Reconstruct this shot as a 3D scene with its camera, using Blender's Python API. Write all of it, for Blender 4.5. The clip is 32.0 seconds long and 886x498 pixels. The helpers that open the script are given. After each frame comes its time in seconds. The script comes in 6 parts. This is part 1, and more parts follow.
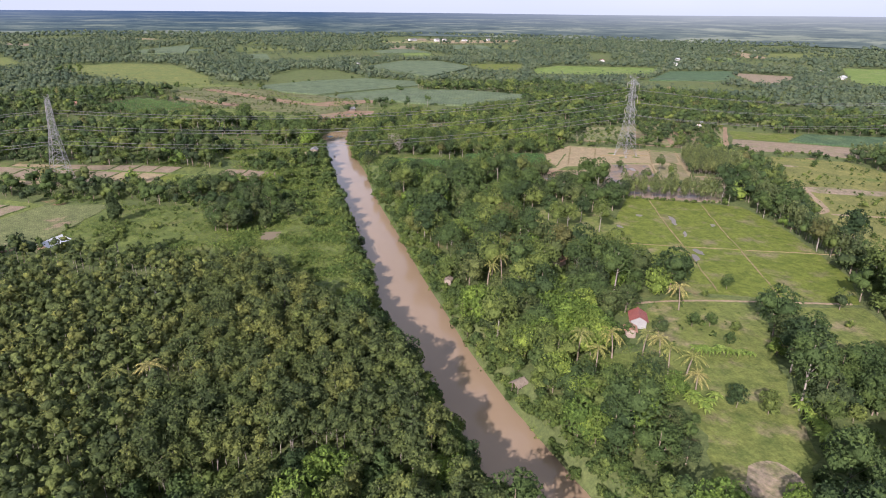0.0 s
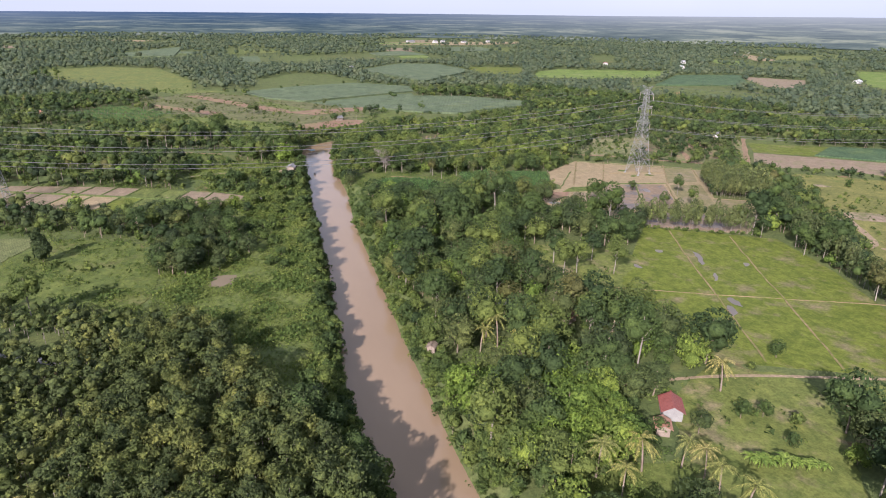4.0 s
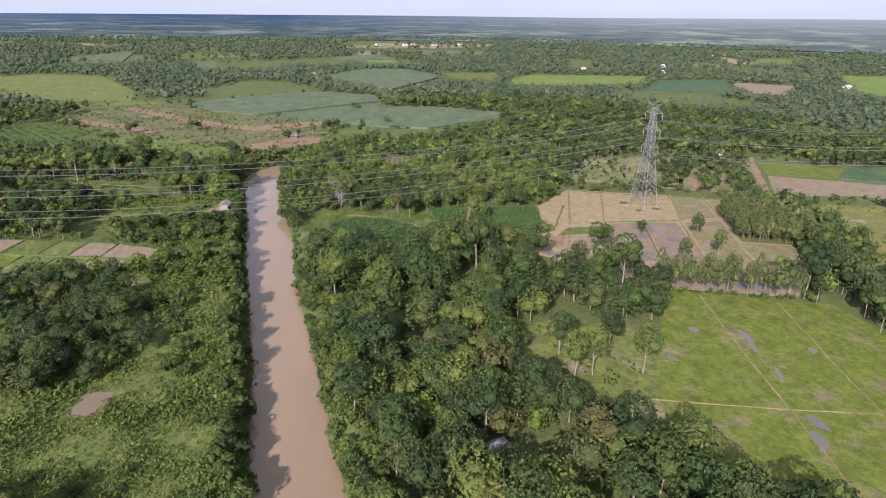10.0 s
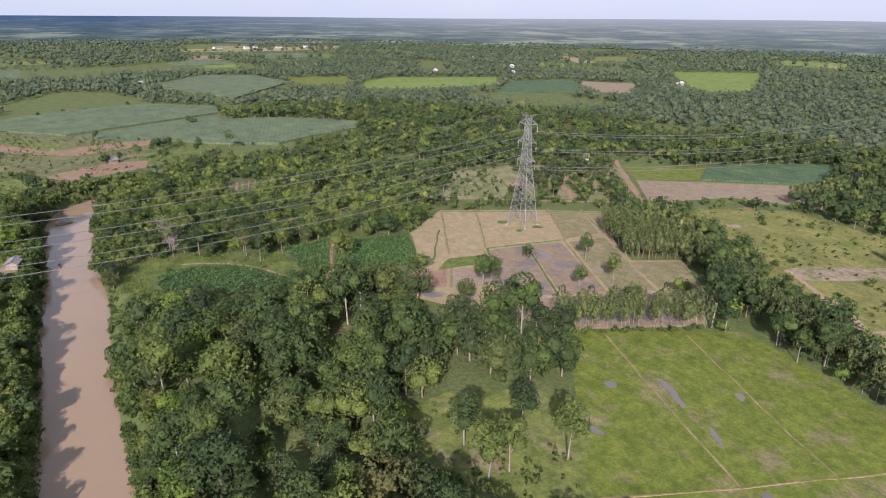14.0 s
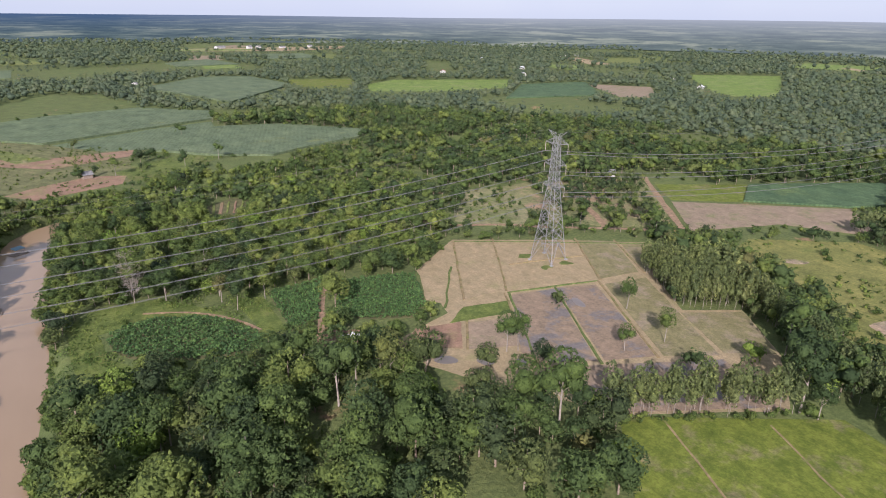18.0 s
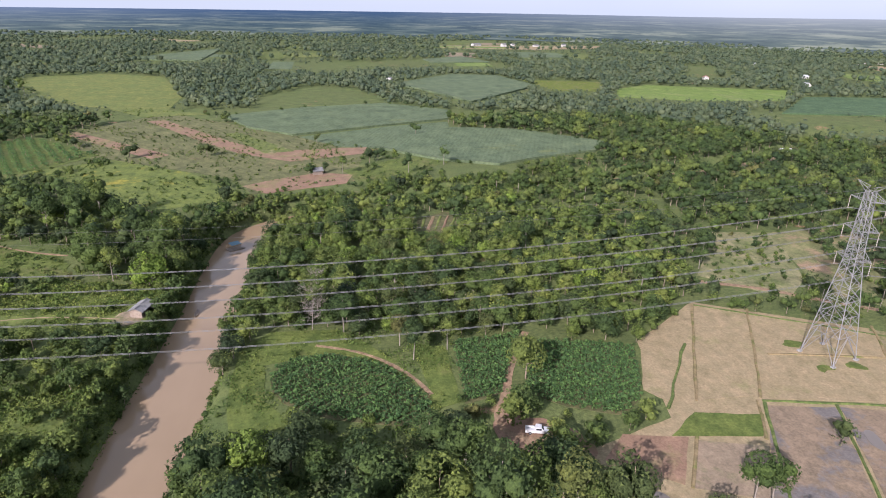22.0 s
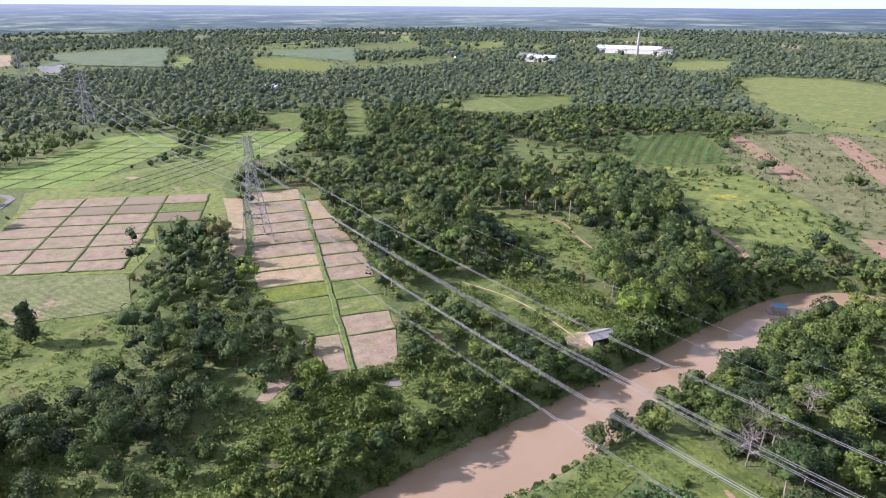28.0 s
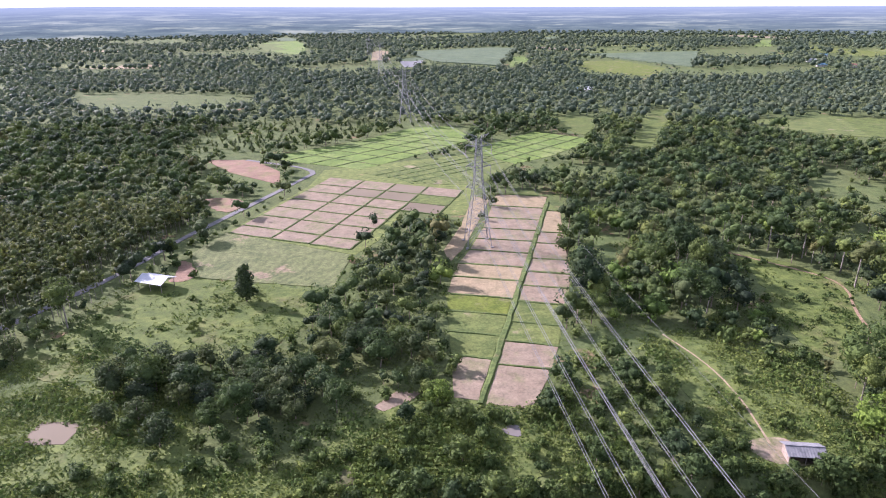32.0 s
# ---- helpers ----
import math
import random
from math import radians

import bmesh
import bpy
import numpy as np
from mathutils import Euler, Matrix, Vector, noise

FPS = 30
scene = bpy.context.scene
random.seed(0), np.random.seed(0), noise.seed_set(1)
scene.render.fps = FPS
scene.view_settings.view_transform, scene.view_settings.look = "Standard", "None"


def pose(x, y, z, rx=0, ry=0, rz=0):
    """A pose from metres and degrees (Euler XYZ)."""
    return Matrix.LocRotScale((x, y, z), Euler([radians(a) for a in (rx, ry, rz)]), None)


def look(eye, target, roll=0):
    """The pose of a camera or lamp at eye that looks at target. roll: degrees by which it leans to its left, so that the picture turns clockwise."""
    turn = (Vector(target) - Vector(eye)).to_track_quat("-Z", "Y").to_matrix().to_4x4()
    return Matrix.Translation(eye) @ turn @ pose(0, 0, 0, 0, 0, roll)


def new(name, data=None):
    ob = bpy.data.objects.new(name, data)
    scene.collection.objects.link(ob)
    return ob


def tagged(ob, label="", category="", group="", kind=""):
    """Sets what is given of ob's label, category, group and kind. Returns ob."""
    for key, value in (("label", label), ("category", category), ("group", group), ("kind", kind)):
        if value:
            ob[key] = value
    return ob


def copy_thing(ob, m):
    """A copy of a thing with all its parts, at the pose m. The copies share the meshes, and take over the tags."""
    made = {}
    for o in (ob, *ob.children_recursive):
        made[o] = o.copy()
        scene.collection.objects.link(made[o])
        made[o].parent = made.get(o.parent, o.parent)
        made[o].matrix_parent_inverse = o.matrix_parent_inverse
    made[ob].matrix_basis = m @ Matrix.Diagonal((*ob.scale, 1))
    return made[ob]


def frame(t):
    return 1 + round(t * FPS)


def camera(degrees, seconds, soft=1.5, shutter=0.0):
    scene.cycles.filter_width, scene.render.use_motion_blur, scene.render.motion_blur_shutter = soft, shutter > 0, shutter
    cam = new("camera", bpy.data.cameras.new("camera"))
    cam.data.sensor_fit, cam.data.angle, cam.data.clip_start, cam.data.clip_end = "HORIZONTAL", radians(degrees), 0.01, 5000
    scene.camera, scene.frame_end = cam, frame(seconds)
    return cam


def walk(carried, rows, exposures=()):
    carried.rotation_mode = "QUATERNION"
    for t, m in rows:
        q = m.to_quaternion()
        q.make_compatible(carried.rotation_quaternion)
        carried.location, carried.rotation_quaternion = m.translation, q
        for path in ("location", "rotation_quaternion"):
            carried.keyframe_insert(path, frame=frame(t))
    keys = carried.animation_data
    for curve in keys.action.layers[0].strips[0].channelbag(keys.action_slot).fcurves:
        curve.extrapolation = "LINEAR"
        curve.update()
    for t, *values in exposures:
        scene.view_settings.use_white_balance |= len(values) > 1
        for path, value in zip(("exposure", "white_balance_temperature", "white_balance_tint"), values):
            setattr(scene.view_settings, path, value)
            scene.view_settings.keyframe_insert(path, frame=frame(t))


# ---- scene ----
cam = camera(69.5, 32.0, soft=1.0)
METRES, EYE, TILT, LEAN, TURN = 326.5, 80.0, 0.0, 0.0, -17.1
ROWS = [
    (0.0, 0.0, 0.0, 0.0, 0.35, -20.56, -0.93),
    (0.5, 0.0026, 0.0152, 0.0001, 0.35, -20.55, -0.92),
    (1.0, 0.0049, 0.0306, 0.0003, 0.36, -20.54, -0.92),
    (1.5, 0.0069, 0.0461, 0.0005, 0.37, -20.53, -0.91),
    (2.0, 0.0087, 0.0617, 0.0007, 0.38, -20.53, -0.9),
    (2.5, 0.0102, 0.0774, 0.0009, 0.38, -20.51, -0.91),
    (3.0, 0.0114, 0.0932, 0.0011, 0.38, -20.5, -0.92),
    (3.5, 0.0125, 0.1091, 0.0012, 0.38, -20.5, -0.91),
    (5.5, 0.015, 0.1732, 0.0012, 0.39, -20.45, -0.94),
    (6.0, 0.0157, 0.1895, 0.0014, 0.41, -20.44, -0.94),
    (6.5, 0.0162, 0.2059, 0.0015, 0.43, -20.43, -0.95),
    (7.0, 0.0167, 0.222, 0.0015, 0.45, -20.4, -0.95),
    (7.5, 0.0171, 0.2381, 0.0015, 0.47, -20.39, -0.95),
    (8.0, 0.0175, 0.2541, 0.0017, 0.49, -20.39, -0.95),
    (8.5, 0.0178, 0.2698, 0.0018, 0.49, -20.38, -0.97),
    (9.0, 0.0181, 0.2856, 0.0019, 0.51, -20.37, -0.97),
    (9.5, 0.0185, 0.3005, 0.0019, 0.53, -20.36, -0.96),
    (10.0, 0.0193, 0.316, 0.0023, -2.09, -20.32, -0.92),
    (10.5, 0.0193, 0.3312, 0.0026, -5.46, -20.25, -0.92),
    (11.0, 0.0196, 0.3466, 0.0027, -8.2, -20.21, -0.88),
    (11.5, 0.0201, 0.3616, 0.0027, -10.48, -20.15, -0.88),
    (12.0, 0.0208, 0.3765, 0.003, -10.61, -20.16, -0.89),
    (12.5, 0.022, 0.3912, 0.0032, -10.6, -20.16, -0.89),
    (13.0, 0.0235, 0.4059, 0.0032, -10.6, -20.15, -0.89),
    (13.5, 0.0254, 0.4207, 0.0034, -11.9, -20.12, -0.89),
    (14.0, 0.0272, 0.4353, 0.0038, -15.11, -20.07, -0.87),
    (14.5, 0.0289, 0.4503, 0.0039, -16.88, -20.04, -0.87),
    (16.5, 0.0407, 0.5099, 0.0037, -16.86, -20.06, -0.98),
    (17.0, 0.0443, 0.5248, 0.0039, -16.83, -20.06, -0.98),
    (17.5, 0.0477, 0.5397, 0.0042, -16.77, -20.07, -1.0),
    (18.0, 0.051, 0.5551, 0.0043, -14.57, -20.12, -1.05),
    (18.5, 0.0547, 0.5706, 0.0044, -11.25, -20.19, -1.1),
    (19.0, 0.0584, 0.586, 0.0045, -7.96, -20.26, -1.14),
    (19.5, 0.0618, 0.6016, 0.0048, -4.92, -20.34, -1.18),
    (20.0, 0.0654, 0.6168, 0.005, -2.01, -20.41, -1.16),
    (20.5, 0.0687, 0.6321, 0.0054, -0.75, -20.45, -1.17),
    (21.0, 0.0711, 0.6475, 0.0057, -0.76, -20.46, -1.18),
    (21.5, 0.0736, 0.6628, 0.006, 1.65, -20.54, -1.21),
    (22.0, 0.0779, 0.678, 0.006, 7.13, -20.69, -1.24),
    (22.5, 0.0833, 0.6928, 0.0063, 12.61, -20.82, -1.24),
    (23.0, 0.0896, 0.7074, 0.0063, 18.81, -20.95, -1.15),
    (23.5, 0.096, 0.7223, 0.0061, 24.98, -21.06, -1.04),
    (24.0, 0.1026, 0.7372, 0.0058, 31.19, -21.13, -0.87),
    (24.5, 0.1087, 0.7523, 0.0057, 37.4, -21.21, -0.72),
    (25.0, 0.1149, 0.7676, 0.0054, 43.64, -21.24, -0.49),
    (25.5, 0.1193, 0.783, 0.0054, 49.77, -21.31, -0.42),
    (27.5, 0.1291, 0.8451, 0.0042, 64.67, -21.32, -0.1),
    (28.0, 0.1288, 0.8605, 0.0044, 68.29, -21.33, -0.06),
    (28.5, 0.1278, 0.8759, 0.0043, 71.99, -21.31, 0.01),
    (29.0, 0.126, 0.8914, 0.004, 76.33, -21.28, 0.14),
    (29.5, 0.1231, 0.9067, 0.0038, 80.73, -21.25, 0.23),
    (30.0, 0.1193, 0.9211, 0.004, 84.87, -21.25, 0.3),
    (30.5, 0.1145, 0.9362, 0.0038, 88.77, -21.19, 0.43),
    (31.0, 0.1088, 0.9507, 0.0037, 92.06, -21.14, 0.51),
    (31.5, 0.102, 0.9647, 0.0038, 95.32, -21.1, 0.54),
    (32.0, 0.0942, 0.9781, 0.0038, 98.48, -21.07, 0.62),
]
walk(cam, [(t, pose(0, 0, EYE, TILT, LEAN, TURN) @ pose(METRES * x, METRES * y, METRES * z, 90 + pitch, roll, yaw)) for t, x, y, z, yaw, pitch, roll in ROWS],
     exposures=[(0.0, 1.52, 5950, 28), (8.0, 1.48, 5950, 28), (13.0, 1.36, 5950, 28), (21.0, 1.33, 5900, 26), (23.0, 1.66, 5850, 28), (25.0, 1.84, 5750, 31), (28.0, 1.90, 5650, 33), (32.0, 1.98, 5600, 39)])

# ---------------------------------------------------------------- world and light
SUN_ELEV, SUN_ROT = 29.0, 219.0
world = bpy.data.worlds.new("sky")
scene.world = world
world.use_nodes = True
wn = world.node_tree.nodes
sky = wn.new("ShaderNodeTexSky")
sky.sky_type = "NISHITA"
sky.sun_disc = False
sky.sun_elevation, sky.sun_rotation = radians(SUN_ELEV), radians(SUN_ROT)
sky.air_density, sky.dust_density, sky.ozone_density = 1.0, 1.0, 1.0
# thin high cloud over the blue
cloud = wn.new("ShaderNodeTexNoise")
cloud.inputs["Scale"].default_value, cloud.inputs["Detail"].default_value = 2.2, 5.0
band = wn.new("ShaderNodeMapRange")
band.inputs["From Min"].default_value, band.inputs["From Max"].default_value = 0.25, 0.75
band.inputs["To Min"].default_value, band.inputs["To Max"].default_value = 0.86, 1.0
veil = wn.new("ShaderNodeMix")
veil.data_type = "RGBA"
veil.inputs[7].default_value = (2.3, 2.6, 2.85, 1)
world.node_tree.links.new(cloud.outputs["Fac"], band.inputs["Value"])
world.node_tree.links.new(band.outputs["Result"], veil.inputs["Factor"])
world.node_tree.links.new(sky.outputs[0], veil.inputs[6])
world.node_tree.links.new(veil.outputs[2], wn["Background"].inputs[0])
wn["Background"].inputs[1].default_value = 0.108

sun = new("sun", bpy.data.lights.new("sun", "SUN"))
sun.data.energy, sun.data.angle, sun.data.color = 3.55, radians(0.8), (1.0, 0.93, 0.82)
a, e = radians(SUN_ROT), radians(SUN_ELEV)
sun_at = Vector((math.sin(a) * math.cos(e), math.cos(a) * math.cos(e), math.sin(e)))
sun.matrix_world = look(sun_at * 300, (0, 0, 0))


# ---------------------------------------------------------------- materials
class Nodes:
    """A node material under construction."""

    def __init__(self, name, rough=0.8, spec=0.3):
        self.mat = bpy.data.materials.new(name)
        self.mat.use_nodes = True
        self.t = self.mat.node_tree
        self.b = self.t.nodes["Principled BSDF"]
        self.b.inputs["Roughness"].default_value = rough
        self.b.inputs["Specular IOR Level"].default_value = spec
        self.co = self.t.nodes.new("ShaderNodeNewGeometry").outputs["Position"]

    def put(self, kind, **inputs):
        n = self.t.nodes.new(kind)
        for k, v in inputs.items():
            self.set(n.inputs[k], v)
        return n

    def set(self, socket, v):
        if isinstance(v, bpy.types.NodeSocket):
            self.t.links.new(v, socket)
        else:
            socket.default_value = v

    def noise(self, scale, detail=4.0, rough=0.55, co=None, squash=None):
        c = co or self.co
        if squash:
            c = self.put("ShaderNodeVectorMath", Vector=c)
            c.operation = "MULTIPLY"
            c.inputs[1].default_value = squash
            self.set(c.inputs[0], co or self.co)
            c = c.outputs[0]
        n = self.put("ShaderNodeTexNoise", Vector=c, Scale=scale, Detail=detail, Roughness=rough)
        return n.outputs["Fac"]

    def ramp(self, fac, *stops):
        n = self.put("ShaderNodeValToRGB", Fac=fac)
        els = n.color_ramp.elements
        while len(els) < len(stops):
            els.new(0.5)
        for el, (p, c) in zip(els, stops):
            el.position, el.color = p, (*c, 1) if len(c) == 3 else c
        return n.outputs["Color"]

    def step(self, fac, lo, hi):
        n = self.put("ShaderNodeMapRange", Value=fac)
        n.inputs["From Min"].default_value, n.inputs["From Max"].default_value = lo, hi
        return n.outputs["Result"]

    def mix(self, fac, a, b, blend="MIX"):
        n = self.t.nodes.new("ShaderNodeMix")
        n.data_type, n.blend_type = "RGBA", blend
        self.set(n.inputs["Factor"], fac)
        self.set(n.inputs[6], (*a, 1) if isinstance(a, tuple) else a)
        self.set(n.inputs[7], (*b, 1) if isinstance(b, tuple) else b)
        return n.outputs[2]

    def math(self, op, a, b=0.0):
        n = self.t.nodes.new("ShaderNodeMath")
        n.operation = op
        self.set(n.inputs[0], a)
        self.set(n.inputs[1], b)
        return n.outputs[0]

    def color(self, c):
        self.set(self.b.inputs["Base Color"], (*c, 1) if isinstance(c, tuple) else c)
        return self

    def bump(self, height, strength=0.5, distance=0.1):
        n = self.put("ShaderNodeBump", Height=height, Strength=strength, Distance=distance)
        self.set(self.b.inputs["Normal"], n.outputs[0])
        return self


def leaf_material(name, dark, mid, light, through_light=0.27, rust=0.0, vary=1.0):
    n = Nodes(name, 0.7, 0.14)
    rnd = n.put("ShaderNodeObjectInfo").outputs["Random"]
    att = n.t.nodes.new("ShaderNodeAttribute")
    att.attribute_name = "tint"
    tree = n.math("FRACT", n.math("ADD", rnd, att.outputs["Fac"]))
    leaf = n.put("ShaderNodeNewGeometry").outputs["Random Per Island"]
    warm = (mid[0] * 1.10, mid[1] * 1.08, mid[2] * 0.95)
    rusty = (light[0] * (1 - 0.10 * rust), light[1] * (1 - 0.28 * rust), light[2])
    c = n.ramp(tree, (0.0, dark), (0.32, mid), (0.62, warm), (0.86, light), (0.962, light), (0.976, rusty))
    c = n.mix(vary, c, n.mix(1.0, c, n.ramp(leaf, (0.0, (0.60, 0.62, 0.60)), (0.6, (1, 1, 1)), (1.0, (1.55, 1.45, 1.25))), "MULTIPLY"))
    c = n.mix(1.0, c, n.ramp(n.noise(0.02, 3), (0.3, (0.8, 0.85, 0.85)), (0.7, (1.2, 1.15, 1.05))), "MULTIPLY")
    spray = n.noise(2.6, 3, 0.7)
    c = n.mix(0.3 + 0.7 * vary, c, n.mix(1.0, c, n.ramp(spray, (0.32, (0.60, 0.62, 0.58)), (0.52, (1.0, 1.0, 1.0)), (0.70, (1.45, 1.42, 1.3))), "MULTIPLY"))
    n.color(c).bump(spray, 0.9 * vary, 0.5)
    tr = n.put("ShaderNodeBsdfTranslucent", Color=c)
    m = n.put("ShaderNodeMixShader", Fac=through_light)
    n.t.links.new(n.b.outputs[0], m.inputs[1])
    n.t.links.new(tr.outputs[0], m.inputs[2])
    n.t.links.new(m.outputs[0], n.t.nodes["Material Output"].inputs["Surface"])
    return n.mat


LEAF = leaf_material("leaves", (0.032, 0.055, 0.023), (0.057, 0.090, 0.030), (0.106, 0.140, 0.038), rust=1.0, vary=0.8)
LEAF_DARK = leaf_material("dark leaves", (0.034, 0.053, 0.027), (0.053, 0.078, 0.033), (0.086, 0.110, 0.040))
LEAF_RUBBER = leaf_material("rubber leaves", (0.056, 0.078, 0.031), (0.080, 0.106, 0.038), (0.124, 0.142, 0.044))
LEAF_BRIGHT = leaf_material("bright leaves", (0.078, 0.128, 0.030), (0.105, 0.165, 0.035), (0.142, 0.200, 0.042))
LEAF_WEED = leaf_material("weed leaves", (0.064, 0.104, 0.026), (0.093, 0.136, 0.034), (0.130, 0.166, 0.043), vary=0.7)
LEAF_BUSH = leaf_material("bush leaves", (0.048, 0.078, 0.026), (0.074, 0.111, 0.032), (0.110, 0.146, 0.040))
LEAF_OLIVE = leaf_material("olive leaves", (0.066, 0.098, 0.030), (0.094, 0.132, 0.036), (0.134, 0.166, 0.044), vary=0.8)
LEAF_GUM = leaf_material("eucalyptus leaves", (0.080, 0.108, 0.046), (0.106, 0.136, 0.056), (0.136, 0.162, 0.066))
LEAF_PALM = leaf_material("palm fronds", (0.165, 0.190, 0.060), (0.200, 0.215, 0.075), (0.290, 0.265, 0.100))
LEAF_BANANA = leaf_material("banana leaves", (0.150, 0.230, 0.045), (0.190, 0.270, 0.055), (0.240, 0.310, 0.070))
LEAF_CASSAVA = leaf_material("cassava leaves", (0.060, 0.115, 0.046), (0.072, 0.138, 0.052), (0.092, 0.165, 0.058))
# haze is painted into these leaves: bluer green, less contrast than the near ones
LEAF_FAR_HAZED = leaf_material("far woods", (0.050, 0.074, 0.050), (0.068, 0.096, 0.060), (0.092, 0.116, 0.068), vary=0.4)


def plain(name, stops, scale, rough=0.8, spec=0.3, metal=0.0, fine=6.0, bump=0.0, squash=None):
    n = Nodes(name, rough, spec)
    n.b.inputs["Metallic"].default_value = metal
    c = n.ramp(n.noise(scale, 5, squash=squash), *[(0.3 + 0.4 * i / max(1, len(stops) - 1), s) for i, s in enumerate(stops)])
    g = n.noise(fine, 4, 0.7)
    n.color(n.mix(1.0, c, n.ramp(g, (0.25, (0.78, 0.78, 0.78)), (0.75, (1.2, 1.2, 1.2))), "MULTIPLY"))
    if bump:
        n.bump(g, 0.6, bump)
    return n.mat


BARK = plain("bark", [(0.16, 0.12, 0.09), (0.26, 0.21, 0.16)], 0.8, 0.9)
BARK_PALE = plain("pale bark", [(0.17, 0.145, 0.12), (0.26, 0.23, 0.19)], 0.8, 0.9)


def ground_material():
    n = Nodes("ground", 0.95, 0.1)
    big = n.noise(0.012, 5, 0.6)
    mid = n.noise(0.11, 5, 0.6)
    fine = n.noise(0.9, 5, 0.7)
    c = n.ramp(mid, (0.30, (0.052, 0.070, 0.028)), (0.5, (0.082, 0.110, 0.036)), (0.72, (0.130, 0.145, 0.050)))
    c = n.mix(n.step(big, 0.35, 0.65), c, n.ramp(fine, (0.3, (0.060, 0.078, 0.03)), (0.7, (0.11, 0.125, 0.044))))
    soil = n.ramp(fine, (0.3, (0.13, 0.08, 0.045)), (0.7, (0.26, 0.17, 0.10)))
    bare = n.math("MULTIPLY", n.step(n.noise(0.045, 4, 0.65), 0.62, 0.68), n.step(mid, 0.42, 0.52))
    c = n.mix(bare, c, soil)
    c = n.mix(1.0, c, n.ramp(fine, (0.25, (0.7, 0.7, 0.7)), (0.75, (1.25, 1.25, 1.25))), "MULTIPLY")
    return n.color(c).bump(fine, 0.8, 0.4).mat


def field_material(name, low, high, patch, patch_at=(0.60, 0.68), rows=0.0, angle=0.0, row_strength=0.25, big=0.05, bump=0.1, tufts=1.0):
    """A field: two tones in clouds, patches of a third, and rows where it is planted or ploughed."""
    n = Nodes(name, 0.9, 0.15)
    c = n.ramp(n.noise(big * 2.3, 6, 0.65), (0.32, low), (0.68, high))
    c = n.mix(n.step(n.noise(big, 5, 0.68), *patch_at), c, patch)
    c = n.mix(0.35 + 0.65 * tufts, c, n.ramp(n.noise(big * 4.1, 6, 0.7, squash=(1, 0.55, 1)), (0.30, (0.66, 0.70, 0.68)), (0.72, (1.32, 1.25, 1.25))), "MULTIPLY")
    c = n.mix(tufts, c, n.ramp(n.noise(0.55, 5, 0.75), (0.32, (0.66, 0.70, 0.66)), (0.52, (1, 1, 1)), (0.72, (1.30, 1.26, 1.2))), "MULTIPLY")
    fine = n.noise(1.6, 5, 0.75)
    c = n.mix(1.0, c, n.ramp(fine, (0.28, (0.72, 0.72, 0.72)), (0.72, (1.25, 1.25, 1.25))), "MULTIPLY")
    if rows:
        m = n.put("ShaderNodeMapping", Vector=n.co)
        m.inputs["Rotation"].default_value = (0, 0, radians(angle))
        w = n.put("ShaderNodeTexWave", Vector=m.outputs[0], Scale=rows, Distortion=1.2)
        w.inputs["Detail Scale"].default_value = 0.4
        c = n.mix(row_strength, c, n.mix(1.0, c, n.ramp(w.outputs["Fac"], (0.2, (0.35, 0.4, 0.3)), (0.8, (1.5, 1.4, 1.3))), "MULTIPLY"))
    return n.color(c).bump(fine, 0.6, bump).mat


SCRUB = field_material("weedy scrub", (0.072, 0.100, 0.028), (0.118, 0.142, 0.038), (0.145, 0.130, 0.056), (0.60, 0.72), big=0.09)
FALLOW = field_material("fallow land", (0.086, 0.096, 0.040), (0.128, 0.130, 0.058), (0.185, 0.130, 0.080), (0.60, 0.74), rows=0.06, angle=-38, row_strength=0.10, big=0.035)
GROUND = ground_material()
PADDY = field_material("young rice", (0.074, 0.102, 0.015), (0.120, 0.142, 0.024), (0.165, 0.142, 0.076), (0.53, 0.68), big=0.09, tufts=0.85)
PADDY_FAR = field_material("bright rice", (0.096, 0.150, 0.030), (0.130, 0.180, 0.040), (0.15, 0.18, 0.06), (0.50, 0.66), big=0.03)
PADDY_DULL = field_material("sparse rice", (0.080, 0.108, 0.030), (0.120, 0.140, 0.040), (0.20, 0.175, 0.10), big=0.06)
MOSSY = field_material("mossy paddy soil", (0.128, 0.120, 0.054), (0.178, 0.158, 0.080), (0.195, 0.160, 0.108), (0.50, 0.64), big=0.12, tufts=0.4)
WET_SOIL = field_material("damp paddy soil", (0.150, 0.116, 0.080), (0.215, 0.160, 0.108), (0.128, 0.116, 0.108), (0.50, 0.58), big=0.10, tufts=0.35)
STUBBLE = field_material("dry paddy soil", (0.202, 0.161, 0.090), (0.262, 0.207, 0.123), (0.170, 0.165, 0.070), (0.56, 0.72), big=0.09, tufts=0.35)
SOIL_PINK = field_material("wet paddy soil", (0.168, 0.130, 0.088), (0.226, 0.176, 0.122), (0.145, 0.145, 0.066), (0.50, 0.68), big=0.09, tufts=0.35)
SOIL_RED = field_material("red soil", (0.172, 0.108, 0.072), (0.228, 0.148, 0.100), (0.165, 0.150, 0.065), (0.50, 0.66), big=0.06, tufts=0.4)
PLOUGH = field_material("ploughed rows", (0.096, 0.118, 0.045), (0.132, 0.146, 0.064), (0.200, 0.155, 0.105), (0.60, 0.66), rows=0.36, angle=26, row_strength=0.5)
GRASS = field_material("rough grass", (0.064, 0.092, 0.022), (0.106, 0.130, 0.032), (0.120, 0.118, 0.046), (0.54, 0.70), big=0.06)
LAWN = field_material("mown grass", (0.084, 0.110, 0.027), (0.132, 0.150, 0.038), (0.175, 0.150, 0.082), (0.52, 0.66), big=0.09)
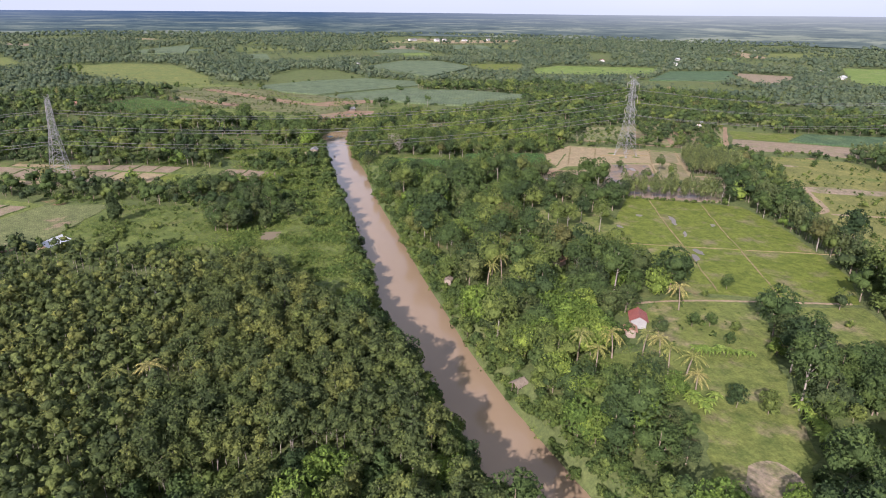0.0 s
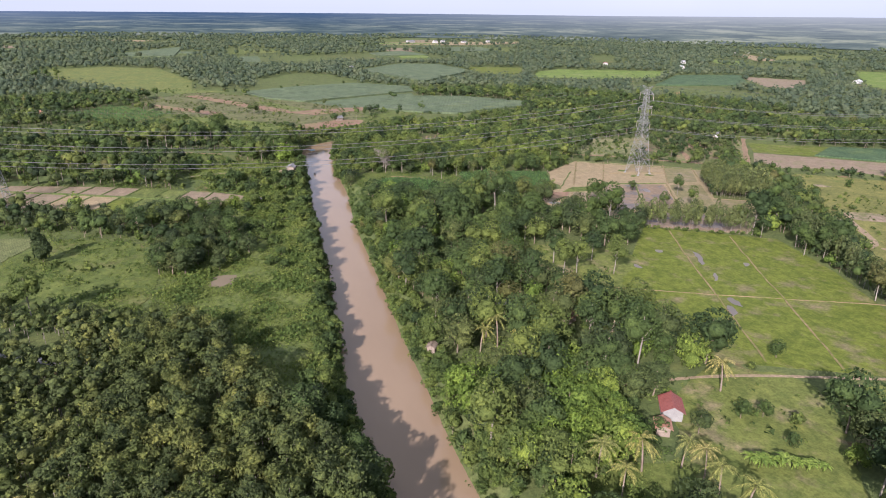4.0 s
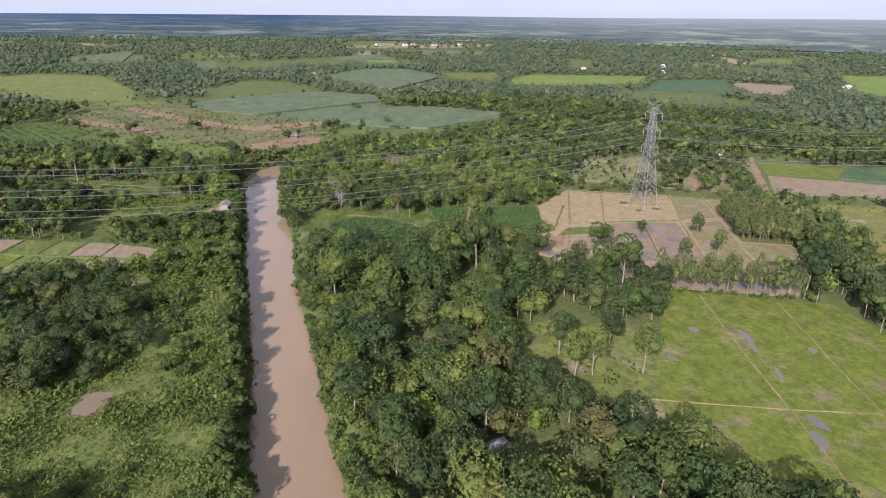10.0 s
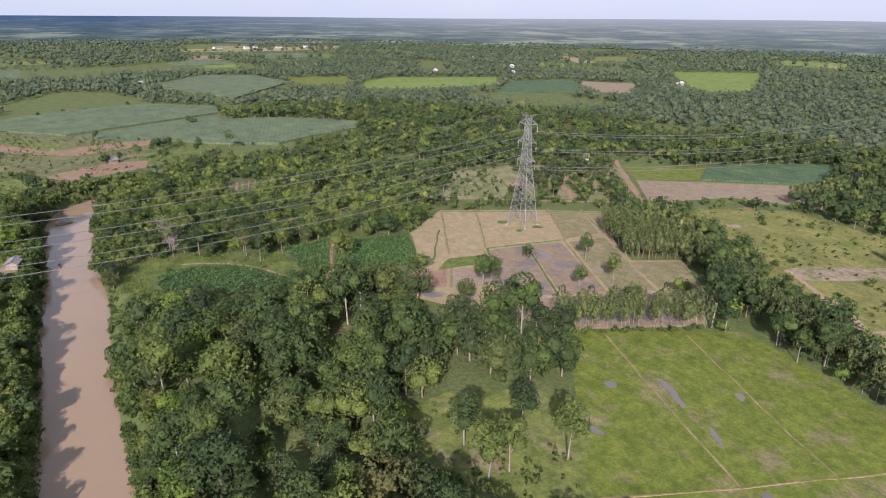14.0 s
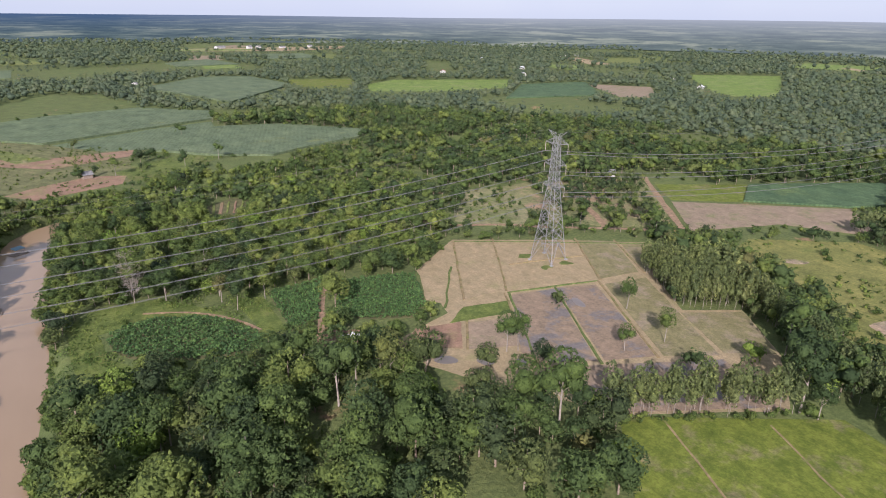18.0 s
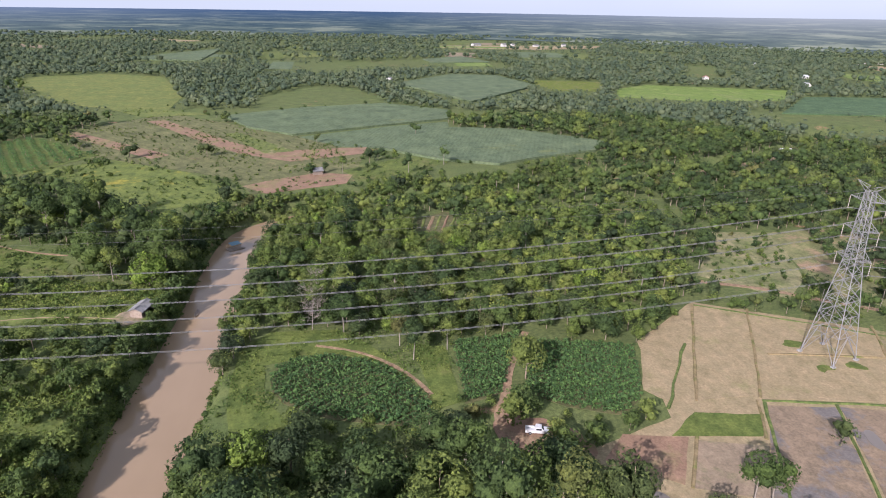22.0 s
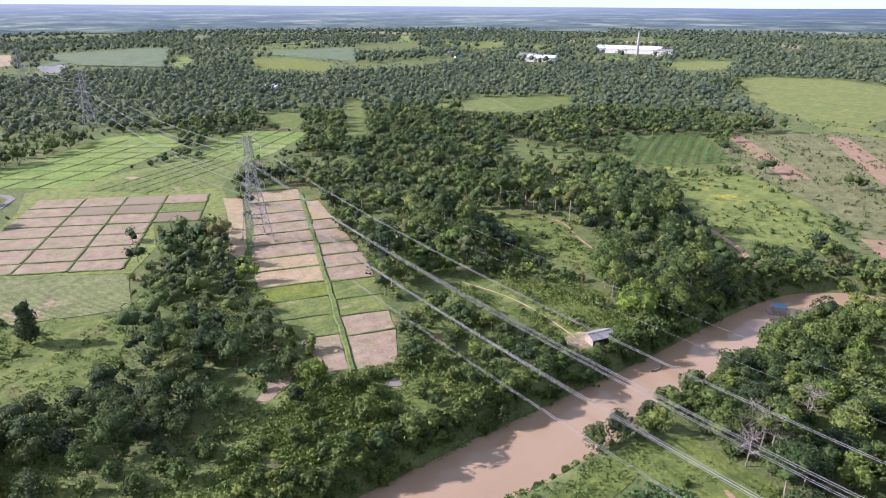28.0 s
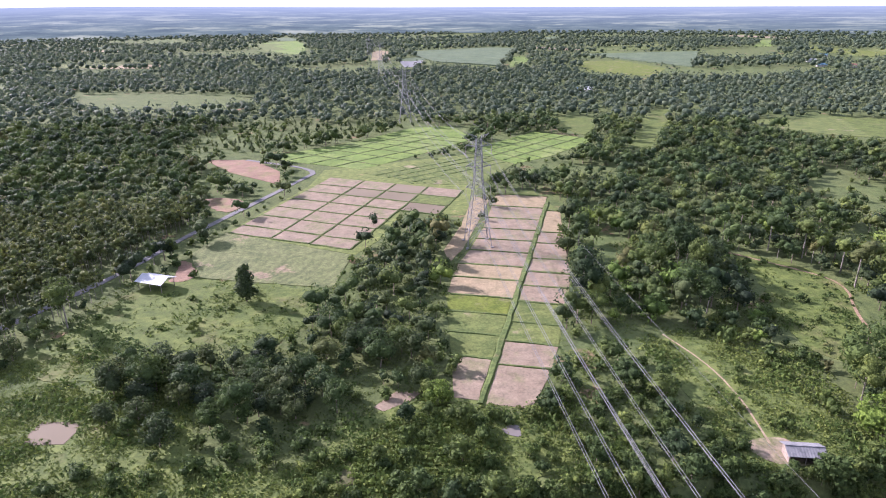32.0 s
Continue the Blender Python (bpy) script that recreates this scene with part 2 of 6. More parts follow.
MEADOW = field_material("dry meadow", (0.115, 0.125, 0.036), (0.165, 0.160, 0.050), (0.095, 0.125, 0.030), big=0.03)
CANE = field_material("sugar cane", (0.076, 0.108, 0.060), (0.104, 0.136, 0.072), (0.120, 0.142, 0.060), rows=0.11, angle=20, row_strength=0.1, big=0.025, bump=0.5)
CANE_DARK = field_material("dark crop", (0.048, 0.088, 0.044), (0.066, 0.108, 0.050), (0.085, 0.125, 0.050), rows=0.3, angle=-20, row_strength=0.3, big=0.03)
YELLOW = field_material("yellow-green crop", (0.100, 0.122, 0.034), (0.150, 0.162, 0.044), (0.100, 0.130, 0.036), (0.46, 0.60), big=0.05)
SANDY = field_material("sandy track", (0.205, 0.155, 0.100), (0.275, 0.210, 0.140), (0.150, 0.145, 0.070), (0.56, 0.68), big=0.25, tufts=0.4)
EARTH = field_material("red earth track", (0.190, 0.128, 0.080), (0.250, 0.175, 0.112), (0.170, 0.150, 0.065), (0.62, 0.70), big=0.2)
EARTH_BUND = field_material("trodden earth bund", (0.165, 0.128, 0.066), (0.215, 0.165, 0.090), (0.120, 0.125, 0.040), (0.50, 0.62), big=0.2, tufts=0.5)
BUND = field_material("grassy bund", (0.090, 0.120, 0.030), (0.150, 0.170, 0.050), (0.240, 0.180, 0.095), (0.62, 0.72), big=0.12)
CLEARING = field_material("bare clearing", (0.185, 0.145, 0.100), (0.245, 0.198, 0.140), (0.130, 0.135, 0.055), (0.48, 0.62), big=0.12)
UNDER_CROP = field_material("crop soil", (0.066, 0.074, 0.032), (0.105, 0.098, 0.046), (0.060, 0.085, 0.028), big=0.1)


def water_material(name, c1, c2, rough=0.12):
    n = Nodes(name, rough, 0.5)
    n.b.inputs["IOR"].default_value = 1.33
    c = n.ramp(n.noise(0.05, 4, squash=(1, 0.35, 1)), (0.3, c1), (0.7, c2))
    return n.color(c).bump(n.noise(0.7, 3), 0.08, 0.05).mat


RIVER = water_material("muddy river water", (0.205, 0.146, 0.090), (0.236, 0.170, 0.107))
PUDDLE = water_material("standing water", (0.105, 0.092, 0.078), (0.145, 0.128, 0.110), 0.38)
POND = water_material("pale pond water", (0.130, 0.105, 0.068), (0.170, 0.138, 0.092), 0.75)
POND.node_tree.nodes["Principled BSDF"].inputs["Specular IOR Level"].default_value = 0.2
STEEL = plain("galvanised steel", [(0.16, 0.16, 0.16), (0.23, 0.23, 0.225)], 0.5, 0.6, 0.4, 0.2)
WIRE = plain("aluminium conductor", [(0.115, 0.115, 0.113), (0.15, 0.15, 0.147)], 0.1, 0.8, 0.15, 0.0)
GLASSY = plain("glazed insulator", [(0.30, 0.26, 0.22), (0.36, 0.32, 0.28)], 2.0, 0.25)
ROOF_ZINC = plain("weathered zinc roof", [(0.12, 0.12, 0.12), (0.21, 0.205, 0.20)], 0.9, 0.7, 0.2)
ROOF_WHITE = plain("white metal roof", [(0.36, 0.37, 0.38), (0.46, 0.47, 0.47)], 0.5, 0.5)
ROOF_RED = plain("red metal roof", [(0.16, 0.050, 0.042), (0.23, 0.080, 0.064)], 1.2, 0.55)
ROOF_RUST = plain("rusty roof", [(0.22, 0.11, 0.075), (0.32, 0.18, 0.12)], 1.0, 0.75)
ROOF_THATCH = plain("thatch", [(0.14, 0.11, 0.08), (0.21, 0.17, 0.125)], 1.5, 0.95)
WALL_WHITE = plain("whitewashed wall", [(0.36, 0.35, 0.33), (0.46, 0.45, 0.43)], 0.8, 0.85)
WALL_WOOD = plain("weathered boards", [(0.18, 0.14, 0.11), (0.28, 0.23, 0.18)], 1.5, 0.85)
CONCRETE = plain("concrete", [(0.20, 0.195, 0.185), (0.27, 0.265, 0.25)], 0.5, 0.85)
ROAD = plain("worn road concrete", [(0.12, 0.115, 0.11), (0.17, 0.165, 0.155)], 0.5, 0.9, 0.1)
DARK = plain("dark opening", [(0.02, 0.02, 0.02), (0.03, 0.03, 0.03)], 0.5, 0.8)
BLUE_SHEET = plain("blue sheet", [(0.04, 0.11, 0.15), (0.07, 0.15, 0.19)], 0.8, 0.5)
CAR_WHITE = plain("white car paint", [(0.40, 0.41, 0.42), (0.48, 0.48, 0.48)], 0.5, 0.3, 0.5)
RUBBER = plain("tyre rubber", [(0.02, 0.02, 0.02), (0.03, 0.03, 0.03)], 1.0, 0.8)
GLASS_DARK = plain("tinted glass", [(0.02, 0.025, 0.03), (0.03, 0.035, 0.04)], 1.0, 0.08, 0.7)


def backdrop_material():
    """The plain far distance: self-lit woods and fields, haze painted in, bluest to the north."""
    n = Nodes("far distance", 1.0, 0.0)
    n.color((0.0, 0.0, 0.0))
    n.b.inputs["Specular IOR Level"].default_value = 0.0
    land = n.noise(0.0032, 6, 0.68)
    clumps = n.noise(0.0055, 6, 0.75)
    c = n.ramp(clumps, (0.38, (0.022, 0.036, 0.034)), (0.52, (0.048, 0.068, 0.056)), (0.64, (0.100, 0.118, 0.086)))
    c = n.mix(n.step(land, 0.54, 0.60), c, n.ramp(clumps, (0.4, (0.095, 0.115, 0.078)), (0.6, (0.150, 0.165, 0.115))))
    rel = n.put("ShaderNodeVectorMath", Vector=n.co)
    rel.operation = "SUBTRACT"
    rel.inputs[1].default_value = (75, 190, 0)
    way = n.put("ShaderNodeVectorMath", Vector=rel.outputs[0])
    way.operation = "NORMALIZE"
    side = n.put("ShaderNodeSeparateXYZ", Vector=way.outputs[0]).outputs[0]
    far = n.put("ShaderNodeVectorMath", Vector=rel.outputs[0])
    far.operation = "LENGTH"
    # haze colours by direction, painted over the land more strongly with distance
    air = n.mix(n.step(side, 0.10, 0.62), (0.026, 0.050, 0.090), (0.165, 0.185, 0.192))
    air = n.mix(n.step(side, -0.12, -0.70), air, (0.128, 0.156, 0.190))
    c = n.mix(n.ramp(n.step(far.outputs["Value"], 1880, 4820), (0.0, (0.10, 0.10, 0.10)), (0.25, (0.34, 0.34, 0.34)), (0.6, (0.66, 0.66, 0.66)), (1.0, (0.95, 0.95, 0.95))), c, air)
    # the sheet glows with land and haze colour, no lamp lights it
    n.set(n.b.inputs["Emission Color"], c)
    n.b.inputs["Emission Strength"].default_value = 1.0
    return n.mat


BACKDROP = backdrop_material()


# ---------------------------------------------------------------- mesh helpers
rng = np.random.default_rng(7)


def mesh_from(name, verts, tris, mats, index=None, tint=None):
    """A mesh from arrays of corners and triangles."""
    verts, tris = np.asarray(verts, np.float32), np.asarray(tris, np.int32)
    me = bpy.data.meshes.new(name)
    me.vertices.add(len(verts))
    me.vertices.foreach_set("co", verts.ravel())
    me.loops.add(tris.size)
    me.loops.foreach_set("vertex_index", tris.ravel())
    me.polygons.add(len(tris))
    me.polygons.foreach_set("loop_start", np.arange(0, tris.size, 3, dtype=np.int32))
    for m in mats:
        me.materials.append(m)
    if index is not None:
        me.polygons.foreach_set("material_index", np.asarray(index, np.int32))
    if tint is not None:
        me.attributes.new("tint", "FLOAT", "POINT").data.foreach_set("value", np.asarray(tint, np.float32))
    me.update(calc_edges=True)
    return me


def part(name, bm, material, parent=None, label="", smooth=False):
    me = bpy.data.meshes.new(name)
    if smooth:
        for f in bm.faces:
            f.smooth = True
    bm.normal_update()
    bm.to_mesh(me)
    bm.free()
    me.materials.append(material)
    ob = new(name, me)
    ob.parent = parent
    return tagged(ob, label)


def thing(name, x, y, z=0.0, turn=0.0, label="", category="", group="", kind=""):
    ob = new(name)
    ob.matrix_basis = pose(x, y, z, 0, 0, turn)
    return tagged(ob, label, category, group, kind)


def box(bm, x0, x1, y0, y1, z0, z1, m=None):
    vs = [bm.verts.new((m @ Vector(p)) if m else p) for p in
          ((x0, y0, z0), (x1, y0, z0), (x1, y1, z0), (x0, y1, z0), (x0, y0, z1), (x1, y0, z1), (x1, y1, z1), (x0, y1, z1))]
    for f in ((3, 2, 1, 0), (4, 5, 6, 7), (0, 1, 5, 4), (1, 2, 6, 5), (2, 3, 7, 6), (3, 0, 4, 7)):
        bm.faces.new([vs[i] for i in f])
    return bm


def boxed(*args):
    return box(bmesh.new(), *args)


def bar(bm, a, b, r, sides=4):
    """A straight bar from a to b."""
    a, b = Vector(a), Vector(b)
    q = (b - a).to_track_quat("Z", "Y")
    rings = []
    for p in (a, b):
        rings.append([bm.verts.new(p + q @ Vector((r * math.cos(k * math.tau / sides + 0.78), r * math.sin(k * math.tau / sides + 0.78), 0))) for k in range(sides)])
    for k in range(sides):
        bm.faces.new((rings[0][k], rings[0][(k + 1) % sides], rings[1][(k + 1) % sides], rings[1][k]))
    bm.faces.new(rings[0][::-1])
    bm.faces.new(rings[1])
    return bm


def tube(bm, points, radii, sides=6):
    """A tapered tube through points."""
    last = None
    for i, p in enumerate(points):
        d = Vector(points[min(i + 1, len(points) - 1)]) - Vector(points[max(i - 1, 0)])
        q = d.to_track_quat("Z", "Y")
        ring = [bm.verts.new(Vector(p) + q @ Vector((radii[i] * math.cos(k * math.tau / sides), radii[i] * math.sin(k * math.tau / sides), 0))) for k in range(sides)]
        if last:
            for k in range(sides):
                bm.faces.new((last[k], last[(k + 1) % sides], ring[(k + 1) % sides], ring[k]))
        last = ring
    bm.faces.new(last)
    return bm


def inside(poly, x, y):
    """Which of the points x, y lie in the polygon."""
    p = np.asarray(poly, float)
    r = np.zeros(np.shape(x), bool)
    for (x0, y0), (x1, y1) in zip(p, np.roll(p, -1, 0)):
        c = (y0 > y) != (y1 > y)
        with np.errstate(divide="ignore", invalid="ignore"):
            r ^= c & (x < (x1 - x0) * (y - y0) / (y1 - y0 + 1e-12) + x0)
    return r


def off_line(line, x, y):
    """The distance of the points from a broken line, and how far along it they lie."""
    best, along, run = np.full(np.shape(x), 1e9), np.zeros(np.shape(x)), 0.0
    for (x0, y0), (x1, y1) in zip(line, line[1:]):
        dx, dy = x1 - x0, y1 - y0
        n = math.hypot(dx, dy)
        k = np.clip(((x - x0) * dx + (y - y0) * dy) / n ** 2, 0, 1)
        d = np.hypot(x - x0 - k * dx, y - y0 - k * dy)
        along = np.where(d < best, run + k * n, along)
        best = np.minimum(best, d)
        run += n
    return best, along


def rounded(poly, times=2):
    p = np.asarray(poly, float)
    for _ in range(times):
        q = np.roll(p, -1, 0)
        p = np.stack((0.75 * p + 0.25 * q, 0.25 * p + 0.75 * q), 1).reshape(-1, 2)
    return p


def curve_line(line, times=2):
    p = np.asarray(line, float)
    for _ in range(times):
        q = np.stack((0.75 * p[:-1] + 0.25 * p[1:], 0.25 * p[:-1] + 0.75 * p[1:]), 1).reshape(-1, 2)
        p = np.vstack((p[:1], q, p[-1:]))
    return p


# ---------------------------------------------------------------- ground and river
RIVER_LINE = curve_line([(95, -160), (70, -60), (53, 20), (46.5, 84), (44, 118), (42.6, 142), (42.4, 168), (43.5, 196), (44.6, 216), (45.8, 245), (46.8, 280), (48, 305), (50, 332), (51.4, 356), (52.3, 390), (53.5, 420),
                         (56, 447), (63, 462), (80, 474), (105, 484), (130, 491), (158, 503), (230, 520), (330, 540), (480, 640)])
WATER = -5.0


def river_half(along):
    return np.interp(along, [0, 250, 282, 306, 332, 360, 410, 470, 497, 520, 555, 585, 615, 645, 700, 1200], [6.7, 6.9, 6.2, 6.8, 7.7, 7.0, 6.7, 6.5, 7.7, 7.3, 6.5, 7.2, 8.0, 6.8, 4.8, 4.6])


def far_rise(x, y):
    """How high the far country stands at the horizon, by direction: lower to the north-west, hills to the east and west."""
    h = np.degrees(np.arctan2(np.asarray(x, float) - 75, np.asarray(y, float) - 190))
    return np.interp(h, [-180, -140, -108, -84, -62, -42, -25, -10, 5, 17, 31, 48, 62, 100, 180], [60, 70, 82, 54, 40, 33, 28, 37, 46, 55, 60, 78, 88, 74, 60]) / 60.0


def ground_z(x, y):
    d, along = off_line(RIVER_LINE, x, y)
    k = np.clip((d - river_half(along) + 0.4) / 6.6, 0, 1)
    z = -6.6 * (1 - k * k * (3 - 2 * k))
    r = np.hypot(x - 75, y - 190)
    return z + 50 * far_rise(x, y) * np.clip((r - 1950) / 2850, 0, 1)


def spaced(lo, hi, step, fine=()):
    near, p = [], lo
    while p < hi:
        near.append(p)
        p += next((s for a, b, s in fine if a <= p < b), step)
    far, g = [], step
    while sum(far) < 4900:
        g *= 1.22
        far.append(g)
    out = np.cumsum(far)
    return np.concatenate((lo - out[::-1], near, near[-1] + out))


def make_ground():
    xs = spaced(-160, 340, 8, [(26, 78, 1.3)])
    ys = spaced(-60, 620, 8, [(445, 512, 1.6)])
    gx, gy = np.meshgrid(xs, ys)
    x, y = gx.ravel(), gy.ravel()
    r = np.hypot(x - 75, y - 190)
    k = np.where(r > 4850, 4850 / r, 1)
    x, y = 75 + (x - 75) * k, 190 + (y - 190) * k
    z = ground_z(x, y)
    nx, ny = len(xs), len(ys)
    i = (np.arange(ny - 1)[:, None] * nx + np.arange(nx - 1)).ravel()
    tris = np.concatenate((np.stack((i, i + 1, i + nx + 1), 1), np.stack((i, i + nx + 1, i + nx), 1)))
    me = mesh_from("ground", np.stack((x, y, z), 1), tris, [GROUND])
    me.polygons.foreach_set("use_smooth", np.ones(len(tris), bool))
    tagged(new("ground", me), "wide flat ground of grass, scrub and bare soil", "ground", kind="structure")


make_ground()


def ribbon(name, line, half, z, mat, label, category, thick=0.3, kind="structure"):
    """A strip along a line, half wide on either side, its top at z."""
    p = np.asarray(line, float)
    d = np.gradient(p, axis=0)
    d /= np.linalg.norm(d, axis=1)[:, None]
    nrm = np.stack((-d[:, 1], d[:, 0]), 1)
    h = np.broadcast_to(np.asarray(half, float), (len(p),))[:, None]
    bm = bmesh.new()
    rows = []
    for a, b in zip(p + nrm * h, p - nrm * h):
        rows.append([bm.verts.new((*a, z - thick)), bm.verts.new((*a, z)), bm.verts.new((*b, z)), bm.verts.new((*b, z - thick))])
    for r, s in zip(rows, rows[1:]):
        for k in range(3):
            bm.faces.new((r[k], r[k + 1], s[k + 1], s[k]))
    bm.faces.new(rows[0][::-1])
    bm.faces.new(rows[-1])
    bmesh.ops.recalc_face_normals(bm, faces=bm.faces)
    return tagged(part(name, bm, mat), label, category, kind=kind)


along = np.concatenate(([0], np.cumsum(np.linalg.norm(np.diff(RIVER_LINE, axis=0), axis=1))))
ribbon("river_water", RIVER_LINE, river_half(along) + 2.0, WATER, RIVER, "muddy brown river water between overgrown banks", "river", 0.4)


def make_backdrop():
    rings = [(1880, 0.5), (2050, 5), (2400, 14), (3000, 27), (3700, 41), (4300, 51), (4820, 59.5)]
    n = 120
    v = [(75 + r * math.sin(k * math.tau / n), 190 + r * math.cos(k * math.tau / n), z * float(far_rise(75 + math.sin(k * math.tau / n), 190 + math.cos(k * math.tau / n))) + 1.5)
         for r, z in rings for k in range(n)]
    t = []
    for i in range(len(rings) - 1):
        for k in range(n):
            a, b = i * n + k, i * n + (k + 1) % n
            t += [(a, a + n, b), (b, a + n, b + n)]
    tagged(new("backdrop", mesh_from("backdrop", v, t, [BACKDROP])), "self-lit distance with painted blue-grey haze along the horizon", "backdrop", kind="structure")


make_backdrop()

# ---------------------------------------------------------------- fields, tracks and clearings
DARK_BUND = field_material("weedy bund", (0.062, 0.090, 0.026), (0.100, 0.130, 0.038), (0.120, 0.115, 0.050), big=0.2)
OPEN = []       # where no wood grows
VIEW = []       # overgrown, but in open view
SPARSE = []     # where only single bushes stand


def ragged(p, amount):
    """The outline with more corners, each a little out of line."""
    out = []
    for a, b in zip(p, np.roll(p, -1, 0)):
        n = max(1, min(14, int(np.linalg.norm(b - a) / (1.2 if amount > 0.3 else 3.0))))
        for k in range(n):
            q = a + (b - a) * k / n
            w = noise.noise((q[0] / 3.1, q[1] / 3.1, 1)), noise.noise((q[0] / 3.1, q[1] / 3.1, 7))
            out.append(q + np.array(w) * amount * 1.5)
    return np.array(out)


def field(name, poly, mat, label, z=0.06, high=0.0, soft=0, grown=False):
    p = ragged(rounded(poly, 2), 0.5 if soft > 1 else 1.0) if soft else ragged(np.asarray(poly, float), 0.22)
    z += 0.0007 * (len(OPEN) + len(SPARSE))      # no two fields in one plane
    bm = bmesh.new()
    top = [bm.verts.new((x, y, z + high)) for x, y in p]
    low = [bm.verts.new((x, y, -0.4)) for x, y in p]
    f = bm.faces.new(top)
    for i in range(len(p)):
        j = (i + 1) % len(p)
        bm.faces.new((low[i], low[j], top[j], top[i]))
    bmesh.ops.recalc_face_normals(bm, faces=bm.faces)
    bmesh.ops.triangulate(bm, faces=[f])
    (SPARSE if grown else OPEN).append(p)
    if name in ("weedy_clearing", "hut_clearing", "rough_meadow", "grassy_strip", "grassy_gap", "palm_garden", "oil_palm_field"):
        VIEW.append(p)
    return tagged(part(name, bm, mat), label, "field", kind="structure")


def bund(parent, a, b, half=0.45, high=0.35, mat=None):
    """A low earth ridge between two plots."""
    a, b = np.asarray(a, float), np.asarray(b, float)
    n = max(2, int(np.linalg.norm(b - a) / 5))
    d = (b - a) / np.linalg.norm(b - a)
    s = np.array((-d[1], d[0]))
    bm = bmesh.new()
    rows = []
    for k in range(n + 1):
        p = a + (b - a) * k / n + s * rng.normal(0, 0.12)
        w = half * rng.uniform(0.75, 1.25)
        rows.append([bm.verts.new((*(p + s * u * w), hz)) for u, hz in ((-1.5, -0.1), (-0.8, high * rng.uniform(0.7, 1.2)), (0.8, high * rng.uniform(0.7, 1.2)), (1.5, -0.1))])
    for r, q in zip(rows, rows[1:]):
        for k in range(3):
            bm.faces.new((r[k], q[k], q[k + 1], r[k + 1]))
    bm.faces.new(rows[0])
    bm.faces.new(rows[-1][::-1])
    bmesh.ops.recalc_face_normals(bm, faces=bm.faces)
    return part("bund", bm, mat or BUND, parent)


def track(name, line, half, mat, label, z=0.1, clear=1.4):
    p = curve_line(line)
    z += 0.0007 * (len(OPEN) + len(SPARSE)) + 0.002
    OPEN.append(np.vstack([p + (half + clear, 0), p[::-1] - (half + clear, 0)]) if abs(p[-1][1] - p[0][1]) > abs(p[-1][0] - p[0][0])
                else np.vstack([p + (0, half + clear), p[::-1] - (0, half + clear)]))
    return ribbon(name, p, half * rng.uniform(0.75, 1.25, len(p)), z, mat, label, "track")


# the young rice field beside the river wood
rice = field("rice_field", [(165, 248), (207, 222), (201, 190), (184, 145), (169, 128), (123, 150), (120, 186), (127, 203), (141, 219)], PADDY,
             "young green rice field with pale dry patches")
for line in ([(173, 243), (157, 205), (149, 184), (134, 147)], [(191, 229), (177, 199), (168, 178), (150, 139)], [(122, 197), (149, 184), (198, 163)]):
    for a, b in zip(line, line[1:]):
        bund(rice, a, b, 0.22, 0.2, EARTH_BUND)
for p in ([(167, 221), (168, 217), (163.5, 208), (161, 204), (160.3, 206), (163, 213)], [(160, 201), (160.8, 199.5), (157, 192), (155.6, 192.6)], [(150, 182.6), (153, 181.2), (151, 173.5), (148.5, 175)],
          [(147, 178), (149, 177), (144, 168), (142.6, 169)], [(154, 224), (156.5, 223), (155, 220), (153, 221)], [(138, 213), (140, 212), (139, 209), (137, 210)], [(176, 205), (178, 204), (176, 201), (174.5, 202)]):
    p = np.array(p)
    p = p.mean(0) + (p - p.mean(0)) * 0.8
    field("puddle", p, PUDDLE, "wet dark mud in the rice field", 0.10, soft=1)
field("grass_clearing", [(109, 240), (126, 238), (145, 222), (140, 212), (127, 203), (120, 187), (107, 196), (111, 205), (104, 218), (103, 228)], LAWN, "short grass clearing among tall trees", soft=1)
field("house_meadow", [(108, 145), (123, 149), (140, 136), (126, 116), (113, 97), (94, 66), (72, 71), (84, 88), (88, 102), (92, 118), (95, 130)], LAWN, "mown meadow beside the red-roofed house", soft=1)
track("sandy_path", [(94, 147), (110, 146), (125, 143), (143, 137), (167, 129)], 0.55, SANDY, "sandy path along the edge of the rice")
field("bare_soil", [(77, 70), (86, 79), (92, 77), (92, 68)], CLEARING, "patch of bare pale soil in the meadow", 0.10, soft=2)
field("palm_garden", [(68, 112), (70, 122), (84, 122), (94, 121), (94, 98), (86, 98), (86, 112), (76, 110)], GRASS, "rough grass under coconut palms", grown=True, soft=1)
field("garden_plot", [(141, 134), (168, 126), (160, 100), (140, 105), (128, 116)], LAWN, "grassy garden plot with fruit trees", grown=True)
field("meadow", [(300, 308), (334, 284), (330, 240), (302, 228), (262, 180), (188, 120), (178, 122), (192, 142), (209, 192), (222, 216), (242, 244), (256, 270), (275, 300)], MEADOW,
      "wide dry meadow with scattered bushes", grown=True)
field("river_garden", [(80, 226), (84, 219), (80, 214), (76, 219)], SOIL_RED, "patch of reddish brown soil in the wood", soft=1)
field("bare_clearing", [(292, 288), (297, 281), (292, 280), (286, 285)], CLEARING, "patch of pale rubble in the meadow", 0.10, soft=2)
field("bare_clearing", [(262, 246), (284, 234), (300, 222), (290, 218), (268, 228), (257, 235)], CLEARING, "bare sandy clearing", 0.10, soft=2)
track("sandy_track", [(262, 243), (250, 224), (238, 203), (214, 211)], 1.3, SANDY, "sandy vehicle track across the meadow")
track("sandy_path", [(237, 203), (252, 196), (270, 186)], 1.0, SANDY, "sandy path across the meadow")

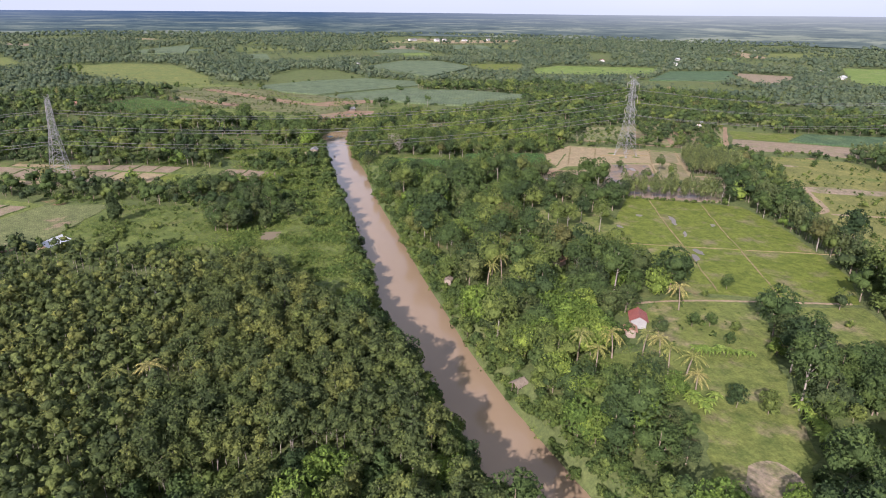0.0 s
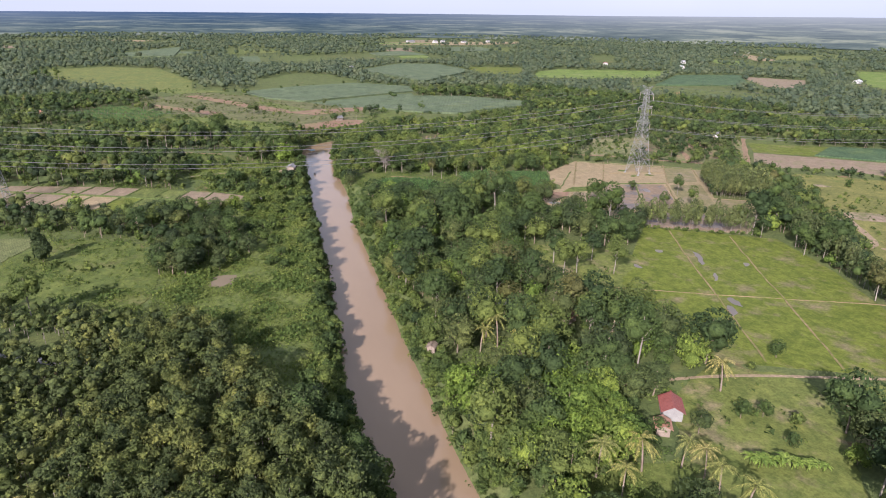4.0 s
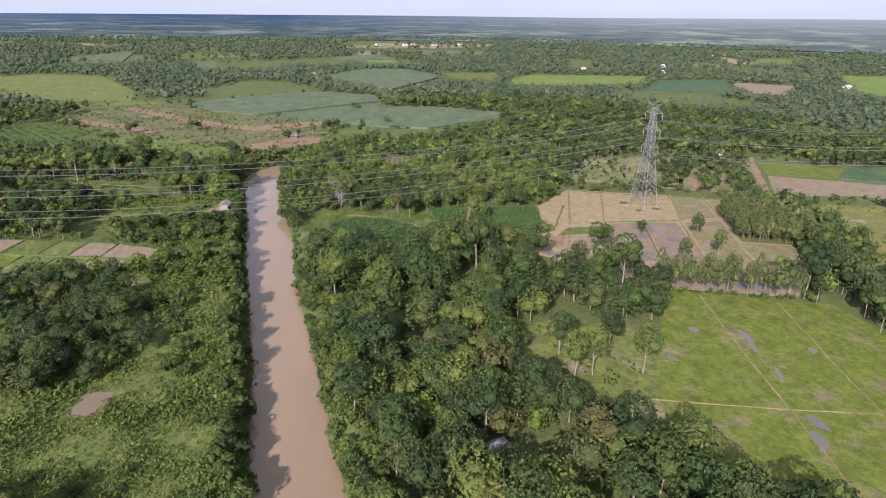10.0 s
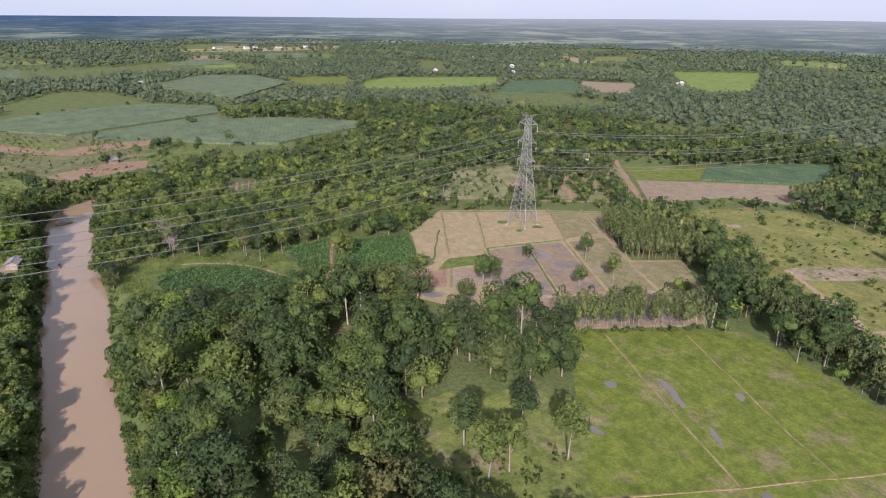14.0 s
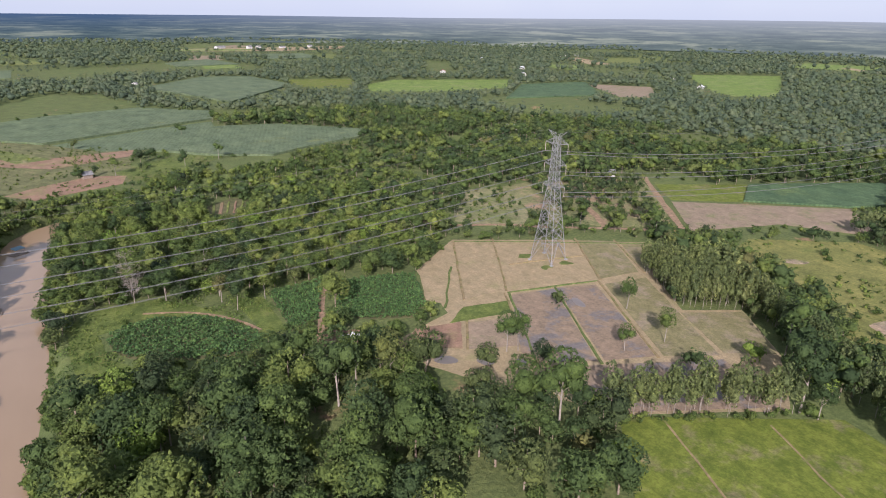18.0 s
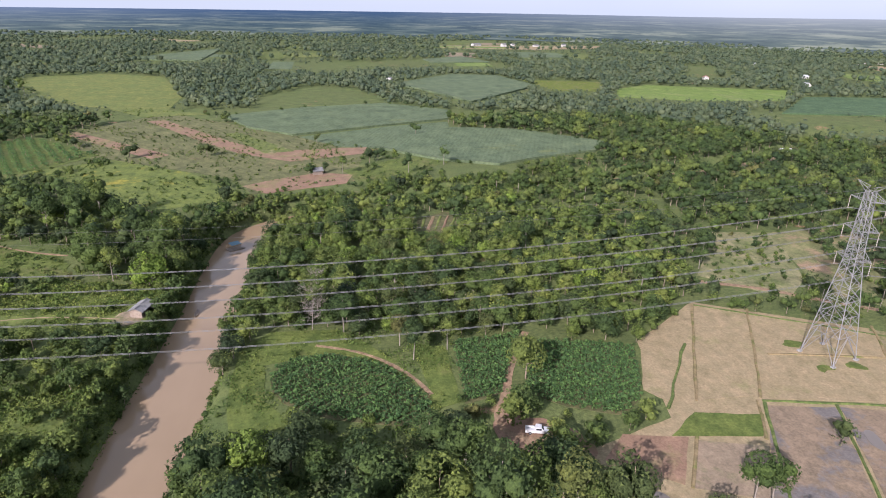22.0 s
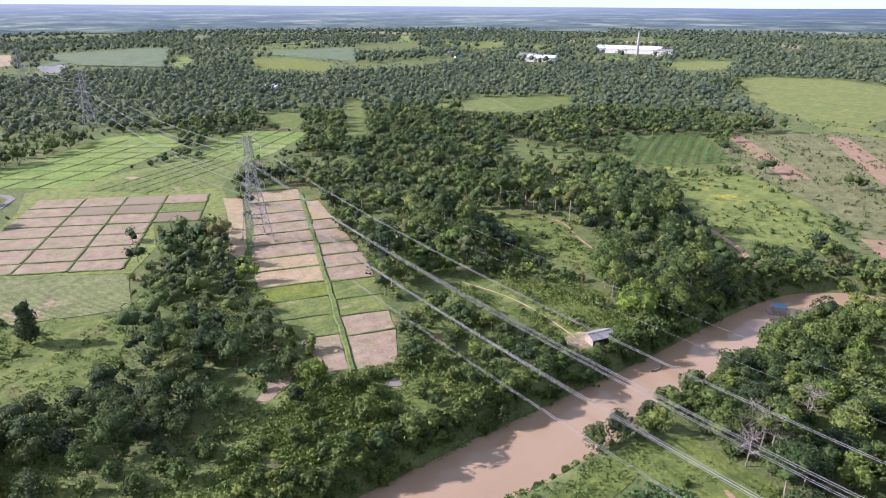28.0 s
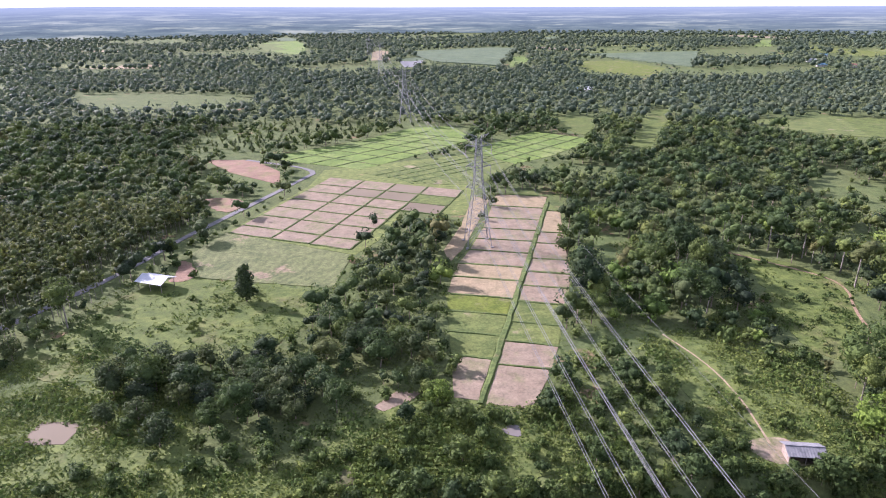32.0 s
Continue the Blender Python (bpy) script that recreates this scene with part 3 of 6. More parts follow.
# dry paddies round the pylon
DRY = "bare dry paddy plot with low bunds"
plots = field("paddy_base", [(168, 343), (196, 364), (262, 324), (236, 300), (222, 277), (238, 268), (222, 246), (200, 230), (168, 247), (150, 270), (140, 287), (138, 302), (160, 310)], STUBBLE,
              "grassy ground between dry paddy plots", 0.02)
for p, m in (([(168, 341), (179, 340), (163, 315), (159, 321)], STUBBLE), ([(196, 361), (209, 357), (184, 315), (170, 315)], STUBBLE), ([(211, 355), (237, 341), (227, 327), (201, 333)], STUBBLE),
             ([(198, 331), (226, 325), (214, 308), (187, 313)], STUBBLE), ([(238, 340), (250, 332), (234, 305), (217, 307)], MOSSY), ([(251, 330), (260, 323), (245, 302), (236, 304)], MOSSY),
             ([(166, 311), (181, 308), (176, 301), (157, 304)], GRASS), ([(161, 302), (175, 298), (166, 284), (153, 289)], SOIL_PINK), ([(147, 306), (160, 303), (152, 290), (140, 299)], SOIL_RED),
             ([(184, 311), (199, 308), (178, 268), (166, 274), (164, 281)], WET_SOIL), ([(200, 308), (213, 304), (193, 262), (180, 267)], WET_SOIL), ([(216, 303), (232, 300), (208, 254), (195, 261)], MOSSY),
             ([(220, 276), (237, 267), (222, 247), (210, 254)], MOSSY), ([(164, 272), (207, 252), (199, 232), (168, 248)], WET_SOIL)):
    field("paddy_plot", p, m, DRY if m is not GRASS else "grassy paddy plot", 0.09)
for a, b in (((169, 315), (195, 362)), ((184.6, 314), (210, 357)), ((184, 313), (216, 306)), ((199, 332), (228, 326)), ((217, 306), (239, 342)), ((235, 303), (251, 333)), ((216, 306), (193, 261)),
             ((200, 309), (178, 266)), ((184, 312), (163, 272)), ((162, 303), (153, 289)), ((176, 300), (183, 313)), ((195, 362), (262, 322)), ((180, 340), (161, 313))):
    bund(plots, a, b, 0.3, 0.3, DARK_BUND if rng.random() < 0.7 else EARTH_BUND)
for p in ([(143, 290), (148, 288), (147, 284), (142, 287)], [(153, 285), (157, 283), (154, 279), (151, 282)], [(161, 279), (163, 278), (161, 274), (158, 276)], [(198, 300), (201, 299), (198, 292), (196, 294)]):
    field("puddle", p, PUDDLE, "shallow puddle on bare wet soil", 0.13, soft=2)
for px, py in ((208.5, 323), (217, 323.5), (209, 336)):
    field("grass_island", [(px + 2.6 * math.cos(k), py + 2.0 * math.sin(k)) for k in np.arange(0, 6.2, 0.8)], GRASS, "tuft of grass at a pylon foot", 0.14, soft=1)
track("red_track", [(196, 392), (203, 379), (222, 372), (242, 356), (268, 340), (284, 327)], 1.2, EARTH, "reddish earth track between trees")
track("red_path", [(274, 372), (268, 360), (260, 346)], 1.6, EARTH, "eroded red earth path")
track("red_road", [(345, 402), (315, 365), (285, 327)], 1.5, EARTH, "red earth farm road")
field("orchard_slope", [(209, 383), (241, 424), (264, 420), (244, 376), (228, 362)], field_material("dry orchard grass", (0.150, 0.150, 0.070), (0.205, 0.190, 0.105), (0.105, 0.125, 0.045), (0.46, 0.60)), "dry grassy slope with young trees", grown=True)
field("orchard", [(262, 420), (300, 425), (338, 398), (318, 368), (284, 332), (268, 342), (244, 362), (246, 376)], field_material("orchard ground", (0.115, 0.130, 0.050), (0.175, 0.165, 0.080), (0.235, 0.165, 0.105), (0.52, 0.62)), "orchard of small round trees on dry ground", grown=True)
field("pink_field", [(317, 360), (382, 311), (360, 288), (345, 290), (330, 313), (300, 322), (288, 326)], SOIL_PINK, "freshly ploughed pinkish field")
field("green_field", [(336, 387), (380, 363), (347, 343), (319, 362)], PADDY, "bright green crop field")
field("dark_crop_field", [(380, 362), (450, 328), (406, 303), (384, 312), (348, 343)], CANE_DARK, "dark green crop field in rows", high=0.8)

# crops by the river
CASSAVA = {"crop_patch_by_pool": [(17, 294), (10, 303), (12, 318), (20, 322), (28, 318), (32, 308), (34, 298), (28, 292)],
           "cassava_plot_by_river": rounded([(73, 342), (82, 347), (92, 345), (102, 338), (109, 325), (109, 313), (99, 316), (84, 321), (75, 329)], 1),
           "cassava_plot_by_path": [(119, 348), (138, 352), (126, 324), (117, 321)],
           "cassava_plot_by_paddy": [(141, 347), (166, 341), (157, 318), (150, 312), (139, 317), (131, 324)]}
for name, p in list(CASSAVA.items())[1:]:
    field("cassava_plot", p, UNDER_CROP, "plot of dark green cassava in rows", 0.05)
field("grassy_strip", [(65, 352), (72, 361), (90, 360), (98, 350), (104, 341), (100, 341), (88, 348), (72, 344), (73, 329), (80, 318), (67, 317), (65, 330)], GRASS, "rough grass strip beside the cassava", grown=True)
field("grassy_gap", [(108, 350), (117, 347), (116, 322), (109, 320), (110, 330)], GRASS, "bright grassy gap between crops", grown=True)
track("farm_path", [(84, 352), (96, 347), (106, 336), (110, 326)], 0.45, EARTH, "worn earth path round the cassava plot")
track("farm_path", [(140, 352), (132, 338), (127, 324), (121, 312), (128, 306)], 1.0, EARTH, "worn earth path between cassava plots")
terraces = field("terraced_plot", [(122, 439), (124, 453), (137, 462), (144, 455), (133, 434)], UNDER_CROP, "small terraced vegetable plot in the wood", 0.06)
for k in range(5):
    bund(terraces, (124 + 2.6 * k, 440 - 0.6 * k), (128 + 3.2 * k, 456 - 0.2 * k), 0.5, 0.4, SOIL_RED if k % 2 else BUND)
field("yard", [(122, 318), (133, 314), (141, 304), (136, 296), (128, 301), (120, 309)], SOIL_RED, "bare red soil yard under trees", soft=1)

# fields beyond the river bend
field("sugar_cane_field", [(12, 719), (69, 760), (139, 784), (190, 743), (184, 700), (136, 676), (66, 639), (34, 669)], CANE, "grey-green sugar cane field", high=1.3)
field("sugar_cane_field", [(121, 591), (139, 626), (176, 660), (224, 651), (274, 598), (253, 576), (210, 559), (183, 544), (152, 559)], CANE, "grey-green sugar cane field", high=1.3)
field("pasture", [(70, 635), (135, 673), (180, 690), (177, 666), (138, 626), (120, 596), (96, 601)], CANE, "young sugar cane in a low strip", 0.05)
field("fallow_field", [(-84, 656), (-44, 718), (-23, 730), (68, 640), (112, 597), (101, 520), (54, 497), (43, 526), (-5, 560), (-39, 578)], FALLOW, "fallow field of grass and bare strips", 0.04)
field("red_strip", [(-40, 702), (-29, 706), (27, 624), (53, 591), (113, 599), (110, 581), (68, 563), (38, 586), (7, 629)], SOIL_RED, "strip of bare red soil", 0.08)
field("red_strip", [(-82, 655), (-74, 660), (0, 585), (-8, 575)], SOIL_RED, "strip of bare red soil", 0.08)
field("pale_crop_strip", [(20, 652), (32, 650), (70, 590), (52, 586)], PADDY_DULL, "pale green crop strip", 0.08)
field("red_field", [(48, 512), (62, 524), (85, 536), (101, 530), (97, 513), (60, 498)], SOIL_RED, "bare pinkish red field", 0.09)
field("bright_crop", [(96, 540), (135, 571), (155, 557), (139, 536), (104, 516)], GRASS, "green pasture by the bend")
field("yellow_crop", [(-60, 552), (-27, 574), (20, 540), (52, 492), (12, 474), (-30, 510)], field_material("flowering weeds", (0.080, 0.110, 0.030), (0.125, 0.150, 0.036), (0.225, 0.205, 0.035), (0.57, 0.68), big=0.06), "fallow land with yellow flowering weeds", 0.07)
field("far_pasture", [(-233, 953), (-230, 1006), (-166, 1042), (-95, 1010), (-41, 835), (-37, 755), (-3, 732), (-47, 720), (-79, 758), (-116, 786), (-170, 847)], YELLOW, "wide yellow-green pasture", 0.07)
field("oil_palm_field", [(-124, 590), (-91, 642), (-38, 587), (-67, 532)], GRASS, "rows of young oil palms on grass", grown=True)
field("weedy_clearing", [(-66, 424), (-50, 440), (-34, 444), (-12, 430), (2, 422), (6, 405), (-15, 408), (-42, 420)], GRASS, "weedy clearing below the plantation", grown=True, soft=1)
track("earth_path", [(-68, 420), (-50, 434), (-35, 444), (-15, 431), (0, 426)], 0.4, EARTH, "earth path round the clearing")
track("hut_path", [(-14, 374), (3, 378), (18, 377), (31, 374)], 0.22, SANDY, "pale footpath to the river hut")
track("earth_path", [(3, 482), (25, 469), (38, 456)], 1.1, EARTH, "earth path down to the river")
field("hut_yard", [(29, 369), (29.5, 377), (34, 382), (38, 380), (37, 370)], CLEARING, "bare trodden soil round the hut", 0.08, soft=1)

# paddies west of the river
U, W = np.array((-0.938, 0.347)), np.array((0.347, 0.938))
P0 = np.array((6.0, 325.0))


def strip_at(u, w):
    return P0 + U * u + W * w


field("hut_clearing", [(-14, 370), (20, 366), (36, 366), (39, 374), (39, 390), (15, 394), (-10, 386)], SCRUB, "weedy clearing round the river hut", 0.03, grown=True, soft=1)
def mid_w(u):
    return -2.6 + 0.04 * u


def right_w(u):
    return float(np.interp(u, [0, 14, 35, 66, 137], [8, 12, 13, 15, 9]))


def left_w(u):
    return float(np.interp(u, [-4, 15, 40, 52, 75, 90, 118, 150], [-9, -13, -19, -21.5, -22, -20, -19, -20]))


base = field("paddy_base", [strip_at(-4, 8), strip_at(-4, -9), strip_at(15, -13), strip_at(50, -21.5), strip_at(75, -22), strip_at(118, -19), strip_at(158, -20), strip_at(166, -4), strip_at(137, 9), strip_at(66, 15), strip_at(14, 12)], PADDY_DULL, "grassy ground between paddy plots", 0.02)
RIGHT = [-4, 13, 24.5, 35.5, 48.5, 60, 71, 83, 98, 110, 137]
kinds = [SOIL_PINK, SOIL_PINK, PADDY_DULL, PADDY_DULL, SOIL_PINK, SOIL_PINK, SOIL_PINK, SOIL_PINK, SOIL_PINK, STUBBLE]
for u0, u1, m in zip(RIGHT, RIGHT[1:], kinds):
    field("paddy_plot", [strip_at(u0 + 0.4, mid_w(u0) + 1.0), strip_at(u1 - 0.4, mid_w(u1) + 1.0), strip_at(u1 - 0.4, right_w(u1)), strip_at(u0 + 0.4, right_w(u0))], m, "small paddy plot with low bunds", 0.09)
    bund(base, strip_at(u1, mid_w(u1) + 0.8), strip_at(u1, right_w(u1) + 0.3), 0.4, 0.4, DARK_BUND)
LEFT = [-3, 15, 27, 39, 50, 63, 74, 87, 99, 111, 124, 140, 158]
kinds = [SOIL_PINK, PADDY_DULL, PADDY_DULL, PADDY, STUBBLE, STUBBLE, SOIL_PINK, SOIL_PINK, SOIL_PINK, SOIL_PINK, SOIL_PINK, STUBBLE]
for u0, u1, m in zip(LEFT, LEFT[1:], kinds):
    field("paddy_plot", [strip_at(u0 + 0.4, mid_w(u0) - 1.0), strip_at(u1 - 0.4, mid_w(u1) - 1.0), strip_at(u1 - 0.4, left_w(u1)), strip_at(u0 + 0.4, left_w(u0))], m, "small paddy plot with low bunds", 0.09)
    bund(base, strip_at(u1, mid_w(u1) - 0.8), strip_at(u1, left_w(u1) - 0.5), 0.4, 0.4, DARK_BUND)
for u0, u1 in zip(range(-4, 150, 22), range(18, 172, 22)):
    bund(base, strip_at(u0, mid_w(u0)), strip_at(u1, mid_w(u1)), 0.65, 0.5, DARK_BUND)
field("stubble_strip", [(-72, 327), (-84, 334), (-141, 356), (-148, 350), (-110, 338), (-84, 327)], STUBBLE, "strip of dry stubble", 0.09)
field("small_plot", [(1, 303), (2, 309), (5, 306), (8, 300), (6, 298)], SOIL_PINK, "small bare plot among trees", 0.09)
field("bare_soil", [(24, 291), (25, 295), (30, 294), (30, 290)], UNDER_CROP, "patch of bare brownish soil", 0.09, soft=2)
field("ploughed_field", [(-95, 239), (-117, 248), (-85, 295), (-58, 289), (-73, 247)], PLOUGH, "ploughed field with green furrows", 0.09)
big = field("paddy_base", [(-117, 248), (-178, 276), (-210, 283), (-232, 365), (-204, 384), (-165, 356), (-150, 352), (-122, 341), (-132, 316), (-104, 309), (-85, 296)], BUND, "grassy ground between paddy plots", 0.02)
# a slanted grid of plots
GA, GB = np.array((-0.86, 0.42)), np.array((0.50, 0.86))
G0 = np.array((-117.0, 248.0))
edges_a = [0, 10, 24, 37, 50, 63, 76, 90]
edges_b = [0.5, 20, 37, 54, 72, 92]
for i in range(len(edges_a) - 1):
    for j in range(len(edges_b) - 1):
        c = [G0 + GA * (a + 0.5 * s) + GB * (b + 0.5 * q) for a, b, s, q in ((edges_a[i], edges_b[j], 1, 1), (edges_a[i + 1], edges_b[j], -1, 1), (edges_a[i + 1], edges_b[j + 1], -1, -1), (edges_a[i], edges_b[j + 1], 1, -1))]
        mid = np.mean(c, 0)
        if j * 13 > 34 + 9 * i or not inside([(-117, 247), (-181, 274), (-190, 300), (-160, 345), (-120, 340), (-132, 316), (-104, 309), (-85, 296)], mid[0], mid[1]):
            continue
        m = POND if (i, j) in ((5, 1), (5, 2), (6, 2), (4, 3)) else PADDY_DULL if j > 2 and i < 6 else SOIL_PINK
        field("paddy_plot", c, m, "paddy plot flooded with water" if m is POND else "small paddy plot with low bunds", 0.09)
        bund(big, c[0] - GA * 0.5, c[3] - GA * 0.5, 0.4, 0.4, DARK_BUND)
        bund(big, c[3] + GB * 0.5, c[2] + GB * 0.5, 0.4, 0.4, DARK_BUND)
dull = field("sparse_rice_field", [(-199, 303), (-231, 364), (-204, 384), (-166, 356), (-172, 332)], PADDY_DULL, "dull green rice plots in a grid", 0.07)
for k in range(1, 9):
    a, b = np.array((-199, 303)) * (1 - k / 9) + np.array((-231, 364)) * k / 9, np.array((-174, 320)) * (1 - k / 9) + np.array((-175, 372)) * k / 9
    bund(dull, a, b, 0.5, 0.4, DARK_BUND)
for k in range(1, 5):
    a, b = np.array((-199, 303)) * (1 - k / 5) + np.array((-172, 332)) * k / 5, np.array((-231, 364)) * (1 - k / 5) + np.array((-204, 384)) * k / 5
    bund(dull, a, b, 0.5, 0.4, DARK_BUND)
green = field("rice_field", [(-245, 247), (-283, 303), (-322, 342), (-323, 369), (-274, 375), (-233, 332), (-207, 302)], PADDY_FAR, "bright green rice field with bunds", 0.07)
for a, b in (((-257, 265), (-215, 312)), ((-275, 292), (-236, 336)), ((-292, 312), (-256, 356)), ((-226, 275), (-290, 358)), ((-308, 328), (-274, 374)), ((-236, 262), (-306, 350)), ((-217, 288), (-262, 350)), ((-266, 279), (-226, 325)), ((-284, 303), (-246, 346)), ((-300, 321), (-265, 366))):
    bund(green, a, b, 0.6, 0.4, DARK_BUND)
green = field("rice_field", [(-242, 365), (-291, 420), (-258, 450), (-218, 408), (-204, 384)], PADDY_FAR, "bright green rice field with bunds", 0.07)
for a, b in (((-256, 381), (-216, 402)), ((-270, 397), (-232, 422)), ((-224, 374), (-274, 436)), ((-282, 410), (-246, 438)), ((-249, 373), (-211, 393)), ((-263, 389), (-224, 412)), ((-232, 368), (-282, 430)), ((-214, 380), (-266, 444))):
    bund(green, a, b, 0.6, 0.4, DARK_BUND)
field("rough_meadow", [(-28, 208), (-37, 218), (-62, 224), (-76, 240), (-72, 247), (-58, 287), (-40, 284), (-23, 274), (-17, 256), (-14, 225)], GRASS, "rough green meadow with bushes", grown=True, soft=1)
field("scrub_ground", [(-16, 257), (-13, 226), (5, 194), (22, 187), (28, 178), (31, 200), (33, 250), (35, 300), (35, 330), (24, 338), (12, 326), (4, 309), (10, 293), (24, 285), (22, 263)], SCRUB, "overgrown scrubland of weeds and grass", 0.02, grown=True, soft=1)
field("pond", [(0, 229), (4, 228), (7.5, 228.5), (8, 232), (8.5, 236.5), (5, 237.5), (1.5, 237), (0.8, 233)], POND, "small pale muddy pond", 0.09)
field("pond", [(18, 322), (16, 327), (22, 327)], PUDDLE, "small dark pool among weeds", 0.09, soft=2)
track("concrete_road", [(-30, 190), (-62, 209), (-83, 221), (-110, 231), (-135, 244), (-190, 271), (-211, 281), (-242, 239)], 1.2, ROAD, "grey concrete village road", clear=4.5)
field("red_earthwork", [(-247, 215), (-241, 243), (-211, 260), (-185, 262), (-212, 236)], SOIL_RED, "bare red earth building ground")
field("red_earthwork", [(-168, 227), (-164, 247), (-151, 250), (-140, 243)], SOIL_RED, "bare red earth building ground", soft=1)
field("red_yard", [(-70, 238), (-78, 238), (-92, 237), (-84, 243), (-72, 245)], SOIL_RED, "bare red soil beside the white shed", 0.1, soft=1)

# the far plain
for name, mat, high, p in (
        ("rice_field", PADDY, 0, [(330, 992), (431, 969), (379, 878), (334, 889)]), ("sugar_cane_field", CANE, 1.5, [(159, 934), (251, 1049), (308, 1036), (325, 923), (286, 873), (222, 793), (184, 900)]),
        ("rice_field", PADDY_FAR, 0, [(415, 901), (470, 940), (631, 883), (552, 802), (451, 801), (383, 833)]), ("dark_crop_field", CANE_DARK, 1.0, [(593, 823), (693, 814), (603, 694), (487, 716)]),
        ("pink_field", SOIL_PINK, 0, [(680, 800), (734, 739), (652, 656), (615, 678)]), ("rice_field", PADDY_FAR, 0, [(942, 850), (1076, 776), (795, 602), (747, 628), (766, 673)]),
        ("stubble_field", YELLOW, 0, [(1097, 1207), (1207, 1191), (1099, 1060), (1015, 1095)]), ("rice_field", PADDY_FAR, 0, [(862, 1103), (916, 1062), (834, 978), (824, 1022)]),
        ("stubble_field", STUBBLE, 0, [(300, 1720), (790, 1810), (720, 1690), (540, 1610), (350, 1640)]), ("sugar_cane_field", CANE, 1.5, [(249, 1301), (329, 1371), (354, 1253), (254, 1229)]),
        ("sugar_cane_field", CANE, 1.5, [(433, 1507), (550, 1495), (538, 1366), (434, 1357)]), ("stubble_field", YELLOW, 0, [(-49, 1443), (117, 1421), (106, 1355), (29, 1324)]),
        ("sugar_cane_field", CANE, 1.5, [(-206, 1257), (-147, 1411), (-100, 1510), (-94, 1233)]), ("sugar_cane_field", CANE, 1.5, [(-1053, 402), (-1117, 570), (-1086, 619), (-755, 507), (-840, 431)]),
        ("rice_field", PADDY_FAR, 0, [(-911, 567), (-894, 594), (-770, 542), (-736, 514)]), ("rice_field", PADDY, 0, [(-804, 629), (-794, 696), (-669, 703), (-583, 647), (-659, 597)]),
        ("flooded_field", PUDDLE, 0, [(-873, 380), (-878, 417), (-776, 397), (-774, 378)]), ("stubble_field", STUBBLE, 0, [(-1124, 353), (-1107, 380), (-909, 368), (-899, 339)]),
        ("rice_field", PADDY_FAR, 0, [(-1529, 187), (-1399, 212), (-1089, 232), (-1074, 204), (-1200, 150), (-1450, 120)]), ("sugar_cane_field", CANE, 1.5, [(-915, 678), (-914, 884), (-673, 741), (-709, 730)]),
        ("grass_field", GRASS, 0, [(-323, 438), (-343, 459), (-326, 486), (-273, 448)]), ("grass_field", GRASS, 0, [(-355, 533), (-362, 556), (-230, 477), (-230, 458)]),
        ("stubble_field", PADDY_DULL, 0, [(-298, 577), (-302, 653), (-228, 619), (-253, 591)]), ("grass_field", GRASS, 0, [(-302, 653), (-262, 718), (-232, 699), (-228, 619)]),
        ("rice_field", PADDY, 0, [(-1029, 1149), (-792, 1151), (-753, 1062), (-890, 1081)]), ("stubble_field", YELLOW, 0, [(-399, 1048), (-392, 1139), (-347, 1170), (-293, 1044), (-323, 995)]),
        ("stubble_field", STUBBLE, 0, [(1500, 1500), (1720, 1560), (1640, 1380), (1480, 1400)]), ("rice_field", PADDY_FAR, 0, [(1300, 900), (1450, 960), (1500, 820), (1320, 780)])):
    field(name, p, mat, "flat farm field out on the far plain", 0.08, high)

# narrow strips of farmland between the far woods
for i in range(40):
    r, h = rng.uniform(980, 1780), radians(rng.uniform(-112, 66))
    c = np.array((75 + r * math.sin(h), 190 + r * math.cos(h)))
    l, w, t = rng.uniform(40, 120), rng.uniform(12, 36), rng.uniform(0, 3.1)
    u, q = np.array((math.cos(t), math.sin(t))), np.array((-math.sin(t), math.cos(t)))
    m = (PADDY_FAR, YELLOW, CANE, STUBBLE, GRASS, PADDY_DULL, SOIL_PINK)[i % 7]
    field("farm_strip", [c - u * l - q * w, c + u * l - q * w * 0.7, c + u * l * 0.9 + q * w, c - u * l + q * w], m, "narrow farm field out among the far woods", 0.08)

# ---------------------------------------------------------------- plants
PHI = (1 + 5 ** 0.5) / 2
ICO_V = np.array([(s * a, t * b * 1.0, 0) for s, t, a, b in ((-1, 1, 1, PHI), (1, 1, 1, PHI), (-1, -1, 1, PHI), (1, -1, 1, PHI))]
                 + [(0, s * 1.0, t * PHI) for s, t in ((-1, 1), (1, 1), (-1, -1), (1, -1))] + [(s * PHI, 0, t * 1.0) for s, t in ((1, -1), (1, 1), (-1, -1), (-1, 1))]) / math.hypot(1, PHI)
ICO_T = np.array([(0, 11, 5), (0, 5, 1), (0, 1, 7), (0, 7, 10), (0, 10, 11), (1, 5, 9), (5, 11, 4), (11, 10, 2), (10, 7, 6), (7, 1, 8),
                  (3, 9, 4), (3, 4, 2), (3, 2, 6), (3, 6, 8), (3, 8, 9), (4, 9, 5), (2, 4, 11), (6, 2, 10), (8, 6, 7), (9, 8, 1)])


def join(parts):
    """One pair of arrays out of many (corners, triangles)."""
    v, t, n = [], [], 0
    for a, b in parts:
        v.append(a)
        t.append(b + n)
        n += len(a)
    return np.concatenate(v), np.concatenate(t)


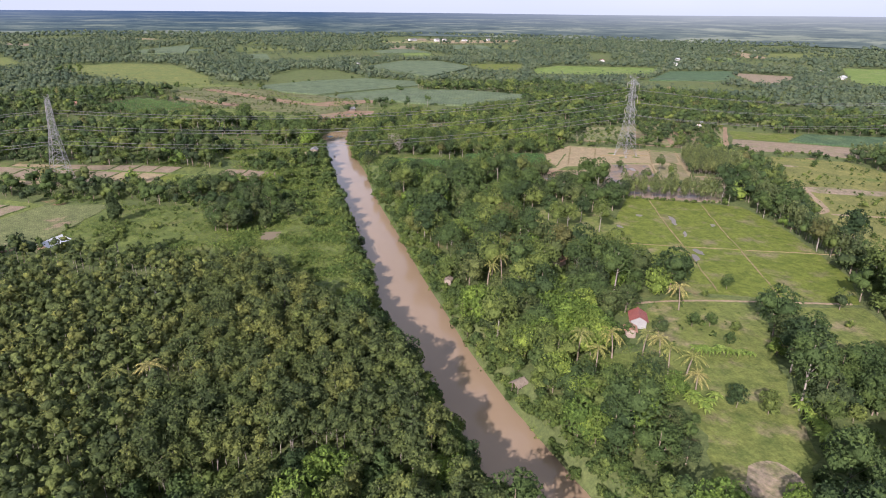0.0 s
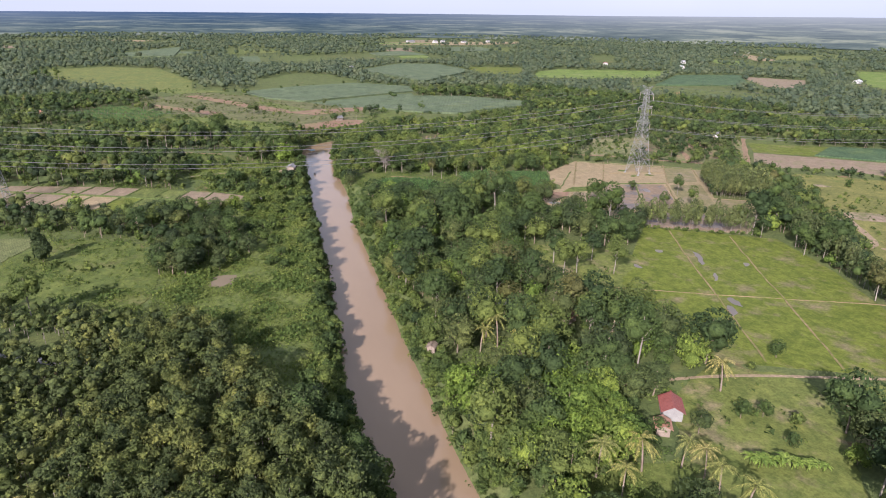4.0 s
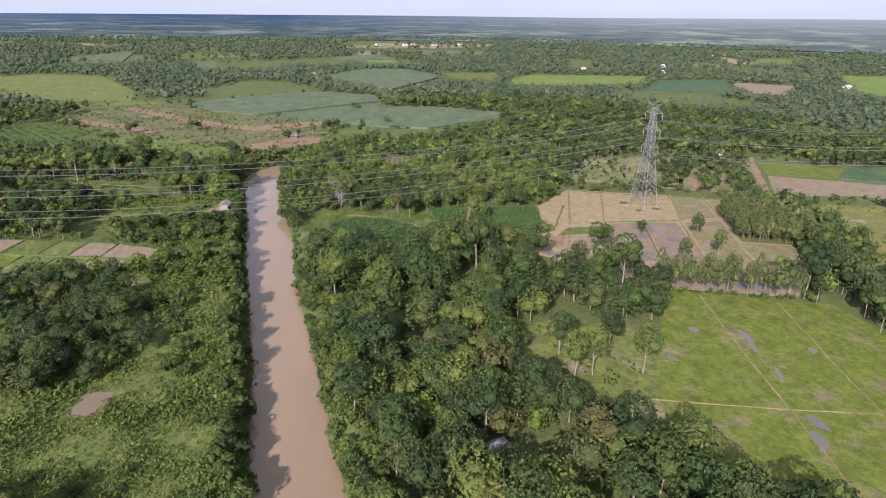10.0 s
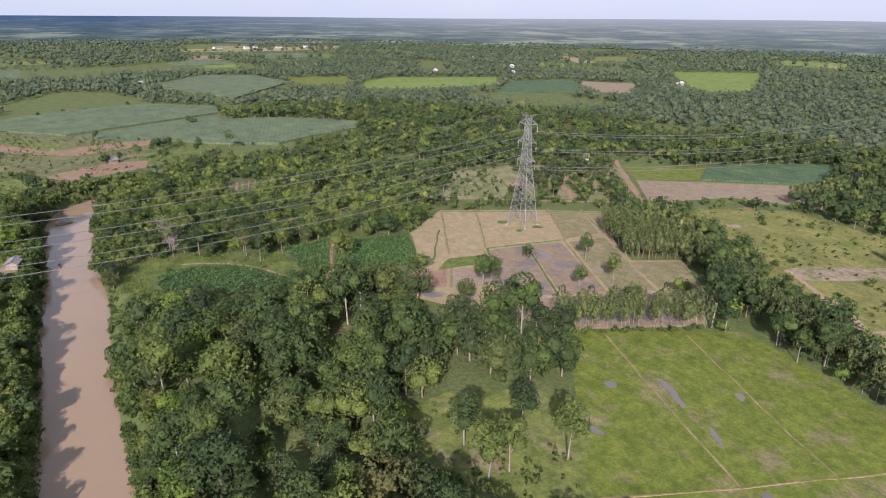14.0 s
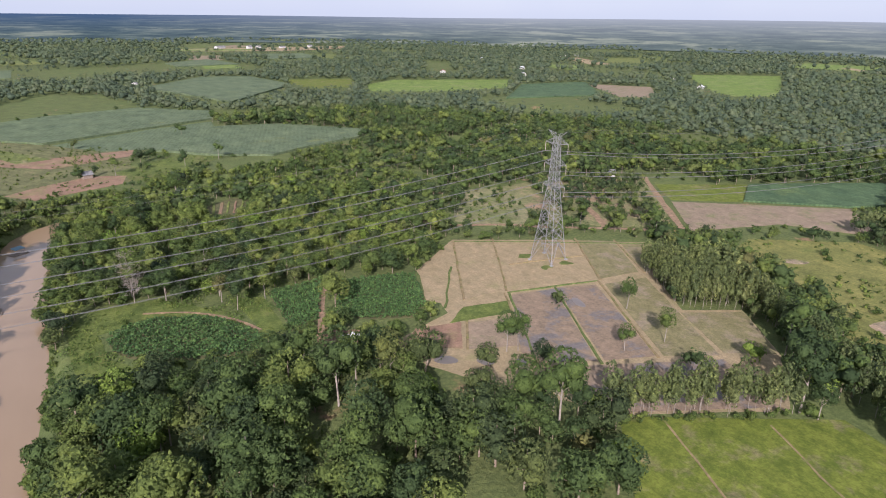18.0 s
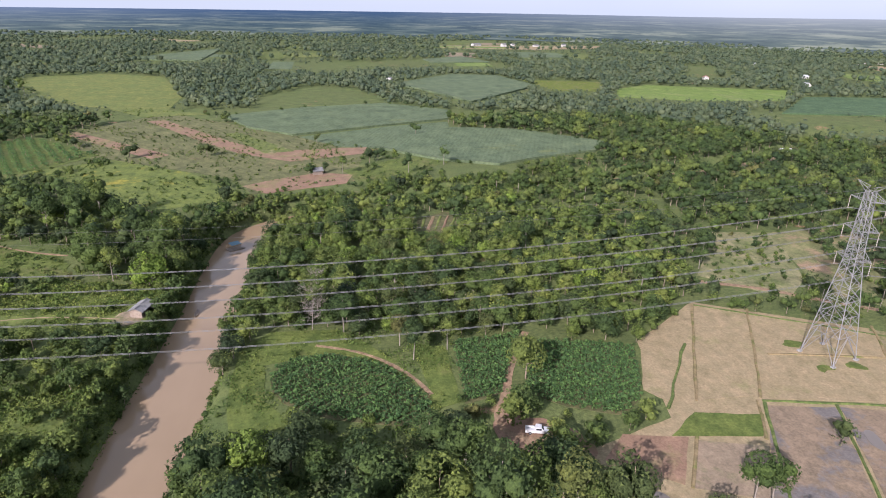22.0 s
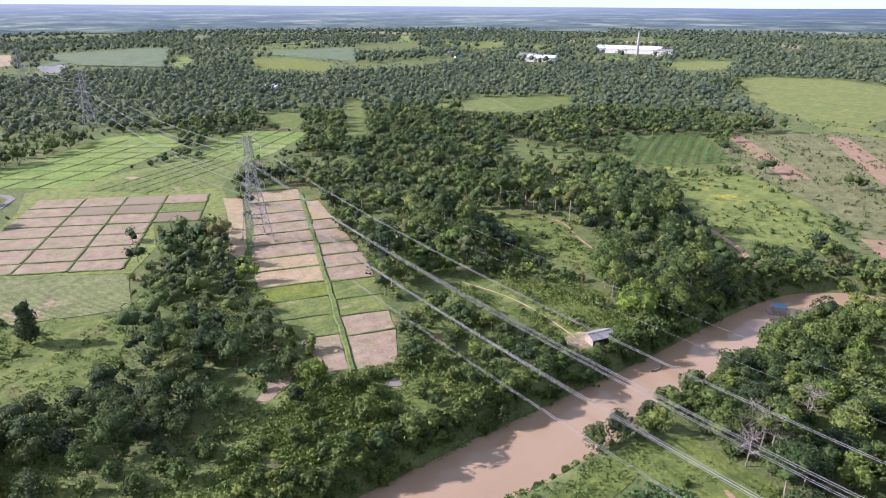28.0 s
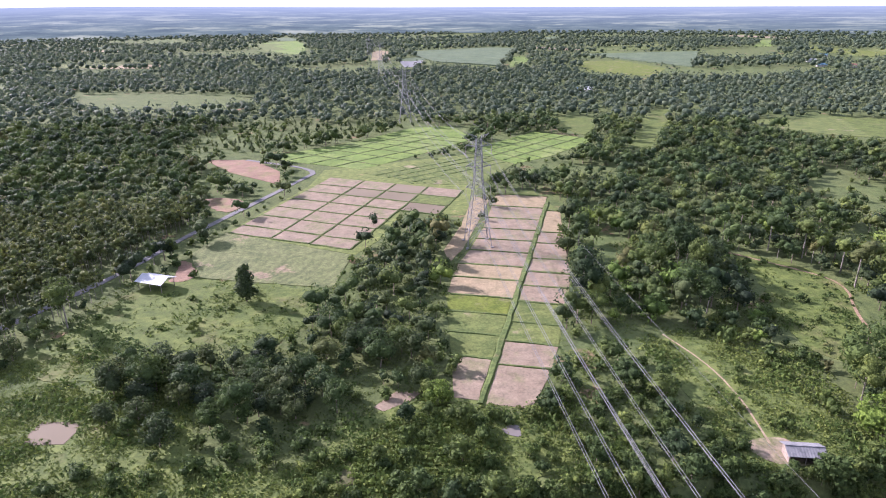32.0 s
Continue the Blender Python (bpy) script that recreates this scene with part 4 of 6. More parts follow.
def leaves_on(rs, centers, radii, count, size, squash=0.85, droop=0.0, spread=0.55):
    """Leaf sprays over the lobes of a crown."""
    w = radii ** 2 / np.sum(radii ** 2)
    k = rs.choice(len(radii), count * 2, p=w)
    d = rs.normal(size=(count * 2, 3))
    d[:, 2] += 0.35
    d /= np.linalg.norm(d, axis=1)[:, None]
    p = centers[k] + d * radii[k, None] * rs.uniform(0.86, 1.1, (len(k), 1)) * (1, 1, squash)
    deep = np.min(np.linalg.norm((p[:, None] - centers[None]) / (radii[None, :, None] * np.array((1, 1, squash))), axis=2), axis=1)
    keep = np.argsort(-deep + rs.uniform(0, 0.12, len(deep)))[:count]
    p, d = p[keep], d[keep]
    nrm = d + rs.normal(0, spread, d.shape)
    nrm[:, 2] += 0.15
    nrm /= np.linalg.norm(nrm, axis=1)[:, None]
    u = np.cross(nrm, rs.normal(size=d.shape))
    u /= np.linalg.norm(u, axis=1)[:, None]
    v = np.cross(nrm, u)
    s = (size * rs.uniform(0.6, 1.35, len(p)))[:, None]
    a = p + u * s * 0.75
    b = p - u * s * 0.35 + v * s * 0.5
    c = p - u * s * 0.35 - v * s * 0.5
    for q in (a,):
        q[:, 2] -= droop * s[:, 0]
    return np.stack((a, b, c), 1).reshape(-1, 3), np.arange(len(p) * 3).reshape(-1, 3)


def make_crown(seed, low, high, radius, lobes, leaves, size, squash=0.85, core=0.84, top=0.55, droop=0.0, cores=4):
    rs = np.random.default_rng(seed)
    c, r = [], []
    for i in range(lobes):
        k = (i + 0.5) / lobes
        zz = low + (high - low) * (0.22 + 0.66 * k)
        prof = math.sin(math.pi * (0.28 + (1 - 0.28 - 0.5 * top * 0.5) * k)) ** 0.7
        a = i * 2.4 + rs.uniform(-0.5, 0.5)
        off = radius * 0.62 * prof * (1 if i < lobes - 1 else 0.2) * rs.uniform(0.8, 1.15)
        c.append((off * math.cos(a), off * math.sin(a), zz))
        r.append(radius * rs.uniform(0.42, 0.6) * (0.75 + 0.35 * prof))
    if lobes > 3:
        c.append((0, 0, (low + high) / 2))
        r.append(radius * 0.62)
    c, r = np.array(c), np.array(r)
    out = []
    if core:
        for p, q in sorted(zip(c, r), key=lambda e: -e[1])[:cores]:
            out.append((p + ICO_V * q * core * (1, 1, squash) * rs.uniform(0.8, 1.15, (12, 1)), ICO_T))
    if leaves:
        out.append(leaves_on(rs, c, r, leaves, size, squash, droop))
    return join(out), c


def limb(a, b, r0, r1, sides=5):
    a, b = np.asarray(a, float), np.asarray(b, float)
    d = (b - a) / np.linalg.norm(b - a)
    u = np.cross(d, (0.3, 0.9, 0.1))
    u /= np.linalg.norm(u)
    w = np.cross(d, u)
    k = np.arange(sides) * math.tau / sides
    ring = np.cos(k)[:, None] * u + np.sin(k)[:, None] * w
    v = np.concatenate((a + ring * r0, b + ring * r1))
    i = np.arange(sides)
    j = (i + 1) % sides
    return v, np.concatenate((np.stack((i, j, j + sides), 1), np.stack((i, j + sides, i + sides), 1)))


def make_trunk(seed, height, r, targets, split=0.45):
    rs = np.random.default_rng(seed)
    bend = np.array((rs.normal(0, 0.25), rs.normal(0, 0.25), height * split))
    out = [limb((0, 0, -0.7), bend, r, r * 0.7), limb(bend, (bend[0] * 0.5, bend[1] * 0.5, height * 0.85), r * 0.7, r * 0.25, 4)]
    for t in targets[:4]:
        out.append(limb(bend * (1, 1, rs.uniform(0.8, 1.1)), t, r * 0.45, r * 0.15, 3))
    return join(out)


class Kind:
    """A kind of plant: variants of crown and trunk for near, and one plain form for the middle distance."""

    def __init__(self, name, label, category, leaf, bark, near, mid):
        self.name, self.label, self.category, self.leaf, self.bark, self.near, self.mid = name, label, category, leaf, bark, near, mid


def tree_kind(name, label, leaf, bark, seeds, low, high, radius, lobes, leaves, size, trunk, category="tree", squash=0.85, droop=0.0, mid_leaves=60, cores=4):
    near, mid = [], []
    for s in seeds:
        (cr, c) = make_crown(s, low, high, radius, lobes, leaves, size, squash, droop=droop, cores=cores)
        near.append((cr, make_trunk(s, high, trunk, c)))
        (cr, c) = make_crown(s + 50, low * 0.6, high, radius * 1.05, 4, int(mid_leaves * 1.4), size * 1.5, squash, core=0.82, cores=3)
        mid.append((cr, limb((0, 0, -0.5), (0, 0, low + (high - low) * 0.4), trunk, trunk * 0.6, 3)))
    return Kind(name, label, category, leaf, bark, near, mid)


BROAD = tree_kind("broadleaf_tree", "round-crowned green broadleaf tree in the riverside wood", LEAF, BARK, (1, 2, 3, 4), 2.4, 10.0, 3.9, 11, 700, 0.50, 0.20)
DARKT = tree_kind("mango_tree", "dense dark green fruit tree with a rounded crown", LEAF_DARK, BARK, (11, 12, 13), 1.8, 8.5, 3.6, 10, 660, 0.47, 0.22)
TALL = tree_kind("tall_forest_tree", "tall forest tree with a bare pale trunk and high crown", LEAF, BARK_PALE, (21, 22, 23), 5.6, 13.6, 3.5, 11, 640, 0.48, 0.22)
LIGHT = tree_kind("bamboo_clump", "bright green feathery bamboo clump", LEAF_BRIGHT, BARK, (31, 32), 0.8, 8.0, 3.6, 11, 700, 0.52, 0.12, droop=0.5)
RUBBER_T = tree_kind("rubber_tree", "slender plantation rubber tree with an olive-green tufted crown", LEAF_RUBBER, BARK_PALE, (41, 42, 43, 44), 4.0, 10.5, 2.1, 7, 330, 0.45, 0.11, mid_leaves=40)
GUM = tree_kind("eucalyptus_tree", "slim eucalyptus with pale trunk and thin grey-green crown", LEAF_GUM, BARK_PALE, (51, 52, 53), 1.4, 10.8, 1.6, 8, 330, 0.44, 0.065, squash=1.5, droop=0.5, mid_leaves=40, cores=2)
SHRUB = tree_kind("shrub", "wild green shrub on the river bank", LEAF_BUSH, BARK, (61, 62, 63, 64), 0.1, 3.2, 2.0, 6, 165, 0.52, 0.06, "shrub", mid_leaves=30)
SMALL = tree_kind("young_tree", "small bushy green tree", LEAF, BARK, (71, 72, 73), 0.9, 5.6, 2.4, 7, 270, 0.52, 0.10, mid_leaves=50)
OLIVE = tree_kind("fruit_tree", "sunlit olive-green young fruit tree with a loose crown", LEAF_OLIVE, BARK, (81, 82, 83), 1.2, 7.4, 3.0, 8, 440, 0.46, 0.13)
KINDS = [OLIVE, BROAD, DARKT, TALL, LIGHT, RUBBER_T, GUM, SHRUB, SMALL]
FAR_FORM = [make_crown(90 + i, 0.0, 8.6, 4.6, 4, 20, 1.5, 0.9, core=0.95, cores=1)[0] for i in range(5)]
FAR_CLUMP = [make_crown(95 + i, -0.5, 8.0, 10.0, 1, 6, 5.0, 0.55, core=1.0)[0] for i in range(4)]


def spread(x0, x1, y0, y1, step, jitter=0.42):
    gx, gy = np.meshgrid(np.arange(x0, x1, step), np.arange(y0, y1, step))
    gx = gx + (np.arange(gx.shape[0]) % 2)[:, None] * step * 0.5
    n = gx.size
    return gx.ravel() + rng.uniform(-jitter, jitter, n) * step, gy.ravel() + rng.uniform(-jitter, jitter, n) * step


def within_any(polys, x, y, margin=0.0):
    r = np.zeros(len(x), bool)
    for p in polys:
        p = np.asarray(p, float)
        lo, hi = p.min(0) - 1, p.max(0) + 1
        s = (x > lo[0]) & (x < hi[0]) & (y > lo[1]) & (y < hi[1])
        if s.any():
            r[s] |= inside(p, x[s], y[s])
    return r


STRETCH = [(48, 95), (60, 180), (75, 270), (80, 345)]
SCRUBLAND = [(-16, 258), (-14, 225), (5, 193), (24, 188), (38, 175), (42, 260), (42, 330), (36, 350), (12, 340), (8, 310), (22, 285), (20, 262)]
PLANTATION = [(-140, 240), (-81, 226), (-37, 212), (1, 195), (13, 168), (22, 145), (31, 118), (33, 40), (-140, 0)]
TREE_BELT = [(-70, 300), (-100, 312), (-60, 318), (-14, 315), (2, 301), (16, 282), (14, 256), (4, 241), (-14, 238), (-20, 262), (-20, 277), (-45, 290)]
OPEN_WEEDS = [(-32, 236), (-16, 232), (0, 240), (9, 238), (11, 222), (25, 239), (32, 254), (36, 222), (35, 200), (30, 172), (20, 166), (12, 163), (2, 182), (-11, 193), (-26, 214)]
YOUNG_WOOD = [(72, 356), (100, 352), (118, 352), (142, 356), (165, 345), (196, 365), (205, 380), (215, 430), (180, 470), (110, 478), (85, 470), (70, 455), (66, 400), (64, 365)]
DENSE = [(-420, 540), (-150, 540), (-60, 900), (-300, 1000)]
POND_TREES = [(-18, 262), (-14, 226), (2, 224), (12, 232), (24, 262), (22, 285), (8, 292)]
BRUSH = [(-14, 366), (43, 366), (43, 394), (2, 405), (-15, 400)]
BAMBOO = [(69, 153), (94, 150), (88, 130), (72, 108), (60, 116)]
HOUSES = [(97, 132.5, 8), (80, 188, 5), (36, 377, 7), (-68, 235, 8), (129.5, 309, 5), (55, 116, 4), (55.5, 174, 3), (-19, 486.5, 4), (83, 541, 6), (215, 329, 12), (-88, 340, 11), (54, 441, 6), (329, 412, 7), (372, 557, 7), (-133, 600, 9), (92, 180, 4), (-349, 339, 10), (-545, 1190, 62), (-462, 1165, 16), (-522, 955, 26), (-560, 965, 20)]
for hx, hy, hr in HOUSES:
    OPEN.append([(hx + hr * math.cos(k), hy + hr * math.sin(k)) for k in np.arange(0, 6.2, 0.7)])

ALL = []        # kind, x, y, size, distance
FAR_SPOTS = []


def gap_at(a, b):
    return noise.noise((a / 16, b / 16, 3))


def grow():
    def sift(x, y):
        d, along = off_line(RIVER_LINE, x, y)
        ok = d > river_half(along) + 2.2
        ok &= ~within_any(OPEN, x, y)
        thin = within_any(SPARSE, x, y)
        return x, y, d - river_half(along), ok, thin

    # the plantation, in rows
    x, y = spread(-140, 40, 30, 245, 3.5, 0.2)
    x, y, d, ok, thin = sift(x, y)
    ok &= inside(PLANTATION, x, y) & ~thin & (d > 8) & (y > 55)
    for a, b in zip(x[ok], y[ok]):
        ALL.append((RUBBER_T if b > 98 or rng.random() < 0.4 else LIGHT if rng.random() < 0.12 else SMALL, a, b, rng.uniform(0.8, 1.15)))
    # woods and scrub near the river
    x, y = spread(-200, 330, 45, 560, 5.3)
    x, y, d, ok, thin = sift(x, y)
    near, _ = off_line(STRETCH, x, y)
    ok &= near < 190
    ok &= (~inside(PLANTATION, x, y) | (d < 8)) & ~inside(YOUNG_WOOD, x, y)
    west = np.array([px < np.interp(py, RIVER_LINE[:, 1][:40], RIVER_LINE[:, 0][:40]) for px, py in zip(x, y)]) & (y < 455)
    belt, bam = inside(TREE_BELT, x, y), inside(BAMBOO, x, y)
    gap = np.array([noise.noise((a / 22, b / 22, 2)) for a, b in zip(x, y)])
    ok &= (gap < 0.30) | belt | (d < 6) | thin
    for a, b, dr, t, w, be, ba, k in zip(x[ok], y[ok], d[ok], thin[ok], west[ok], belt[ok], bam[ok], rng.random(ok.sum())):
        r = rng.random()
        if dr > 4.5 and inside(OPEN_WEEDS, a, b):
            if k < 0.07:
                ALL.append((SHRUB, a, b, rng.uniform(0.35, 0.8)))
        elif be and dr > 5:
            ALL.append((DARKT if r < 0.40 else BROAD if r < 0.62 else SMALL if r < 0.85 else SHRUB, a, b, rng.uniform(0.6, 0.98)))
        elif t and not inside(SCRUBLAND, a, b):
            if (k < 0.16 and gap_at(a, b) > -0.05) or (k < 0.5 and inside(BRUSH, a, b)):
                ALL.append((SHRUB, a, b, rng.uniform(0.3, 0.8)))
        elif dr < 8 and a > 50 and 302 < b < 350:
            if k < 0.35:
                ALL.append((SHRUB, a, b, rng.uniform(0.3, 0.6)))
        elif dr < 5:
            ALL.append((SHRUB if r < 0.6 else SMALL, a, b, rng.uniform(0.75, 1.2)))
        elif ba:
            ALL.append((LIGHT if r < 0.6 else BROAD if r < 0.85 else DARKT, a, b, rng.uniform(0.85, 1.2)))
        elif inside(SCRUBLAND, a, b):
            if r < (0.8 if b > 285 or a > 31 else 0.30 if inside(POND_TREES, a, b) else 0.10):
                ALL.append((SMALL if k < 0.2 else SHRUB, a, b, rng.uniform(0.55, 1.05)))
        elif w and not be and b > 150 and b < 395 and a > -20:
            ALL.append((SHRUB if r < 0.68 else SMALL if r < 0.93 else BROAD, a, b, rng.uniform(0.7, 1.25) * (0.8 if r > 0.93 else 1)))
        elif k < 0.16:
            ALL.append((SHRUB, a, b, rng.uniform(0.6, 1.1)))
        elif b > 330 and a > 60:
            ALL.append((OLIVE if r < 0.25 else BROAD if r < 0.42 else SMALL if r < 0.75 else DARKT if r < 0.9 else TALL, a, b, rng.uniform(0.6, 0.95)))
        else:
            ALL.append((BROAD if r < 0.34 else DARKT if r < 0.56 else TALL if r < 0.72 else LIGHT if r < 0.79 else SMALL, a, b, rng.uniform(0.55, 0.95) if rng.random() < 0.5 else rng.uniform(0.95, 1.32)))
    # bushes hanging over both banks
    line = curve_line(RIVER_LINE, 1)
    run = np.concatenate(([0], np.cumsum(np.linalg.norm(np.diff(line, axis=0), axis=1))))
    for at in np.arange(230, 800, 2.3):
        cx, cy = np.interp(at, run, line[:, 0]), np.interp(at, run, line[:, 1])
        ax, ay = np.interp(at + 1, run, line[:, 0]) - cx, np.interp(at + 1, run, line[:, 1]) - cy
        for s in (-1, 1):
            off = river_half(at) + rng.uniform(1.7, 4.6)
            low = s < 0 and 300 < cy < 352
            ALL.append((SHRUB if low or rng.random() < 0.88 else SMALL, cx - s * ay * off, cy + s * ax * off, rng.uniform(0.25, 0.5) if low else rng.uniform(0.5, 0.9)))
        for s in (-1, 1):
            if s > 0 or not 296 < cy < 356:
                off = river_half(at) + rng.uniform(3.6, 8.5)
                ALL.append((SHRUB, cx - s * ay * off, cy + s * ax * off, rng.uniform(0.6, 1.1)))
    # the young wood beyond the cassava
    x, y = spread(60, 220, 340, 482, 4.7)
    x, y, d, ok, thin = sift(x, y)
    ok &= inside(YOUNG_WOOD, x, y) & (d > 2) & ~thin
    for a, b in zip(x[ok], y[ok]):
        r = rng.random()
        ALL.append((SMALL if r < 0.14 else OLIVE if r < 0.5 else BROAD if r < 0.62 else DARKT if r < 0.76 else LIGHT if r < 0.82 else TALL if r < 0.86 else SHRUB, a, b, rng.uniform(0.75, 1.2) if r < 0.36 or r >= 0.86 else rng.uniform(0.5, 0.95)))
    # rows of eucalyptus
    for line, step, wide in (([(164, 249), (200, 230)], 1.2, 2.2), ([(263, 296), (240, 264), (216, 221), (206, 194), (188, 143), (175, 125)], 1.6, 2.0), ([(345, 291), (372, 283)], 2.0, 1.5)):
        for (x0, y0), (x1, y1) in zip(line, line[1:]):
            n = int(math.hypot(x1 - x0, y1 - y0) / step)
            for k in range(n):
                ALL.append((GUM if y0 > 180 or rng.random() < 0.6 else SMALL, x0 + (x1 - x0) * k / n + rng.normal(0, wide * 0.5), y0 + (y1 - y0) * k / n + rng.normal(0, wide * 0.5), rng.uniform(0.9, 1.2)))
    for k in range(150):
        f = rng.random()
        cx, cy = np.interp(f, [0, 0.35, 0.7, 1.0], [270, 250, 226, 212]), np.interp(f, [0, 0.35, 0.7, 1.0], [294, 262, 222, 196])
        ALL.append(((SMALL, BROAD, DARKT, SHRUB)[k % 4], cx + 5 + rng.normal(0, 2.6), cy - 3 + rng.normal(0, 2.6), rng.uniform(0.55, 0.85)))
    for k in range(44):
        f = rng.random()
        ALL.append((SHRUB, 164 + 37 * f + rng.normal(0, 0.8), 247 - 19.5 * f + rng.normal(0, 0.7), rng.uniform(0.22, 0.5)))
    for edge in ([(12, 719), (69, 760), (139, 784), (190, 743)], [(121, 591), (152, 559), (183, 544), (210, 559), (253, 576)], [(274, 598), (224, 651), (184, 700)], [(-41, 835), (-37, 755), (-3, 732), (34, 669)],
                 [(-233, 953), (-170, 847), (-116, 786), (-79, 758), (-47, 720)], [(55, 497), (101, 520), (135, 571)], [(113, 597), (96, 601), (66, 639)]):
        for (x0, y0), (x1, y1) in zip(edge, edge[1:]):
            for k in range(int(math.hypot(x1 - x0, y1 - y0) / 7)):
                if rng.random() < 0.5:
                    f = rng.random()
                    ALL.append(((SMALL, SHRUB, DARKT)[k % 3], x0 + (x1 - x0) * f + rng.normal(0, 2), y0 + (y1 - y0) * f + rng.normal(0, 2), rng.uniform(0.4, 0.85)))
    for k in range(150):
        ox, oy = rng.uniform(-60, 52), rng.uniform(474, 574)
        if inside([(-60, 552), (-27, 574), (20, 540), (52, 492), (12, 474), (-30, 510)], ox, oy) and noise.noise((ox / 14, oy / 14, 4)) > -0.05:
            ALL.append((SHRUB if k % 4 else SMALL, ox, oy, rng.uniform(0.35, 0.85)))
    # the orchard
    for gx in range(14):
        for gy in range(16):
            ox, oy = 246 + gx * 5.2 + gy * 2.6, 345 - gx * 3.0 + gy * 5.6
            if inside([(246, 376), (262, 420), (300, 425), (338, 398), (318, 368), (284, 334), (262, 350)], ox, oy) and rng.random() < 0.95:
                ALL.append((SMALL if rng.random() < 0.7 else DARKT, ox + rng.normal(0, 0.5), oy + rng.normal(0, 0.5), rng.uniform(0.6, 0.95)))
    for k in range(110):
        ox, oy = rng.uniform(208, 264), rng.uniform(362, 424)
        if inside([(211, 383), (241, 422), (262, 418), (243, 377), (228, 364)], ox, oy):
            ALL.append((SHRUB if k % 3 else SMALL, ox, oy, rng.uniform(0.3, 0.55)))
    x, y = spread(215, 262, 262, 312, 2.4)
    s = inside([(238, 308), (222, 278), (240, 266), (258, 298)], x, y)
    ALL.extend((GUM, a, b, rng.uniform(0.85, 1.15)) for a, b in zip(x[s], y[s]))
    # further woods
    def sector(x, y, lo=-150, hi=80):
        h = np.degrees(np.arctan2(x - 60, y - 170))
        return (h > lo) & (h < hi)
    x, y = spread(-420, 520, 60, 700, 6.4)
    x, y, d, ok, thin = sift(x, y)
    near, _ = off_line(STRETCH, x, y)
    ok &= (near >= 190) & (near < 420) & sector(x, y)
    clear = np.array([noise.noise((a / 70, b / 70, 5)) for a, b in zip(x, y)])
    for a, b, t, c in zip(x[ok], y[ok], thin[ok], clear[ok]):
        r = rng.random()
        if t:
            if r < 0.10:
                ALL.append((SHRUB, a, b, rng.uniform(0.4, 1.0)))
        elif inside([(-205, 255), (-250, 190), (-420, 230), (-470, 380), (-335, 385), (-325, 340), (-250, 245)], a, b):
            if r < 0.75:
                ALL.append((GUM if r < 0.35 else SHRUB, a, b, rng.uniform(0.45, 0.8) if r < 0.35 else rng.uniform(0.7, 1.2)))
        elif c > 0.33 and not inside(DENSE, a, b):
            if r < 0.3:
                ALL.append((SHRUB, a, b, rng.uniform(0.5, 1.1)))
        else:
            ALL.append((BROAD if r < 0.45 else DARKT if r < 0.75 else SMALL, a, b, rng.uniform(0.65, 1.1)))
    x, y = spread(-260, 420, -220, 70, 9.0)
    x, y, d, ok, thin = sift(x, y)
    ok &= ~thin & ((y < 52) | (x > 150) | (x < -140)) & (d > 3)
    FAR_SPOTS.append((FAR_FORM, x[ok], y[ok], rng.uniform(0.75, 1.2, ok.sum())))
    for x0, x1, y0, y1, step, lo, hi, forms, size in ((-900, 1000, -100, 1200, 10.4, 420, 820, FAR_FORM, 1.08), (-1500, 1600, -400, 1700, 15.8, 820, 1450, FAR_FORM, 1.38), (-2000, 2100, -900, 2200, 20, 1450, 1890, FAR_CLUMP, 0.85)):
        x, y = spread(x0, x1, y0, y1, step)
        near, _ = off_line(STRETCH, x, y)
        s = (near >= lo) & (near < hi) & sector(x, y, -130, 74)
        x, y = x[s], y[s]
        x, y, d, ok, thin = sift(x, y)
        clear = np.array([noise.noise((a / 170, b / 260, 9)) for a, b in zip(x, y)])
        ok &= ~thin & ((clear < 0.30) | inside(DENSE, x, y))
        x, y = x[ok], y[ok]
        s = rng.uniform(0.65, 1.15, len(x)) * size
        f = 7 * s / (80 - 7 * s)
        s[within_any(OPEN, x + (x - 75) * f, y + (y - 230) * f)] *= 0.35
        FAR_SPOTS.append((forms, x, y, s))


grow()

# along the near edges of fields the growth is low, so that the fields lie open
HEIGHT = {"fruit_tree": 7.2, "broadleaf_tree": 9.6, "mango_tree": 8.2, "tall_forest_tree": 13, "bamboo_clump": 7.8, "rubber_tree": 10, "eucalyptus_tree": 10, "shrub": 2.6, "young_tree": 5.2}


